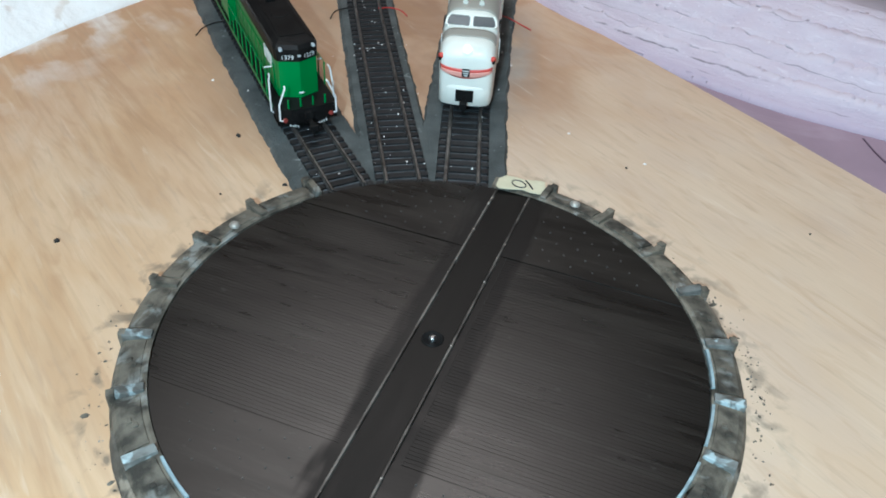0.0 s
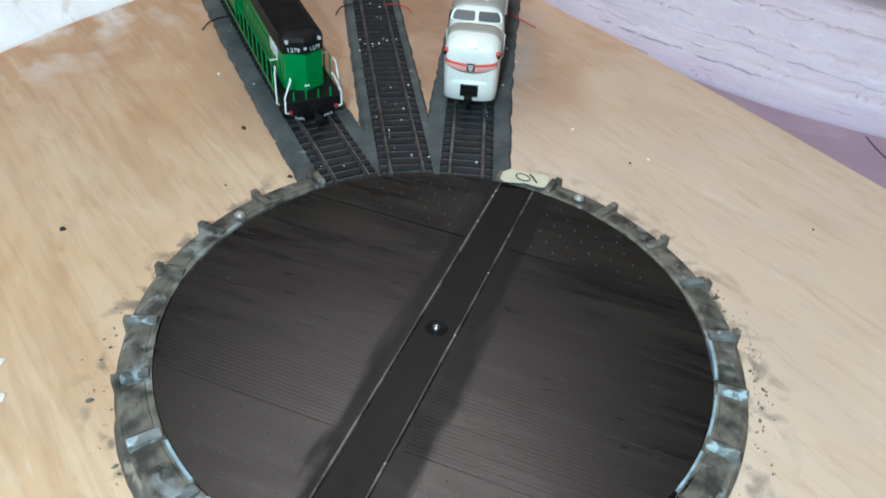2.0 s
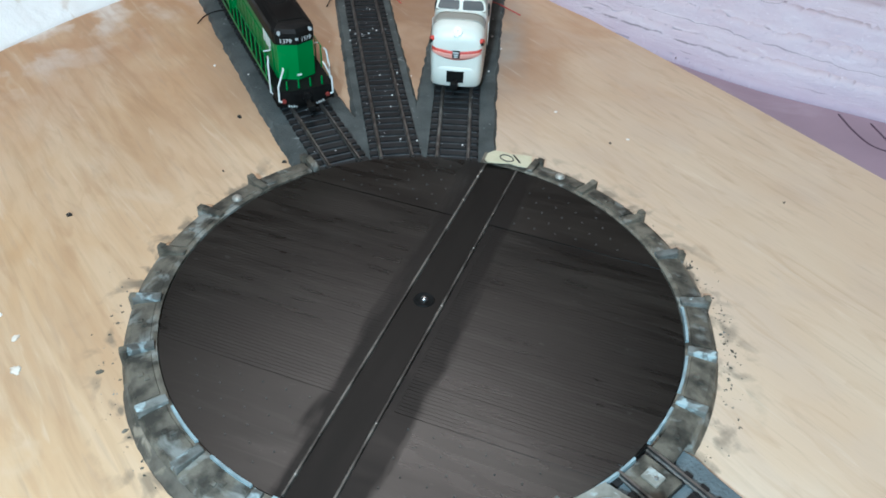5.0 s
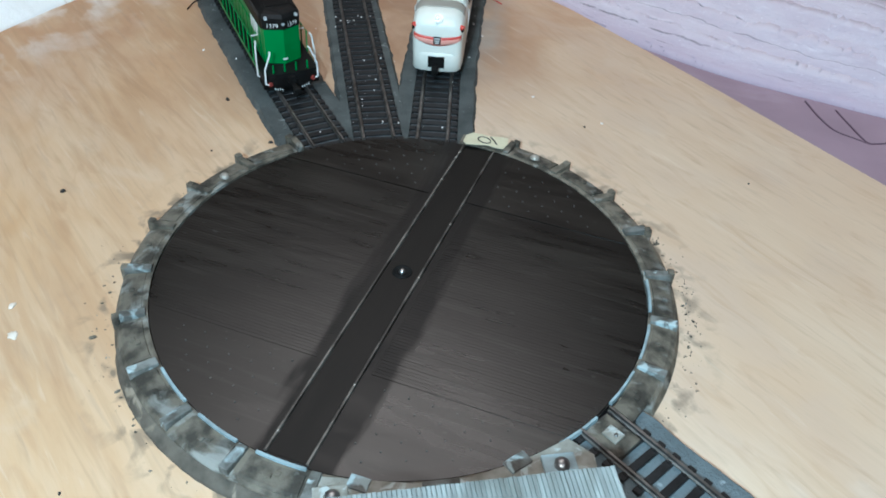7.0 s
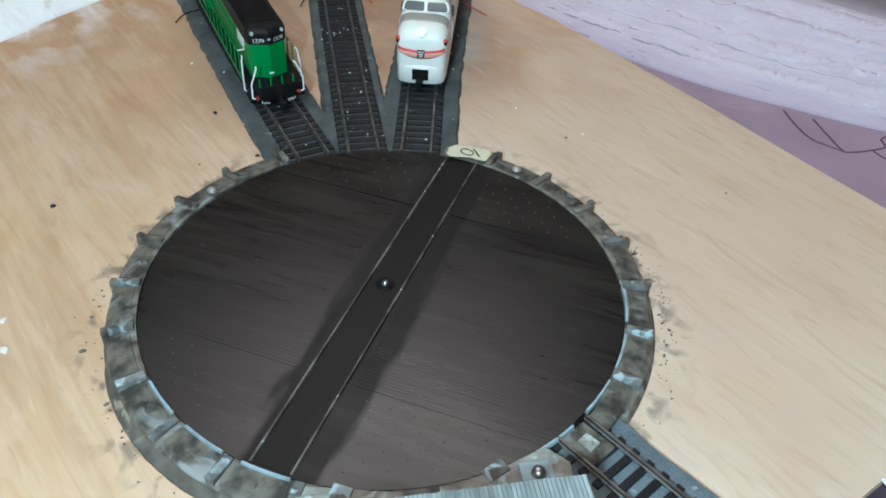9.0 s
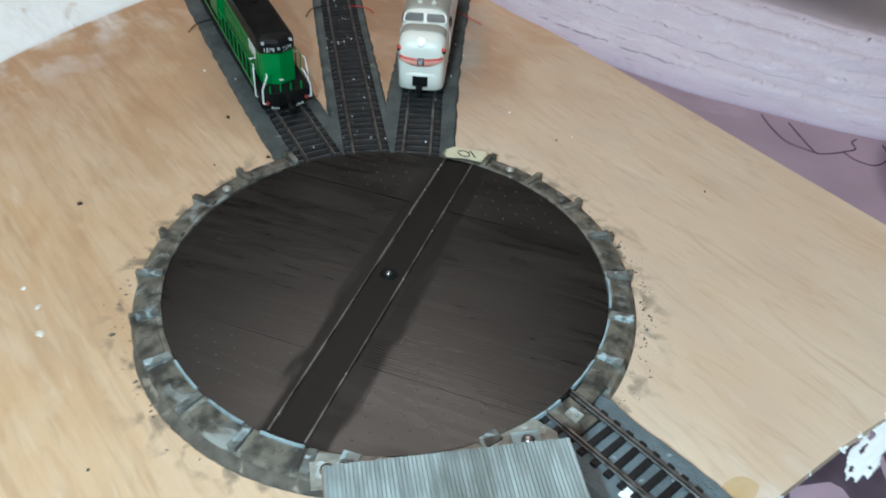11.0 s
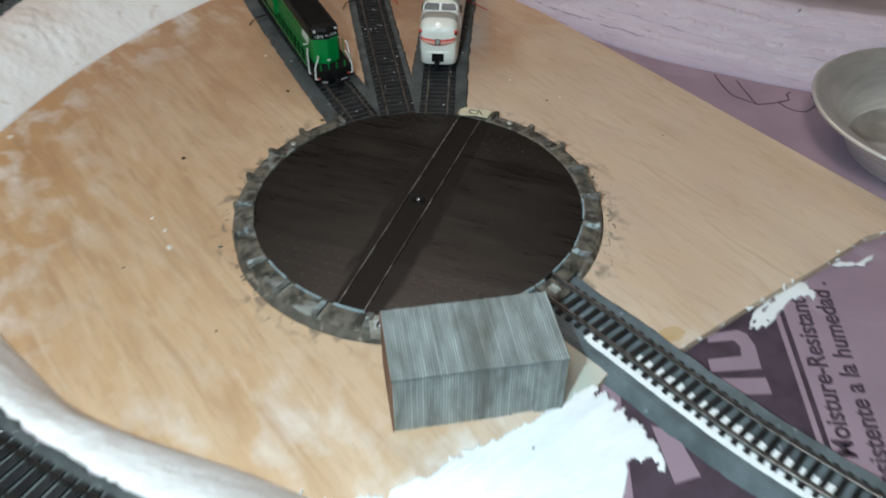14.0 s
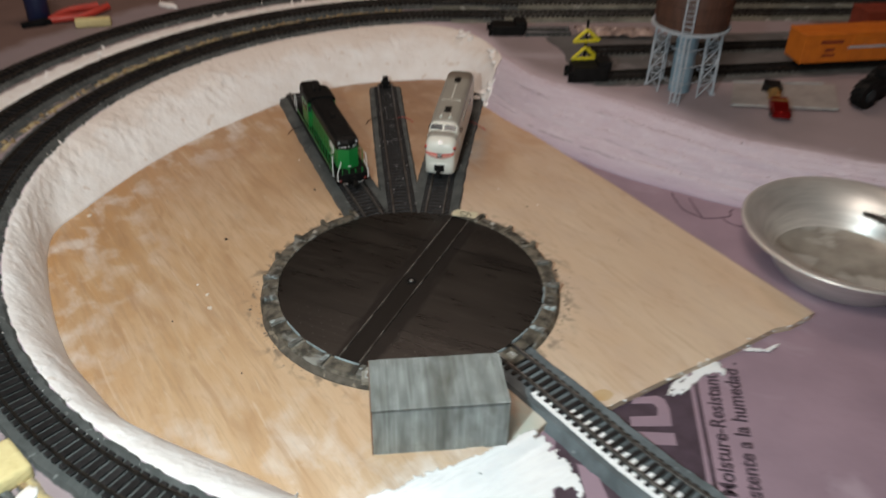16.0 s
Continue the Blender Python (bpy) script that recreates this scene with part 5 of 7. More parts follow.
    # nose band, dipping to the middle
    for nm, z_lo, z_hi, out, mat in (("nose_band", 0.0297, 0.0352, 0.00030, M_RED), ("nose_band", 0.0303, 0.0335, 0.00055, M_SALMON)):
        bm = bmesh.new()
        rows = []
        ys = np.linspace(-0.0150, 0.0150, 41)
        for y in ys:
            dip = 0.0024 * (abs(y) / 0.0159) ** 1.5 - 0.0006
            col = []
            thin = 1 - 0.65 * (abs(y) / 0.0152) ** 3
            for z in np.linspace(z_hi - (z_hi - z_lo) * thin, z_hi, 5):
                zz = z + dip
                x = nose_x(y, zz)
                col.append((x - out, y * (1 + out * 20), zz))
            rows.append(col)
        add_loft(bm, rows, caps=False, closed=False)
        ob = part(nm, bm, mat, body, "red nose stripe" if mat is M_RED else "salmon inner stripe", True)
        ob.modifiers.new("thickness", "SOLIDIFY").thickness = 0.0004
    part("emblem", box(-0.0010, 0.0006, -0.0023, 0.0023, 0.0304, 0.0352, 0.0003), M_BLACK, body, "black nose emblem")
    for z, w in ((0.0343, 0.0019), (0.0328, 0.0015), (0.0315, 0.0011)):
        part("emblem_bar", box(-0.0013, -0.0008, -w, w, z - 0.0003, z + 0.0003), M_WHITE, body, "pale bar on the emblem")
    # side details
    for side in (-1, 1):
        for x in (0.052, 0.126):
            bm = bmesh.new()
            add_rod(bm, (x, side * 0.0160, 0.039), (x, side * 0.0170, 0.039), 0.0032, n=20)
            part("porthole", bm, M_GLASS, body, "dark round side window")
        part("side_grille", box(0.062, 0.116, min(side * 0.016, side * 0.0170), max(side * 0.016, side * 0.0170), 0.044, 0.0485), M_ROOFG, body, "grey side grille")
        part("cab_window", box(0.034, 0.041, min(side * 0.0158, side * 0.0170), max(side * 0.0158, side * 0.0170), 0.0425, 0.0485, 0.0003), M_GLASS, body, "dark cab side window")
        bm = bmesh.new()
        add_tube(bm, [(0.029, side * 0.0166, 0.026), (0.029, side * 0.0174, 0.0265), (0.029, side * 0.0174, 0.0415), (0.029, side * 0.0166, 0.042)], 0.0003)
        part("grab_iron", bm, M_WHITE, body, "thin grab iron")
    return th


cream_diesel()


# ---- green hood diesel ----
def green_diesel():
    c, s = math.cos(radians(105)), math.sin(radians(105))
    r0, aside = 0.1760, 0.0008
    m = Matrix(((c, -s, 0, c * r0 - s * aside), (s, c, 0, s * r0 + c * aside), (0, 0, 1, 0), (0, 0, 0, 1)))
    th = empty("hood_locomotive", m, "bright green model diesel with black roof and white handrails", "locomotive")
    L, DZ = 0.190, 0.0215
    part("frame", box(0.002, L - 0.002, -0.0172, 0.0172, DZ - 0.0045, DZ - 0.0005, 0.0004), M_BLACK, th, "black frame and walkway")
    part("side_sill", box(0.012, L - 0.014, -0.01745, 0.01745, DZ - 0.0032, DZ - 0.0010), M_GREEN, th, "green side sill")
    for x0, way in ((0, 1), (L, -1)):
        plan = [(0.0090, -0.0166), (0.0052, -0.0164), (0.0022, -0.0142), (0.0006, -0.0095), (0.0, 0.0), (0.0006, 0.0095), (0.0022, 0.0142), (0.0052, 0.0164), (0.0090, 0.0166)]
        bm = bmesh.new()
        add_loft(bm, [[(x0 + way * (x + g), y * k, z) for x, y in plan] for z, g, k in ((0.0095, 0.0022, 0.90), (0.0125, 0.0006, 0.96), (0.0185, 0.0, 1.0), (DZ - 0.0002, 0.0002, 1.0))])
        part("pilot", bm, M_BLACK, th, "black rounded pilot")
    for x in (0.007, L - 0.007):
        for side in (-1, 1):
            bm = bmesh.new()
            for k, z in enumerate((0.0120, 0.0155, 0.0190)):
                add_box(bm, x - 0.0045, x + 0.0045, min(side * 0.0130, side * 0.0172), max(side * 0.0130, side * 0.0172), z, z + 0.0008)
            for dx in (-0.0045, 0.0039):
                add_box(bm, x + dx, x + dx + 0.0006, min(side * 0.0130, side * 0.0172), max(side * 0.0130, side * 0.0172), 0.0115, DZ - 0.001)
            part("step", bm, M_BLACK, th, "black corner steps")
    part("fuel_tank", box(0.068, 0.112, -0.0145, 0.0145, 0.0115, DZ - 0.004, 0.002), M_BLACK, th, "black fuel tank")
    truck(th, 0.040, 0.032)
    truck(th, 0.148, 0.032)
    coupler(th, -0.001, 0.0145)

    def hood_outline(w, tip, x1):
        return [(tip + 0.0075, -w), (tip + 0.0044, -w * 0.92), (tip, 0), (tip + 0.0044, w * 0.92), (tip + 0.0075, w), (x1, w), (x1, -w)]

    bm = bmesh.new()
    add_loft(bm, [[(x, y, z) for x, y in hood_outline(0.0117, 0.0128, 0.126)] for z in (DZ - 0.001, 0.0432)])
    hood = part("hood", bm, M_GREEN, th, "bright green long hood with angled end")
    bm = bmesh.new()
    add_loft(bm, [[(x, y, z) for x, y in hood_outline(w, tip, 0.126)] for z, w, tip in ((0.0432, 0.0122, 0.0126), (0.0500, 0.0125, 0.0129), (0.0520, 0.0118, 0.0146), (0.0534, 0.0090, 0.0175), (0.0538, 0.0070, 0.0200))])
    roof = part("roof", bm, M_BLACK, th, "black hood roof")
    bm = bmesh.new()
    add_loft(bm, [[(x, y, z) for x, y in ((0.024, -0.0070), (0.024, 0.0070), (0.124, 0.0070), (0.124, -0.0070))] for z in (0.0530, 0.0542)])
    part("roof_walk", bm, M_BLACK, roof, "raised black roof panel")
    for x in (0.052, 0.092, 0.104):
        bm = bmesh.new()
        add_lathe(bm, [(0.0, 0.0004), (0.0045, 0.0004), (0.0050, 0.0001), (0.0050, -0.001)], 24, (x, 0, 0.0542))
        part("roof_fan", bm, M_BLACK, roof, "round black fan")
    part("exhaust", box(0.070, 0.080, -0.0025, 0.0025, 0.053, 0.0560, 0.0004), M_BLACK, roof, "black exhaust stack")
    for side in (-1, 1):
        for x in np.arange(0.024, 0.116, 0.0105):
            a, b = sorted((side * 0.0118, side * 0.0123))
            part("hood_door", box(x, x + 0.0088, a, b, DZ + 0.001, 0.0375), M_GREEN, hood, "green hood door")
        a, b = sorted((side * 0.0120, side * 0.01245))
        for x, w, z, h in ((0.0275, 0.0040, 0.0385, 0.0072), (0.0335, 0.0042, 0.0385, 0.0072), (0.0395, 0.0040, 0.0385, 0.0072)):
            part("lettering_bar", box(x, x + w, a, b, z - h / 2, z + h / 2), M_WHITE, hood, "white lettering bar")
    # end lamps, number boards and their figures
    wx = 0.0136
    for side in (-1, 1):
        bm = bmesh.new()
        add_rod(bm, (wx + 0.0040, side * 0.0090, 0.0500), (wx + 0.0022, side * 0.0094, 0.0503), 0.0012, 0.0010, 14)
        part("end_light", bm, M_LENS, roof, "small silver end light")
        me = text_mesh("1379", 0.0037, M_WHITE, "number")
        ob = new("number", me)
        ob.parent = roof
        dx, dy = 0.0044, 0.0110
        nvec = Vector((-dy, side * dx, 0)).normalized()
        right = Vector((0, 0, 1)).cross(nvec).normalized()
        o = Vector((0.0127 + 0.0024, side * 0.0060, 0.0455)) + nvec * 0.0003
        ob.matrix_basis = Matrix(((right.x, 0, nvec.x, o.x), (right.y, 0, nvec.y, o.y), (0, 1, 0, o.z), (0, 0, 0, 1)))
        tagged(ob, "white painted number")
    part("class_light", box(0.0118, 0.0130, -0.0008, 0.0008, 0.0464, 0.0474), M_LENS, roof, "tiny silver lamp")
    part("hood_latch", box(0.0120, 0.0130, -0.0014, 0.0014, 0.0240, 0.0248), M_WHITE, hood, "bright latch")
    # cab and short nose
    bm = bmesh.new()
    add_loft(bm, [[(x, y, z) for x, y in ((0.1235, -w), (0.1235, w), (0.150, w), (0.150, -w))] for z, w in ((DZ - 0.001, 0.0160), (0.0500, 0.0160))])
    cab = part("cab", bm, M_GREEN, th, "green cab")
    bm = bmesh.new()
    add_loft(bm, [[(x, y, z) for x, y in ((0.1215, -w), (0.1215, w), (0.152, w), (0.152, -w))] for z, w in ((0.0498, 0.0165), (0.0540, 0.0150), (0.0562, 0.0100))])
    part("cab_roof", bm, M_BLACK, cab, "black cab roof")
    for side in (-1, 1):
        for x in (0.1275, 0.1390):
            a, b = sorted((side * 0.0158, side * 0.0163))
            part("cab_window", box(x, x + 0.0070, a, b, 0.0380, 0.0450, 0.0002), M_GLASS, cab, "dark cab window")
        part("cab_window", box(0.1230, 0.1239, min(side * 0.0125, side * 0.0155), max(side * 0.0125, side * 0.0155), 0.039, 0.0455), M_GLASS, cab, "dark cab end window")
    bm = bmesh.new()
    add_loft(bm, [[(x, y, z) for x, y in ((0.149, -w), (0.149, w), (0.180, w), (0.180, -w))] for z, w in ((DZ - 0.001, 0.0120), (0.0450, 0.0120), (0.0500, 0.0105), (0.0515, 0.0080))])
    part("short_nose", bm, M_BLACK, th, "black short nose")
    bm = bmesh.new()
    for y in (-0.003, 0.003):
        add_rod(bm, (0.143, y, 0.0545), (0.143, y, 0.0580), 0.0007, n=8)
        add_rod(bm, (0.138, y, 0.0578), (0.148, y, 0.0582), 0.0014, 0.0007, 10)
    part("horn", bm, M_BLACK, cab, "black roof horns")
    # handrails
    for side in (-1, 1):
        y = side * 0.0170
        bm = bmesh.new()
        add_tube(bm, [(0.022, y, 0.0350), (0.121, y, 0.0350)], 0.0003)
        part("handrail", bm, M_GREEN, th, "thin green handrail")
        for x in np.arange(0.024, 0.122, 0.0118):
            bm = bmesh.new()
            add_rod(bm, (x, y, DZ - 0.003), (x, y, 0.0351), 0.0005, 0.0004, 6)
            part("stanchion", bm, M_GREEN, th, "green handrail post")
        bm = bmesh.new()
        add_tube(bm, [(0.0165, side * 0.0168, 0.0370), (0.0140, side * 0.0172, 0.0368), (0.0137, side * 0.0177, 0.0345), (0.0132, side * 0.0178, 0.0315), (0.0118, side * 0.0182, 0.0270), (0.0116, side * 0.0182, 0.0165), (0.0106, side * 0.0172, 0.0160)], 0.00055)
        part("corner_handrail", bm, M_WHITE, th, "white bent corner handrail")
        bm = bmesh.new()
        add_tube(bm, [(0.0032, side * 0.0118, 0.0352), (0.0010, side * 0.0122, 0.0350), (0.0008, side * 0.0142, 0.0300), (0.0006, side * 0.0160, 0.0255), (0.0004, side * 0.0162, 0.0160), (0.0006, side * 0.0146, 0.0154)], 0.00055)
        part("corner_handrail", bm, M_WHITE, th, "white bent corner handrail")
        bm = bmesh.new()
        add_tube(bm, [(L - 0.002, side * 0.016, 0.0145), (L - 0.0015, side * 0.0172, 0.020), (L - 0.002, side * 0.0168, 0.0320), (L - 0.010, side * 0.0168, 0.0330), (L - 0.0105, side * 0.0172, 0.0160)], 0.0005)
        part("corner_handrail", bm, M_WHITE, th, "white rear corner handrail")
        # The glint on this rail is painted on as plain white.
        part("cross_rail", box(0.0280, 0.0287, min(side * 0.0118, side * 0.0172), max(side * 0.0118, side * 0.0172), 0.0346, 0.0352), M_WHITE, th, "cross rail coloured white for its glint")
        bm = bmesh.new()
        add_lathe(bm, [(0.0, 0.0006), (0.0012, 0.0004), (0.0014, -0.0008)], 10, (0, 0, 0))
        bmesh.ops.transform(bm, matrix=Matrix.Translation((0.0010, side * 0.0132, 0.0150)) @ Matrix.Rotation(radians(-90), 4, "Y"), verts=bm.verts[:])
        part("red_fitting", bm, M_DULLRED, th, "dull red pilot fitting")
        bm = bmesh.new()
        for k in range(4):
            add_box(bm, 0.0004 + 0.0002 * k, 0.0018 + 0.0002 * k, side * (0.0062 + 0.0014 * k) - 0.0002, side * (0.0062 + 0.0014 * k) + 0.0002, 0.0100 + 0.0002 * k, 0.0106 + 0.0003 * k + 0.0004 * (k % 2))
        part("pilot_marks", bm, M_WHITE, th, "tiny white pilot marks")
    for y in (-0.0105, -0.0035, 0.0035, 0.0105):
        bm = bmesh.new()
        add_rod(bm, (0.0026, y, DZ), (0.0026, y, 0.0268), 0.0006, 0.0005, 6)
        part("end_post", bm, M_GREEN, th, "short green end post")
    bm = bmesh.new()
    add_rod(bm, (0.0, 0, 0.0168), (-0.0016, 0, 0.0168), 0.0030, 0.0026, 16)
    part("coupler_pocket", bm, M_BLACK, th, "round black coupler pocket")
    return th


green_diesel()


# ---- on the plywood ----
def bumper(angle, r, label):
    c, s = math.cos(radians(angle)), math.sin(radians(angle))
    th = empty("track_bumper", pose(c * r, s * r, 0, 0, 0, angle), label, "bumper")
    part("post", box(-0.003, 0.003, -0.0035, 0.0035, 0.0035, 0.0210, 0.0008), M_BLACK, th)
    part("beam", box(-0.005, -0.002, -0.0060, 0.0060, 0.0125, 0.0165, 0.0006), M_BLACK, th)
    part("foot", box(-0.001, 0.010, -0.010, 0.010, 0.0030, 0.0075, 0.0006), M_BLACK, th)
    return th


bumper(90, 0.424, "black plastic bumper at the end of the empty spur")


def tape_label():
    th = empty("tape_label", pose(0.0605, 0.1020, 0.0, 0, 0, -20), "cream tape label with hand-drawn figures on the rim", "label")
    outl = [(-0.0125, -0.003), (-0.012, 0.0035), (-0.0085, 0.0072), (-0.003, 0.0068), (0.0015, 0.0056), (0.008, 0.0066), (0.0122, 0.0062), (0.0128, 0.001), (0.011, -0.0052), (0.006, -0.0050), (0.001, -0.0035), (-0.006, -0.0048), (-0.0105, -0.0052)]
    bm = bmesh.new()
    add_prism(bm, outl, 0.0098, 0.0102)
    part("tape", bm, M_TAPE, th)
    bm = bmesh.new()
    add_tube(bm, [(-0.001 + 0.0036 * math.cos(a) - 0.0012 * math.sin(a), 0.0008 + 0.0030 * math.sin(a), 0.0103) for a in np.linspace(0, 2 * math.pi, 20)], 0.00035)
    part("figure", bm, M_INK, th, "hand-drawn nought")
    bm = bmesh.new()
    add_tube(bm, [(0.0022, 0.0046, 0.0103), (0.0045, 0.0014, 0.0103), (0.0066, -0.0022, 0.0103)], 0.00045)
    part("figure", bm, M_INK, th, "hand-drawn one")
    return th


tape_label()


def blob(name, x, y, z, w, h, mat, label, category, seed, n=14, thick=0.0012, group="", kind="", wild=1.0):
    """A flat irregular splash."""
    rnd = random.Random(seed)
    bm = bmesh.new()
    rim = []
    for i in range(n):
        a = 2 * math.pi * i / n
        k = 1 + wild * rnd.uniform(-0.35, 0.15)
        rim.append((w * k * math.cos(a), h * k * math.sin(a)))
    low = [bm.verts.new((u, v, 0)) for u, v in rim]
    mid = [bm.verts.new((u * 0.8, v * 0.8, thick * rnd.uniform(0.5, 1.0))) for u, v in rim]
    top = bm.verts.new((0, 0, thick))
    for i in range(n):
        j = (i + 1) % n
        bm.faces.new((low[i], low[j], mid[j], mid[i]))
        bm.faces.new((mid[i], mid[j], top))
    bm.faces.new(low[::-1])
    ob = link(name, bm, mat, True)
    ob.matrix_world = pose(x, y, z, 0, 0, rnd.uniform(0, 360))
    return tagged(ob, label, category, group, kind)


for i, (x, y, w) in enumerate(((-0.087, 0.178, 0.0017), (-0.169, 0.0905, 0.0018), (-0.061, 0.127, 0.0014), (-0.058, 0.1315, 0.0018), (-0.094, 0.122, 0.0008), (-0.138, -0.098, 0.0008), (0.128, 0.127, 0.0009), (0.205, 0.06, 0.0009), (-0.20, -0.03, 0.0009), (0.03, -0.212, 0.0008))):
    blob("crumb", x, y, 0.0, w, w * 0.75, M_CRUMB, "small black crumb lying on the plywood", "crumb", i, 9, w * 0.8, "crumbs on the plywood")
for i, (x, y, w) in enumerate(((-0.306, 0.144, 0.0035), (-0.176, 0.005, 0.0024), (-0.172, -0.014, 0.0034), (-0.186, 0.02, 0.0016), (-0.105, 0.245, 0.0014), (0.105, 0.165, 0.0012), (0.088, 0.252, 0.0016), (0.14, 0.13, 0.0012))):
    blob("plaster_crumb", x, y, 0.0, w, w * 0.7, M_CHALK if w > 0.002 else M_PLASTER, "dried white plaster crumb on the plywood", "plaster crumb", 40 + i, 19, 0.0005, "plaster crumbs on the plywood")
bm = bmesh.new()
add_prism(bm, [(0.133 + (0.0078 + 0.0006 * math.sin(3 * a) + 0.0004 * math.cos(5 * a)) * math.cos(a), -0.146 + (0.0060 + 0.0006 * math.sin(2 * a)) * math.sin(a)) for a in np.linspace(0, 2 * math.pi, 29)[:-1]], 0.00006, 0.00016)
tagged(link("varnish_drip", bm, M_STAIN), "amber glue stain near the plywood corner", "stain")


def smears():
    """Thin dirty streaks left by the weathering brush round the rim."""
    rnd = random.Random(5)
    bm = bmesh.new()
    for k in range(8):
        side = rnd.random()
        a = rnd.gauss(-18, 17) if side < 0.6 else rnd.gauss(190, 22)
        r = 0.1312 + abs(rnd.gauss(0, 0.0045))
        ln = abs(rnd.gauss(0, 0.0010)) + 0.0003
        w = ln * rnd.uniform(0.3, 0.7)
        m = Matrix.Translation((r * math.cos(radians(a)), r * math.sin(radians(a)), 0.0)) @ Matrix.Rotation(radians(a + rnd.gauss(20, 30)), 4, "Z")
        pts = [(-ln, 0), (-ln * 0.3, -w), (ln * 0.7, -w * 0.7), (ln, 0), (ln * 0.5, w), (-ln * 0.5, w * 0.8)]
        add_prism(bm, pts, 0.00005, 0.00025, m)
    for k in range(170):
        a = rnd.gauss(-14, 17) if k % 3 else rnd.gauss(196, 26)
        r = 0.1325 + abs(rnd.gauss(0, 0.0052))
        w = 0.00012 + 0.00045 * rnd.random() ** 2
        m = Matrix.Translation((r * math.cos(radians(a)), r * math.sin(radians(a)), 0.0)) @ Matrix.Rotation(rnd.uniform(0, 6.3), 4, "Z")
        add_prism(bm, [(-w * 1.6, 0), (-w * 0.3, -w * 0.8), (w, -w * 0.5), (w * 1.3, w * 0.3), (0, w * 0.9)], 0.00004, 0.0002 + w * 0.3, m)
    ob = link("brush_marks", bm, M_RIM)
    tagged(ob, "thin grey brush marks and specks on the plywood round the rim", "brush marks", kind="stuff")


smears()


def wire(name, pts, mat, label, r=0.00045):
    bm = bmesh.new()
    add_tube(bm, spline(pts, 6), r)
    return tagged(link(name, bm, mat, True), label, "wire", "feeder wires")


wire("feeder_wire", [(-0.120, 0.308, 0.0006), (-0.115, 0.3145, 0.0032), (-0.107, 0.3175, 0.0052), (-0.098, 0.320, 0.0050), (-0.092, 0.321, 0.0056)], M_BLACK, "short black feeder wire over the roadbed")
wire("feeder_wire", [(-0.028, 0.329, 0.0006), (-0.024, 0.334, 0.0040), (-0.016, 0.3365, 0.0052), (-0.008, 0.336, 0.0060)], M_BLACK, "short black feeder wire over the roadbed")
wire("feeder_wire", [(0.007, 0.333, 0.0060), (0.016, 0.3355, 0.0052), (0.024, 0.335, 0.0028), (0.028, 0.331, 0.0005)], M_WIRE_R, "short red feeder wire over the roadbed")
wire("feeder_wire", [(0.092, 0.318, 0.0058), (0.099, 0.316, 0.0045), (0.106, 0.309, 0.0030), (0.114, 0.303, 0.0005)], M_WIRE_R, "short red feeder wire over the roadbed")


# ---- paint and plaster at the sheet's front edge ----
def inside(x, y, loop):
    hit = False
    for (x0, y0), (x1, y1) in zip(loop, loop[1:] + loop[:1]):
        if (y0 > y) != (y1 > y) and x < (x1 - x0) * (y - y0) / (y1 - y0) + x0:
            hit = not hit
    return hit


def splash(name, outline, over, step, mat, label, seed, grain=25.0, ragged=0.004):
    """A ragged brushed skin of paint lying over the sheet's edge and the foam."""
    loop = [(p.x, p.y) for p in spline([(x, y, 0) for x, y in outline + outline[:1]], 4)[:-1]]
    xs, ys = [p[0] for p in loop], [p[1] for p in loop]
    c, s = math.cos(radians(grain)), math.sin(radians(grain))
    nx, ny = int((max(xs) - min(xs) + 0.02) / step), int((max(ys) - min(ys) + 0.02) / step)
    bm = bmesh.new()
    got = {}
    for a in range(nx):
        for b in range(ny):
            x, y = min(xs) - 0.01 + a * step, min(ys) - 0.01 + b * step
            u, v = x * c + y * s, y * c - x * s
            n = noise.noise(Vector((u * 60, v * 420, seed)))
            w = ragged * (n + 0.6 * noise.noise(Vector((u * 150, v * 150, seed + 4))))
            if inside(x + w * c * 1.6 - w * s, y + w * s * 1.6 + w * c, loop):
                rim_y = -0.226 + x * (0.61 if x > 0 else 0.33)
                z = -0.0056 + (over + 0.0056) * min(1, max(0, (y - rim_y) / 0.008 + 1)) if over > 0 else -0.0056
                got[a, b] = bm.verts.new((x, y, z + 0.0007 + 0.0006 * n + 0.0006 * noise.noise(Vector((x * 60, y * 60, seed)))))
    for (a, b), v in got.items():
        if (a + 1, b) in got and (a, b + 1) in got and (a + 1, b + 1) in got:
            bm.faces.new((v, got[a + 1, b], got[a + 1, b + 1], got[a, b + 1]))
    best, seen = set(), set()
    for v in bm.verts:
        if v not in seen:
            isle, todo = {v}, [v]
            while todo:
                for e in todo.pop().link_edges:
                    for w in e.verts:
                        if w not in isle:
                            isle.add(w)
                            todo.append(w)
            seen |= isle
            best = max(best, isle, key=len)
    bmesh.ops.delete(bm, geom=[v for v in bm.verts if v not in best], context="VERTS")
    ob = link(name, bm, mat, True)
    sol = ob.modifiers.new("thickness", "SOLIDIFY")
    sol.thickness, sol.offset = 0.0009, -1
    return tagged(ob, label, "paint patch", kind="structure")


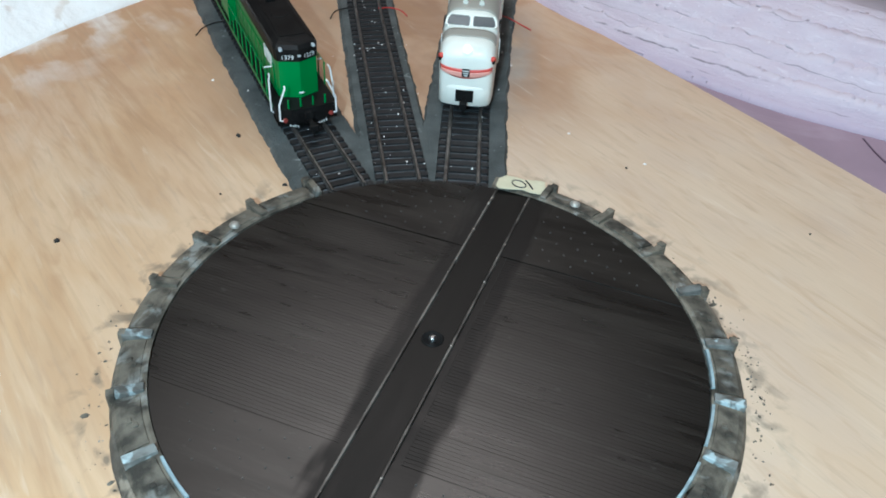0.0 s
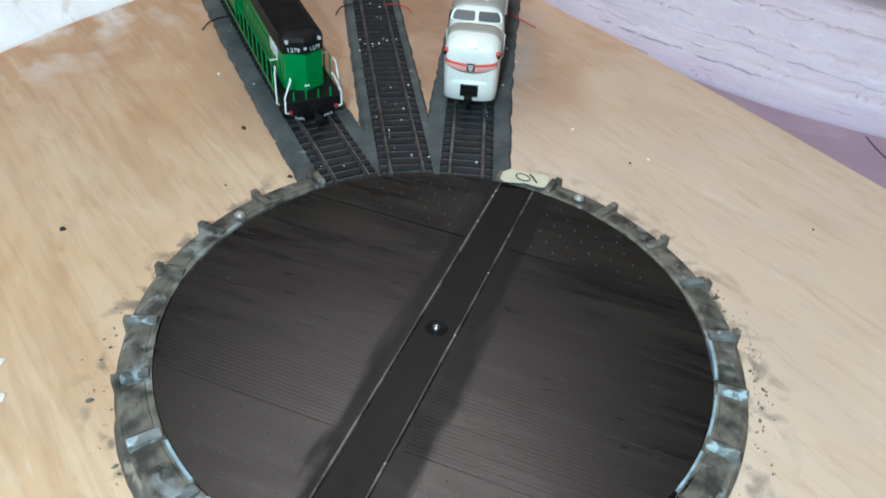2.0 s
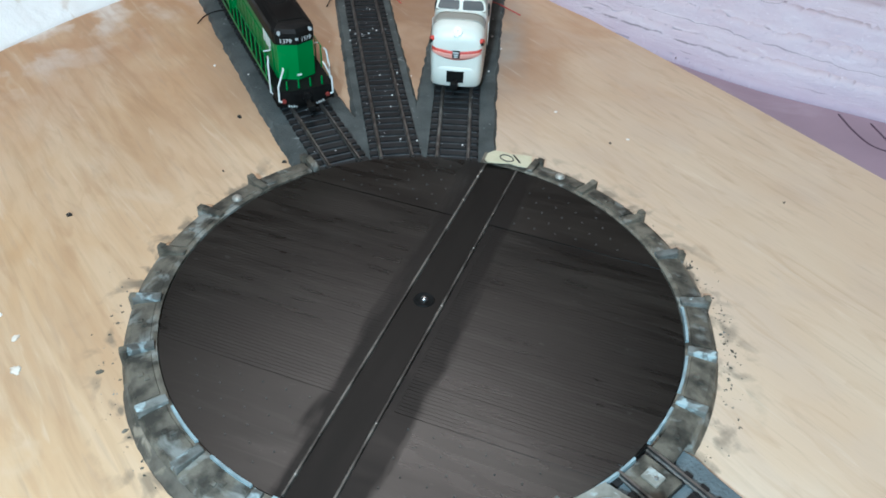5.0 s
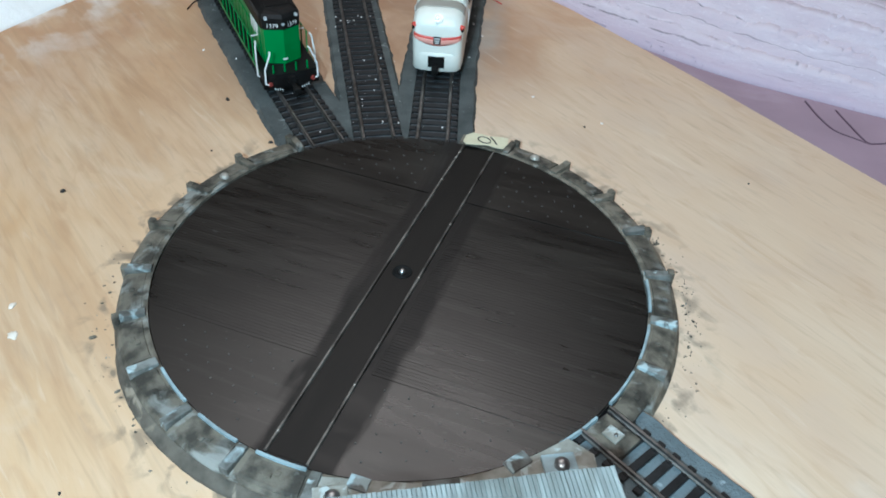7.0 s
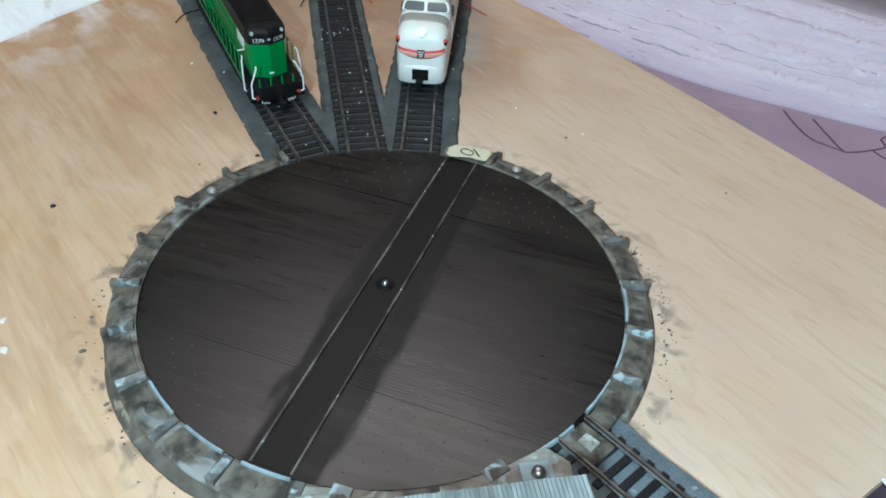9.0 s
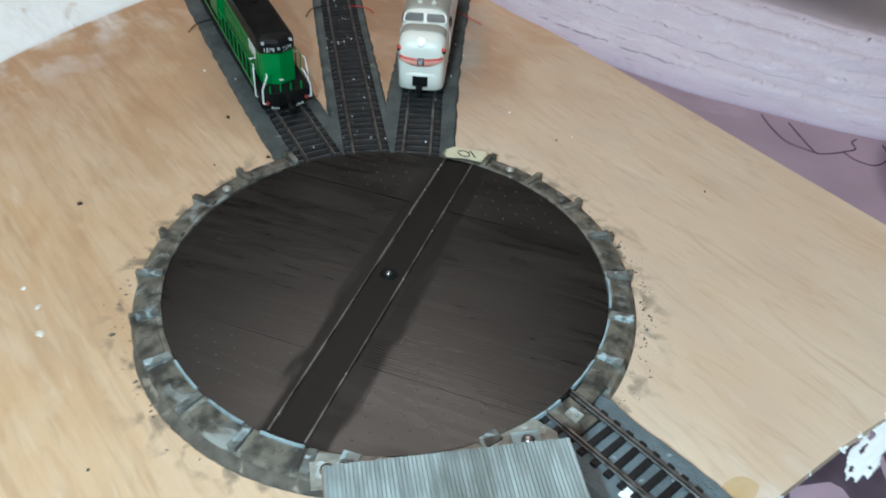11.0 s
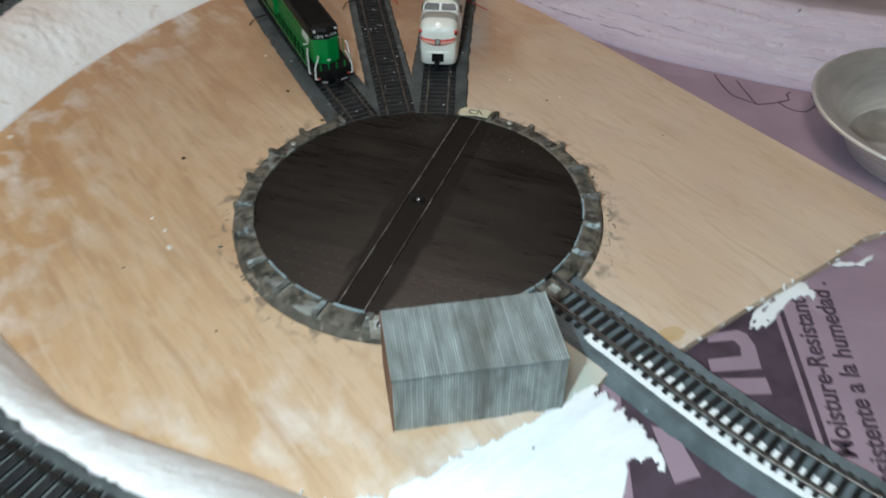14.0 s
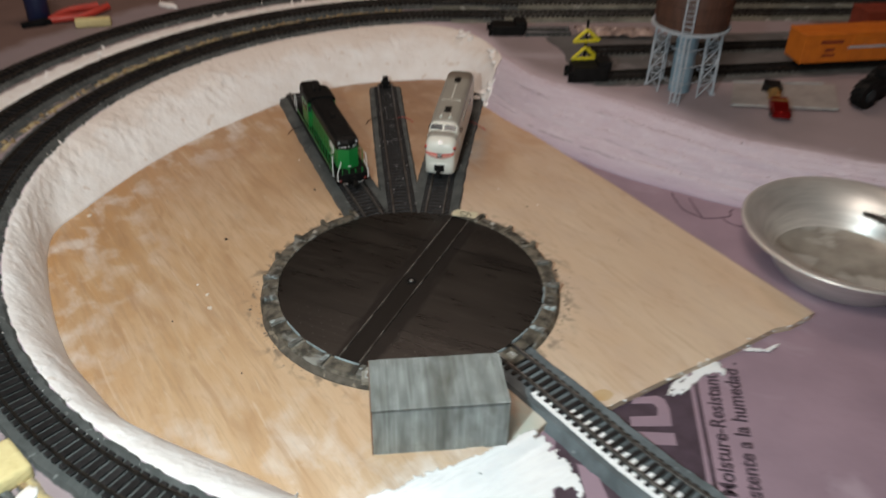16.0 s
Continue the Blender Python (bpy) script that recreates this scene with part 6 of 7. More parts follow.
splash("paint_patch_1", [(-0.150, -0.202), (-0.110, -0.2165), (-0.075, -0.226), (-0.046, -0.2245), (-0.005, -0.2085), (0.033, -0.1935), (0.058, -0.183), (0.073, -0.1765), (0.082, -0.182), (0.089, -0.197), (0.098, -0.216), (0.097, -0.232), (0.080, -0.224), (0.074, -0.238), (0.055, -0.262), (0.01, -0.285), (-0.05, -0.28), (-0.11, -0.262), (-0.15, -0.235)],
       0.0004, 0.0011, M_PAINT_W, "thick white plaster smear over the front edge of the plywood", 3, 32)
splash("paint_patch_2", [(0.183, -0.143), (0.194, -0.1335), (0.207, -0.1245), (0.221, -0.1145), (0.231, -0.1040), (0.2365, -0.1065), (0.2355, -0.113), (0.2415, -0.1195), (0.234, -0.1245), (0.220, -0.1290), (0.209, -0.1345), (0.201, -0.1425), (0.190, -0.1445)],
       0.0, 0.0007, M_PAINT_W, "white plaster smear at the plywood edge", 9, 38, 0.0055)
splash("paint_patch_3", [(0.262, -0.101), (0.275, -0.0975), (0.283, -0.101), (0.292, -0.0965), (0.296, -0.098), (0.284, -0.104), (0.272, -0.1035)],
       0.0, 0.0006, M_PAINT_W, "thin white plaster streak on the foam", 12, 20, 0.0025)


def edge_flecks():
    """Dried plaster caught along the raw edge of the sheet."""
    rnd = random.Random(14)
    bm = bmesh.new()
    run = [Vector((x, y, 0)) for x, y in PLY[20:27]]
    for p, q in zip(run, run[1:]):
        for k in range(int((q - p).length / 0.0022)):
            o = p.lerp(q, rnd.random())
            if rnd.random() < 0.45 + 0.5 * noise.noise(o * 45):
                s = rnd.uniform(0.0004, 0.0017)
                m = Matrix.Translation((o.x + rnd.gauss(0, 0.0008), o.y + rnd.gauss(0, 0.0008), rnd.uniform(-0.004, 0.0004))) @ Euler((rnd.random(), rnd.random(), rnd.random() * 6)).to_matrix().to_4x4()
                add_box(bm, -s, s, -s * 0.5, s * 0.5, -s * 0.3, s * 0.3, m, s * 0.2)
    tagged(link("edge_flecks", bm, M_PAINT_W), "dried white plaster flecks along the raw plywood edge", "plaster flecks", kind="stuff")


edge_flecks()


def tie_paint():
    """White paint left between the ties of the lead track."""
    bm = bmesh.new()
    run = 0.0
    rnd = random.Random(8)
    for a, b in zip(EXIT, EXIT[1:]):
        d = (b - a).normalized()
        s = Vector((-d.y, d.x, 0))
        seg = (b - a).length
        n = max(2, int(seg / 0.0022))
        for k in range(n):
            p = a.lerp(b, k / n)
            dist = run + seg * k / n
            if dist < 0.045 or dist > 0.20:
                continue
            ph = (dist - 0.002) % 0.0074
            if 0.0017 < ph < 0.0057:
                j = rnd.uniform(-0.0008, 0.0008)
                lo, hi = (-0.0150 + j, -0.0100) if dist < 0.075 else (-0.0150 + j, 0.0 + j)
                for q0, q1 in ((lo, -0.0098), (-0.0076, min(hi, 0.001))):
                    if q1 <= q0:
                        continue
                    o = [p + s * q0 - d * 0.0012, p + s * q1 - d * 0.0012, p + s * q1 + d * 0.0012, p + s * q0 + d * 0.0012]
                    add_prism(bm, [(v.x, v.y) for v in o], 0.0034, 0.0040 + 0.0002 * rnd.random())
        run += seg
    edge = [p for p in EXIT]
    acc, strip = 0.0, []
    for a, b in zip(edge, edge[1:]):
        if 0.045 < acc < 0.2:
            d = (b - a).normalized()
            s = Vector((-d.y, d.x, 0))
            j = 0.0006 * noise.noise(a * 200)
            strip.append([a + s * q + Vector((0, 0, z)) for q, z in ((-0.0165 + j, 0.0034), (-0.0163 + j, 0.0039), (-0.0128, 0.0041), (-0.0128, 0.0034))])
        acc += (b - a).length
    add_loft(bm, strip)
    tagged(link("tie_paint", bm, M_PAINT_W), "white paint dabbed between the ties of the lead track", "paint patch", kind="stuff")


tie_paint()


# ---- printing on the foam board ----
def printed(name, outline, z=-0.0058, mat=None, label="dark printing on the foam", h=0.0002):
    bm = bmesh.new()
    add_prism(bm, outline, z - 0.0004, z + h)
    return tagged(link(name, bm, mat or M_PRINT), label, "printing", kind="structure")


def along(o, ang, pts):
    c, s = math.cos(radians(ang)), math.sin(radians(ang))
    return [(o[0] + c * u - s * v, o[1] + s * u + c * v) for u, v in pts]


PRINT_TURN = 77.0
P0 = (0.1875, -0.222)       # on the block's long edge
printed("print_block_1", along(P0, PRINT_TURN, [(-0.09, 0.002), (0.095, 0.002), (0.095, 0.105), (-0.09, 0.105)]), label="dark printed block on the purple foam")
printed("print_line_1", along(P0, PRINT_TURN, [(-0.09, -0.0045), (0.105, -0.0045), (0.105, -0.0015), (-0.09, -0.0015)]), label="dark printed line on the purple foam")
LETTER = [
    [(0.1465, -0.1790), (0.1765, -0.1835), (0.1745, -0.1950), (0.1520, -0.1920), (0.1440, -0.1850)],
    [(0.1470, -0.1740), (0.1770, -0.1765), (0.1815, -0.1590), (0.1805, -0.1490), (0.1765, -0.1450), (0.1570, -0.1450), (0.1545, -0.1515), (0.1705, -0.1525), (0.1725, -0.1580), (0.1695, -0.1655), (0.1490, -0.1645)],
    [(0.0990, -0.2050), (0.1105, -0.2120), (0.1130, -0.2400), (0.0980, -0.2420)],
]
for k, shape in enumerate(LETTER):
    printed("print_shape_%d" % (k + 1), shape, -0.0054, M_FOAM, "pale shape left open in the printed block")
for k, (body, o, size) in enumerate((("Moisture-Resistant", (0.2108, -0.1835), 0.0160), ("resistente a la humedad .", (0.2262, -0.1900), 0.0160))):
    me = text_mesh(body, size, M_PRINT, "printing", 0.0001, 0.00035)
    ob = new("print_text_%d" % (k + 1), me)
    ob.matrix_world = pose(o[0], o[1], -0.0057, 0, 0, PRINT_TURN - 2)
    tagged(ob, "dark printed words on the purple foam", "printing", kind="structure")


def scribble():
    pts = [[(0.291, 0.154), (0.290, 0.136), (0.292, 0.118), (0.300, 0.108), (0.307, 0.1005)], [(0.307, 0.1005), (0.3055, 0.106), (0.3055, 0.125), (0.306, 0.141)],
           [(0.307, 0.1005), (0.317, 0.100), (0.326, 0.101), (0.336, 0.103), (0.338, 0.108), (0.339, 0.112), (0.344, 0.115)],
           [(0.326, 0.100), (0.329, 0.091), (0.336, 0.084), (0.344, 0.084), (0.353, 0.090), (0.357, 0.097), (0.359, 0.106)], [(0.352, 0.088), (0.359, 0.085)], [(0.362, 0.114), (0.369, 0.112)]]
    for k, p in enumerate(pts):
        bm = bmesh.new()
        add_tube(bm, spline([(x, y, -0.0064) for x, y in p], 4), 0.0009, 6)
        tagged(link("pen_mark_%d" % (k + 1), bm, M_PEN), "dark marker line on the purple foam", "pen mark", kind="structure")


scribble()


# ---- bowl ----
def bowl():
    th = empty("metal_bowl", pose(0.404, 0.005, -0.006), "dull spun aluminium bowl with stained inside, on the foam", "bowl")
    bm = bmesh.new()
    add_lathe(bm, [(0.0, 0.0), (0.056, 0.0), (0.060, 0.001), (0.064, 0.005), (0.071, 0.020), (0.080, 0.033), (0.090, 0.040), (0.0965, 0.0425), (0.0985, 0.0418), (0.0990, 0.0428), (0.0975, 0.0440),
                   (0.0955, 0.0440), (0.089, 0.0415), (0.0785, 0.0345), (0.0695, 0.0210), (0.0625, 0.0065)], 96)
    part("shell", bm, M_ALU, th, "dull aluminium wall with rolled rim", True)
    bm = bmesh.new()
    add_lathe(bm, [(0.0627, 0.0068), (0.058, 0.0030), (0.030, 0.0022), (0.0, 0.0020)], 72)
    part("bottom", bm, M_ALU_IN, th, "stained wet bottom", True)
    return th


bowl()


def tweezers():
    th = empty("metal_clip", pose(0.440, 0.027, 0.032, 8, 14, -28), "small grey metal clip hanging in the bowl", "clip")
    part("jaw", box(-0.014, 0.020, -0.0032, 0.0032, 0.0, 0.0012, 0.0004), M_STEEL, th)
    part("jaw", box(-0.014, 0.020, -0.0030, 0.0030, 0.0022, 0.0032, 0.0004, pose(0, 0, 0, 0, -5, 0)), M_STEEL, th)
    bm = bmesh.new()
    add_rod(bm, (0.002, -0.006, 0.0015), (0.006, 0.010, 0.0015), 0.0006, n=8)
    part("pin", bm, M_BLACK, th)


tweezers()


# ---- upper level ----
def straight(x0, y0, x1, y1, n=24):
    return [Vector((x0 + (x1 - x0) * i / n, y0 + (y1 - y0) * i / n, 0)) for i in range(n + 1)]


track("yard_track", straight(0.245, 0.340, 0.95, 0.386), TOP, "dark yard track with black ties carrying the orange box car", tie=FAR_TIE, rail_mat=M_RAIL_DK, bed=0.022, top=0.019, bed_h=0.002)
track("yard_track", straight(0.26, 0.425, 0.95, 0.445), TOP, "dark empty yard track behind the box car", tie=FAR_TIE, rail_mat=M_RAIL_DK, bed=0.022, top=0.019, bed_h=0.002)
track("yard_track", straight(0.195, 0.503, 0.256, 0.4985), TOP, "short stub of yard track with bright rails on foam", tie=FAR_TIE, rail_mat=M_STEEL, bed=0.014, top=0.0125, bed_h=0.002)
track("yard_track", straight(0.10, 0.574, 1.0, 0.545), TOP, "dark main line track behind the yard", tie=FAR_TIE, rail_mat=M_RAIL, bed=0.027, top=0.022, bed_h=0.003, bed_mat=M_FARBED)
track("yard_track", straight(0.08, 0.632, 1.0, 0.60), TOP, "dark main line track behind the yard", tie=FAR_TIE, rail_mat=M_RAIL, bed=0.027, top=0.022, bed_h=0.003, bed_mat=M_FARBED)


def tower():
    th = empty("water_tower", pose(0.342, 0.304, TOP), "model water tower with brown tank on blue-grey lattice legs", "water tower")
    H, a, b = 0.078, 0.0385, 0.0365
    feet = [Vector((a * math.cos(radians(t)), a * math.sin(radians(t)), 0)) for t in (153, 243, 333, 63)]
    heads = [Vector((b * math.cos(radians(t)), b * math.sin(radians(t)), H)) for t in (153, 243, 333, 63)]
    for p, q in zip(feet, heads):
        bm = bmesh.new()
        add_rod(bm, p, q, 0.0014, n=8)
        add_box(bm, p.x - 0.003, p.x + 0.003, p.y - 0.003, p.y + 0.003, 0, 0.0015)
        part("leg", bm, M_TOWER, th, "pale blue-grey tower leg")
    for i in range(4):
        p0, p1, q0, q1 = feet[i], feet[(i + 1) % 4], heads[i], heads[(i + 1) % 4]
        bm = bmesh.new()
        n = 4
        for c in ((0.42,) if i % 2 == 0 else (0.58,)):
            add_rod(bm, p0.lerp(p1, c), q0.lerp(q1, c), 0.0008, n=6)
        cols = [0.0, 0.42, 0.58, 1.0]
        for k in range(n):
            lo = [p0.lerp(p1, c).lerp(q0.lerp(q1, c), k / n) for c in cols]
            hi = [p0.lerp(p1, c).lerp(q0.lerp(q1, c), (k + 1) / n) for c in cols]
            for m in ((0,) if i % 2 == 0 else (2,)):
                add_rod(bm, lo[m], hi[m + 1], 0.0006, n=5)
                add_rod(bm, lo[m + 1], hi[m], 0.0006, n=5)
            if k:
                add_rod(bm, lo[0], lo[3], 0.0006, n=5)
        part("lattice_brace", bm, M_TOWER, th, "crossed pale blue-grey lattice")
    bm = bmesh.new()
    add_rod(bm, (0, 0, 0), (0, 0, H), 0.0125, n=24)
    part("riser_pipe", bm, M_RISER, th, "light blue riser pipe")
    bm = bmesh.new()
    add_lathe(bm, [(0.0, H), (0.0425, H), (0.044, H + 0.001), (0.044, H + 0.003), (0.041, H + 0.0035)], 48)
    part("platform", bm, M_TOWER, th, "blue-grey round platform")
    bm = bmesh.new()
    add_lathe(bm, [(0.0405, H + 0.003), (0.0450, H + 0.075), (0.043, H + 0.078), (0.0, H + 0.092)], 48)
    tank = part("tank", bm, M_BROWN, th, "dark brown round tank", True)
    for k in range(4):
        bm = bmesh.new()
        z = H + 0.012 + 0.018 * k
        r = 0.0405 + 0.0045 * (0.009 + 0.018 * k) / 0.072
        add_lathe(bm, [(r, z), (r + 0.0012, z + 0.0002), (r + 0.0012, z + 0.0012), (r, z + 0.0014)], 48)
        part("hoop", bm, M_BROWN, tank, "brown tank hoop", True)
    bm = bmesh.new()
    foot, head, side = Vector((-0.0215, -0.043, 0)), Vector((-0.0205, -0.0425, H + 0.075)), Vector((0.0046, -0.0022, 0))
    for k in (-1, 1):
        add_rod(bm, foot + side * k, head + side * k, 0.0008, n=6)
    for k in range(26):
        p = foot.lerp(head, (k + 0.5) / 26)
        add_rod(bm, p - side, p + side, 0.0005, n=5)
    part("ladder", bm, M_TOWER, th, "pale grey ladder")


tower()


def boxcar(x, y, turn, mat, label, length=0.165):
    th = empty("box_car", pose(x, y, TOP, 0, 0, turn), label, "box car", "freight cars")
    z0 = 0.0135
    part("body", box(0, length, -0.0185, 0.0185, z0, z0 + 0.0345, 0.0008), mat, th)
    part("roof", box(-0.001, length + 0.001, -0.0190, 0.0190, z0 + 0.0340, z0 + 0.0362, 0.0008), mat, th)
    part("roof_walk", box(0, length, -0.003, 0.003, z0 + 0.0362, z0 + 0.0368), mat, th)
    part("underframe", box(0.006, length - 0.006, -0.011, 0.011, z0 - 0.004, z0), M_BLACK, th, "black underframe")
    for k in range(11):
        xx = 0.008 + (length - 0.016) * k / 10
        for sd in (-1, 1):
            part("side_rib", box(xx - 0.0006, xx + 0.0006, min(sd * 0.0183, sd * 0.0190), max(sd * 0.0183, sd * 0.0190), z0 + 0.001, z0 + 0.0335), mat, th)
    part("door", box(0.064, 0.094, -0.0197, -0.0184, z0 + 0.002, z0 + 0.033, 0.0003), mat, th)
    part("door_rail", box(0.060, 0.128, -0.0202, -0.0190, z0 + 0.018, z0 + 0.0205), M_TOWER, th, "grey door rail")
    for xx, w, zz, h in ((0.022, 0.030, 0.0265, 0.0040), (0.030, 0.012, 0.0165, 0.0034), (0.027, 0.017, 0.0095, 0.0028)):
        part("lettering_bar", box(xx, xx + w, -0.0194, -0.0185, z0 + zz - h / 2, z0 + zz + h / 2), M_REDCAR, th, "dark lettering bar")
    for xx in (0.024, length - 0.024):
        bm = bmesh.new()
        add_box(bm, xx - 0.016, xx + 0.016, -0.011, 0.011, 0.0085, 0.0125, None, 0.0005)
        tr = part("truck", bm, M_BLACK, th, "black truck")
        for dx in (-0.010, 0.010):
            for sd in (-1, 1):
                bm = bmesh.new()
                add_rod(bm, (xx + dx, sd * 0.0072, 0.0110), (xx + dx, sd * 0.0100, 0.0110), 0.0048, n=16)
                part("wheel", bm, M_RAIL_DK, tr, "dark wheel")
    return th


boxcar(0.505, 0.358, 3.7, M_ORANGE, "bright orange model box car on the yard track")
boxcar(0.63, 0.437, 1.7, M_REDCAR, "dull red model box car behind the orange one")


def grey_wash():
    """Dark grey paint brushed on the foam under the yard tracks."""
    loop = spline([(x, y, 0) for x, y in ((0.222, 0.350), (0.228, 0.385), (0.231, 0.43), (0.235, 0.486), (0.42, 0.482), (0.95, 0.478), (0.95, 0.352), (0.60, 0.336), (0.40, 0.322), (0.30, 0.318), (0.245, 0.320))], 14)
    bm = bmesh.new()
    add_prism(bm, [(p.x + 0.004 * noise.noise(p * 45), p.y + 0.004 * noise.noise(p * 45 + Vector((0, 0, 6)))) for p in loop], TOP - 0.002, TOP + 0.0013)
    tagged(link("grey_wash", bm, M_GREYWASH), "dark grey paint wash on the foam under the yard tracks", "paint patch", kind="structure")


grey_wash()


def yard_bumper(x, y, turn, label, tall=0.026):
    th = empty("track_bumper", pose(x, y, TOP, 0, 0, turn), label, "bumper")
    part("block", box(-0.020, 0.022, -0.014, 0.014, 0.0, tall * 0.72, 0.0015), M_BLACK, th)
    part("beam", box(0.010, 0.026, -0.012, 0.012, tall * 0.5, tall, 0.0015), M_BLACK, th)
    for s in (-1, 1):
        part("side_frame", box(-0.026, 0.0, s * 0.0115 - 0.001, s * 0.0115 + 0.001, 0.0, tall * 0.5, 0.0005), M_BLACK, th)
    return th


yard_bumper(0.240, 0.342, -2, "chunky black bumper at the end of the yard track")
yard_bumper(0.170, 0.506, -2, "small black bumper at the end of the rear track", 0.018)


def yellow_sign(x, y, turn, label):
    th = empty("yellow_marker", pose(x, y, TOP, 0, 0, turn), label, "marker", "yellow markers")
    for k, z in enumerate((0.018, 0.040)):
        bm = bmesh.new()
        w, h, t = 0.016, 0.014, 0.003
        for a, b in (((-w, 0), (w, 0)), ((w, 0), (0, h)), ((0, h), (-w, 0))):
            add_rod(bm, (a[0], 0, z + a[1]), (b[0], 0, z + b[1]), 0.0022, n=8)
        part("triangle", bm, M_YELLOW, th, "bright yellow triangle")
    bm = bmesh.new()
    add_rod(bm, (0, 0.001, 0.0), (0, 0.001, 0.066), 0.0016, n=8)
    part("post", bm, M_BLACK, th, "thin black post")


yellow_sign(0.240, 0.362, 4, "pair of yellow triangles on a black post")


def toy_car(x, y, turn):
    th = empty("toy_car", pose(x, y, TOP + 0.003, 0, 0, turn) @ Matrix.Diagonal((1.12, 0.88, 0.66, 1)), "shiny toy car in red and amber on a grey card", "toy car")
    bm = bmesh.new()
    add_loft(bm, [[(xx, w * c, zz) for c, zz in ((-1, 0.003), (-1, h * 0.6), (-0.8, h), (0.8, h), (1, h * 0.6), (1, 0.003))]
                  for xx, w, h in ((0.0, 0.0095, 0.009), (0.003, 0.0112, 0.013), (0.015, 0.0120, 0.0155), (0.022, 0.0120, 0.0180), (0.033, 0.0115, 0.0180), (0.035, 0.0105, 0.015))])
    part("body", bm, M_CANDY, th, "shiny candy red body")
    # The golden highlight on the red body, built as a thin strip.
    part("highlight_strip", box(0.022, 0.0265, -0.0100, 0.0100, 0.0172, 0.0186, 0.0005), M_GOLD, th, "amber strip in place of a golden highlight")
    bm = bmesh.new()
    add_loft(bm, [[(xx, w * math.cos(k * 0.5236) , 0.004 + h * abs(math.sin(k * 0.5236))) for k in range(7)] for xx, w, h in ((0.034, 0.010, 0.009), (0.042, 0.0075, 0.013), (0.050, 0.0095, 0.0115), (0.057, 0.008, 0.014), (0.063, 0.009, 0.010))])
    part("windscreen", bm, M_GOLD, th, "clear amber middle")
    part("tail", box(0.062, 0.082, -0.0105, 0.0105, 0.003, 0.0155, 0.002), M_BLACK, th, "black rear")
    for dx in (0.010, 0.072):
        for s in (-1, 1):
            bm = bmesh.new()
            add_rod(bm, (dx, s * 0.009, 0.004), (dx, s * 0.0128, 0.004), 0.004, n=14)
            part("wheel", bm, M_BLACK, th, "black wheel")


toy_car(0.425, 0.208, 73)


def flat_card(name, outl, label):
    bm = bmesh.new()
    add_prism(bm, outl, TOP + 0.0008, TOP + 0.0030)
    return tagged(link(name, bm, M_CARD), label, "card")


flat_card("grey_card", [(0.385, 0.252), (0.505, 0.232), (0.535, 0.300), (0.415, 0.316)], "thin grey card sheet on the upper foam")
for k, (x0, y0, x1, y1) in enumerate(((0.385, 0.2485, 0.502, 0.2285), (0.412, 0.313, 0.520, 0.300))):
    bm = bmesh.new()
    add_rod(bm, (x0, y0, TOP + 0.004), (x1, y1, TOP + 0.004), 0.0016, n=8)
    tagged(link("pale_strip", bm, M_STRIP), "thin pale strip along the grey card edge", "strip", "pale strips")


def dark_wheelset(x, y):
    th = empty("black_wheel_toy", pose(x, y, TOP, 0, 0, 24), "lumpy black wheeled toy with knobbly tyres beside the yard", "toy")
    lug = mesh_of(box(-0.0022, 0.0022, -0.0034, 0.0034, 0.0135, 0.0165), "lug", M_BLACK)
    for dx, dy, r in ((0, 0, 0.0165), (0.036, 0.010, 0.018), (0.072, -0.002, 0.0165)):
        bm = bmesh.new()
        add_rod(bm, (dx, dy - 0.007, r), (dx, dy + 0.007, r), r * 0.9, n=24)
        wheel = part("wheel", bm, M_BLACK, th, "fat black tyre with blocky lugs")
        for k in range(12):
            for s in (-1, 1):
                piece("lug", lug, wheel, Matrix.Translation((dx, dy + s * 0.0042, r)) @ Matrix.Rotation((k + 0.25 * s) * math.pi / 6, 4, "Y") @ pose(0, 0, r - 0.0165))
        bm = bmesh.new()
        add_rod(bm, (dx, dy - 0.0085, r), (dx, dy + 0.0085, r), r * 0.42, n=16)
        part("hub", bm, M_GLASS, wheel, "dark hub")
    part("chassis", box(-0.004, 0.078, -0.005, 0.010, 0.020, 0.030, 0.004), M_BLACK, th, "black chassis")
    part("cab", box(0.022, 0.052, -0.006, 0.011, 0.029, 0.041, 0.005), M_BLACK, th, "rounded black cab")


dark_wheelset(0.536, 0.240)


def debris():
    """Tan and white scraps along the shoulder between the two inner curves."""
    rnd = random.Random(21)
    for nm, mat, r, n, lab, hi in (("tan_scraps", M_TAN, 0.4815, 190, "tan ballast scraps between the curved tracks", 0.0035), ("plaster_scraps", M_PLASTER, 0.5485, 150, "small white plaster scraps between the curved tracks", 0.002), ("plaster_spill", M_PLASTER, 0.4345, 280, "white plaster specks along the inner roadbed edge", 0.0016)):
        bm = bmesh.new()
        for k in range(n):
            a = rnd.uniform(95, 228)
            rr = r + rnd.gauss(0, 0.0022 if nm != "plaster_scraps" else 0.010)
            x, y = on_loop(a, rr)
            s = rnd.uniform(0.0008, 0.0032) if nm != "plaster_spill" else 0.0003 + 0.0008 * rnd.random() ** 2
            m = Matrix.Translation((x, y, TOP + 0.001)) @ Euler((rnd.random() * 3, rnd.random() * 3, rnd.random() * 3)).to_matrix().to_4x4()
            add_box(bm, -s, s, -s * 0.7, s * 0.7, -s * 0.4, s * 0.4 + (hi * 0.2 if nm != "plaster_spill" else 0), m)
        tagged(link(nm, bm, mat), lab, "scraps", kind="stuff")


debris()


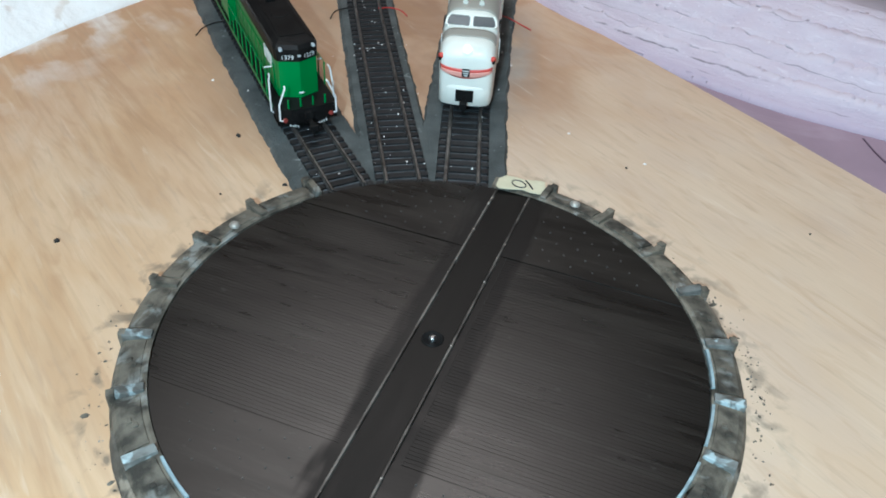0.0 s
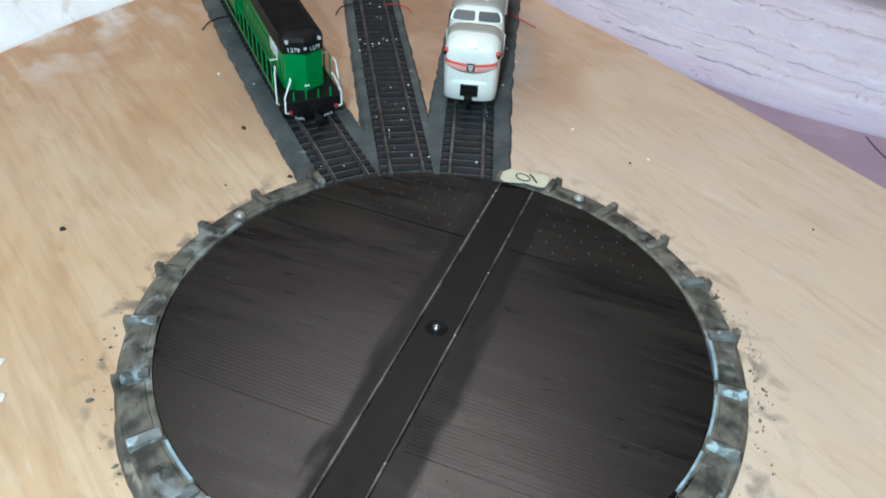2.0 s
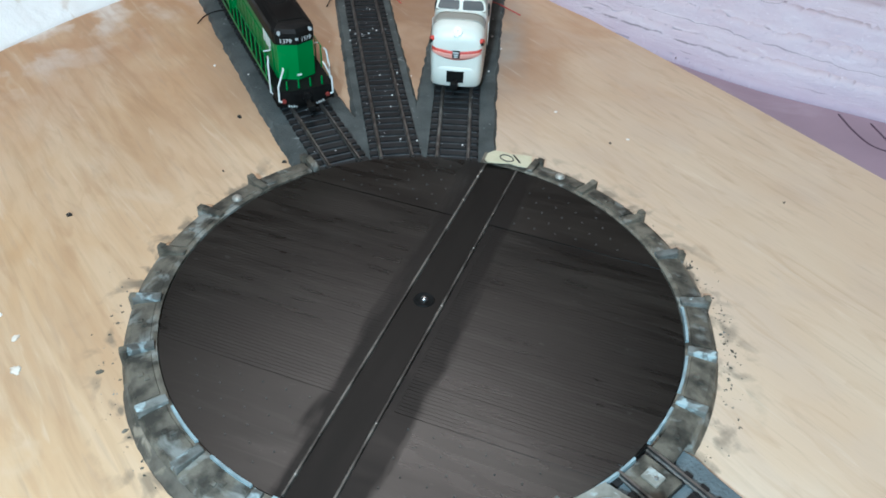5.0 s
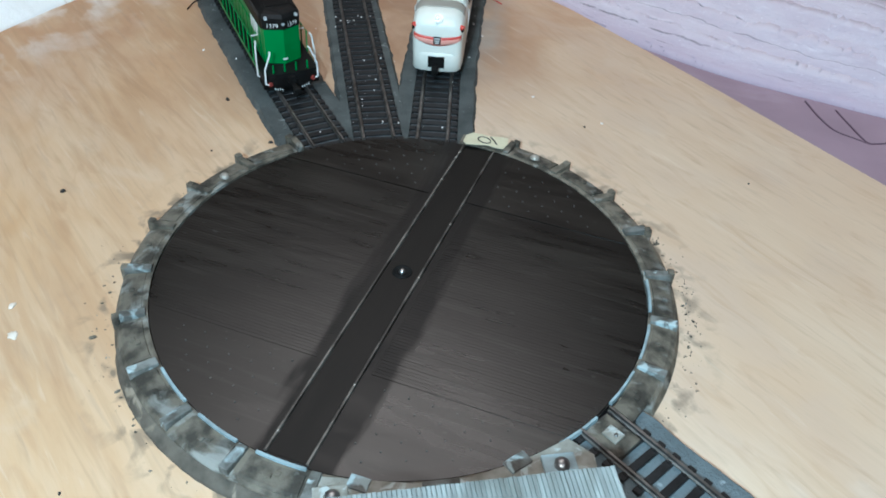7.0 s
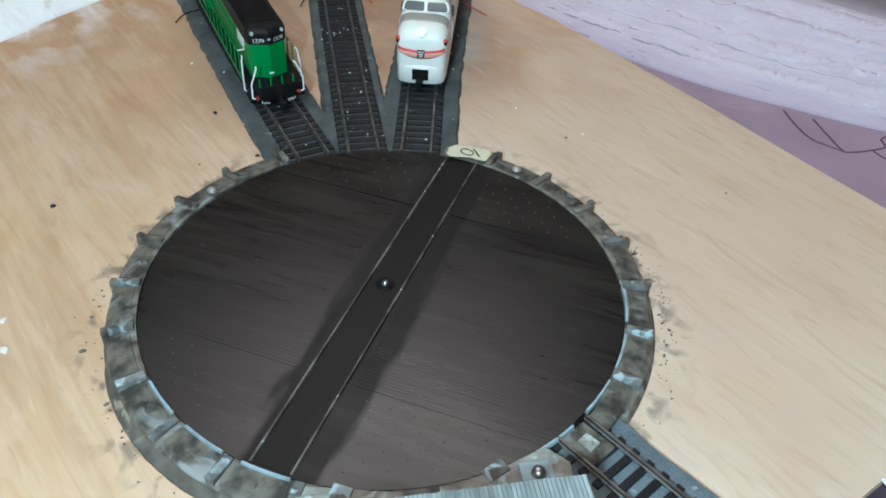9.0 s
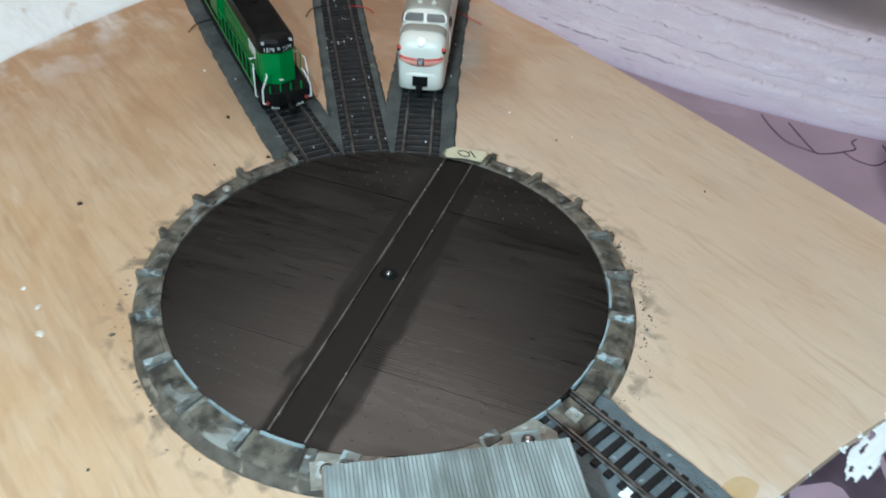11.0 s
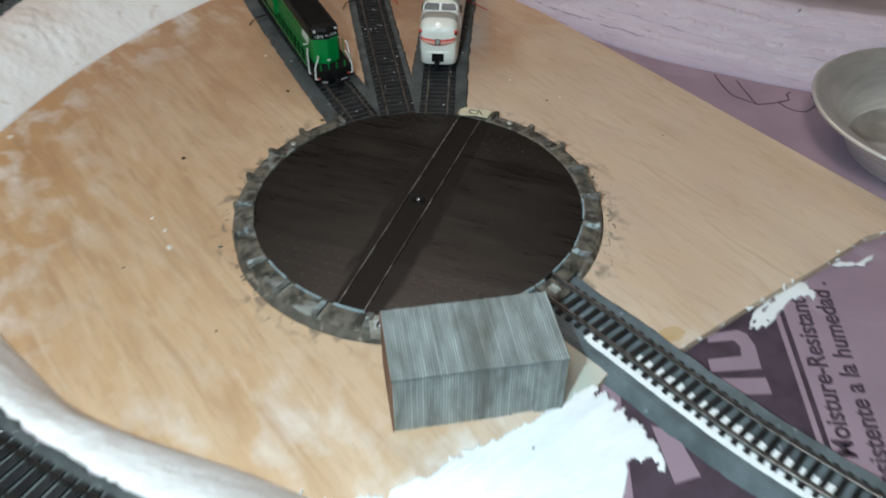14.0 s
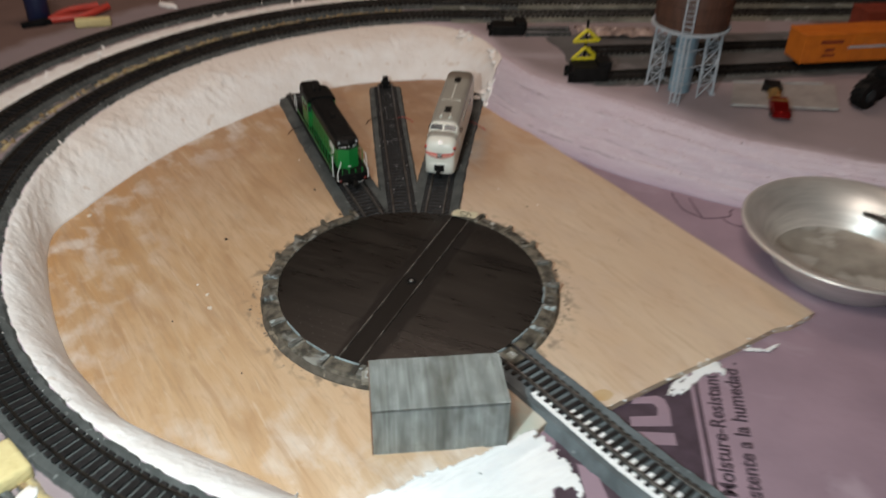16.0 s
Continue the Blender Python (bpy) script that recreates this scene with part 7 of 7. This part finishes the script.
def ring_strip(name, r0, r1, a0, a1, high, mat, label, n=260):
    """A lumpy band lying along the curves."""
    bm = bmesh.new()
    secs = []
    for i in range(n + 1):
        a = a0 + (a1 - a0) * i / n
        x, y = on_loop(a, 1.0)
        j0, j1 = (0.0035 * noise.noise(Vector((x * 22, y * 22, k))) for k in (2.0, 9.0))
        sec = []
        for u in np.linspace(0, 1, 9):
            r = (r0 + j0) + (r1 + j1 - r0 - j0) * u
            px, py = on_loop(a, r)
            h = high * math.sin(math.pi * u) ** 0.5 * (0.55 + 0.6 * noise.noise(Vector((px, py, 0)) * 75))
            sec.append((px, py, TOP + max(h, 0) - (0.001 if u in (0, 1) else 0)))
        secs.append(sec)
    add_loft(bm, secs, caps=False, closed=False)
    tagged(link(name, bm, mat, True), label, "scenery strip", kind="structure")


ring_strip("plaster_strip", 0.5365, 0.5640, 98, 232, 0.004, M_PLASTER, "white plaster band between the outer curved tracks")
ring_strip("ballast_strip", 0.4790, 0.4850, 96, 232, 0.003, M_BALLAST, "tan and grey ballast band between the inner curved tracks")
ring_strip("ballast_shoulder", 0.4850, 0.4900, 96, 232, 0.002, M_ROADBED, "grey ballast band between the inner curved tracks")


def plaster_lumps():
    """Clods where the plaster ends against the carved foam."""
    rnd = random.Random(61)
    seam = [Vector(p) for p in ((0.121, 0.376, 0.002), (0.134, 0.392, 0.022), (0.149, 0.410, 0.043), (0.146, 0.440, 0.045), (0.136, 0.478, 0.045), (0.112, 0.512, 0.045))]
    for k in range(34):
        f = rnd.random() * (len(seam) - 1.001)
        p = seam[int(f)].lerp(seam[int(f) + 1], f % 1)
        w = rnd.uniform(0.004, 0.0095)
        blob("plaster_lump", p.x + rnd.gauss(-0.003, 0.005), p.y + rnd.gauss(0, 0.005), p.z - 0.002 + rnd.uniform(-0.002, 0.001), w, w * rnd.uniform(0.6, 0.9), M_PLASTER, "rough white plaster lump on the bank", "plaster lump", 300 + k, 13, w * rnd.uniform(0.35, 0.6), "plaster lumps on the bank")


plaster_lumps()


def wrapper():
    bm = bmesh.new()
    rows = []
    for i in range(16):
        u = i / 15
        rows.append([(0.262 + 0.100 * u, 0.476 + 0.028 * v - 0.012 * u, TOP + 0.006 + 0.005 * noise.noise(Vector((u * 9, v * 3, 1))) + 0.006 * math.sin(v * math.pi)) for v in np.linspace(0, 1, 7)])
    add_loft(bm, rows, caps=False, closed=False)
    ob = link("clear_wrapper", bm, M_CLEAR, False)
    ob.modifiers.new("thickness", "SOLIDIFY").thickness = 0.0006
    tagged(ob, "crumpled clear plastic wrapper lying across the yard tracks", "wrapper")


wrapper()
tagged(link("mustard_board", box(0.60, 1.0, 0.645, 0.685, TOP - 0.001, TOP + 0.012, 0.002), M_MUSTARD), "mustard yellow board lying behind the yard", "board")


def specks_on_track():
    rnd = random.Random(31)
    # White specks serve as plaster grit and, on the spurs, as sparkling glints.
    bm = bmesh.new()
    for k in range(300):
        kind = rnd.random()
        if kind < 0.3:
            a = rnd.uniform(150, 236)
            x, y = on_loop(a, 0.4405 + rnd.gauss(0, 0.002))
            z = TOP + 0.0045
        else:
            ang, r = rnd.choice((90, 90, 90, 105, 75)), rnd.uniform(0.13, 0.42)
            off = rnd.gauss(0, 0.010)
            x, y = r * math.cos(radians(ang)) - off * math.sin(radians(ang)), r * math.sin(radians(ang)) + off * math.cos(radians(ang))
            z = 0.0055
        s = 0.0001 + 0.00036 * rnd.random() ** 3
        m = Matrix.Translation((x, y, z)) @ Euler((rnd.random() * 3, rnd.random() * 3, rnd.random() * 3)).to_matrix().to_4x4()
        add_box(bm, -s, s, -s, s, -s, s, m)
    tagged(link("grit_and_glints", bm, M_PLASTER), "white plaster grit and specks standing in for glints on the ties", "grit", kind="stuff")


specks_on_track()


def sponge(x, y, turn, sx, sy, label):
    bm = bmesh.new()
    add_box(bm, -sx, sx, -sy, sy, 0, 0.012, None, 0.003)
    ob = link("foam_block", bm, M_SPONGE, True)
    ob.matrix_world = pose(x, y, TOP, 0, 0, turn)
    tagged(ob, label, "foam block")


sponge(-0.268, -0.232, 40, 0.022, 0.016, "pale yellow foam scrap outside the curve")
sponge(-0.385, 0.560, 8, 0.023, 0.006, "pale yellow foam strip outside the curve")
blob("plaster_lump", -0.300, 0.640, TOP, 0.020, 0.008, M_PLASTER, "white plaster lump outside the curve", "plaster lump", 92, 16, 0.005)
blob("plaster_lump", -0.243, -0.246, TOP, 0.010, 0.006, M_PLASTER, "white plaster lump outside the curve", "plaster lump", 91, 14, 0.004)


def pliers():
    th = empty("pliers", pose(-0.446, 0.572, TOP), "open red-handled pliers lying on the upper board", "pliers")
    for pts in ([(0.0, 0.002, 0.005), (0.022, 0.006, 0.006), (0.046, 0.018, 0.006), (0.066, 0.054, 0.006)], [(0.002, 0.006, 0.005), (0.012, 0.028, 0.006), (0.026, 0.044, 0.006), (0.052, 0.058, 0.006)]):
        bm = bmesh.new()
        add_tube(bm, spline(pts, 6), 0.0048, 10)
        part("handle", bm, M_RED, th, "red dipped handle")
    bm = bmesh.new()
    add_loft(bm, [[(-x, k * w - 0.55 * x, z) for k, z in ((-1, 0.001), (-1, 0.008), (1, 0.008), (1, 0.001))] for x, w in ((-0.004, 0.006), (0.004, 0.0075), (0.016, 0.0055), (0.030, 0.002))])
    part("jaw", bm, M_BLACK, th, "dark steel jaw")


pliers()


def pot(x, y):
    th = empty("glue_bottle", pose(x, y, TOP), "dark navy plastic bottle standing on the upper foam", "bottle")
    bm = bmesh.new()
    add_lathe(bm, [(0.0, 0.0), (0.014, 0.0), (0.015, 0.002), (0.015, 0.05), (0.010, 0.058), (0.006, 0.060)], 28)
    part("body", bm, M_BLUE, th, "navy body", True)
    bm = bmesh.new()
    add_lathe(bm, [(0.0065, 0.058), (0.0065, 0.066), (0.003, 0.078), (0.0, 0.078)], 20)
    part("nozzle", bm, M_BLUE, th, "navy nozzle", True)


pot(-0.464, 0.592)
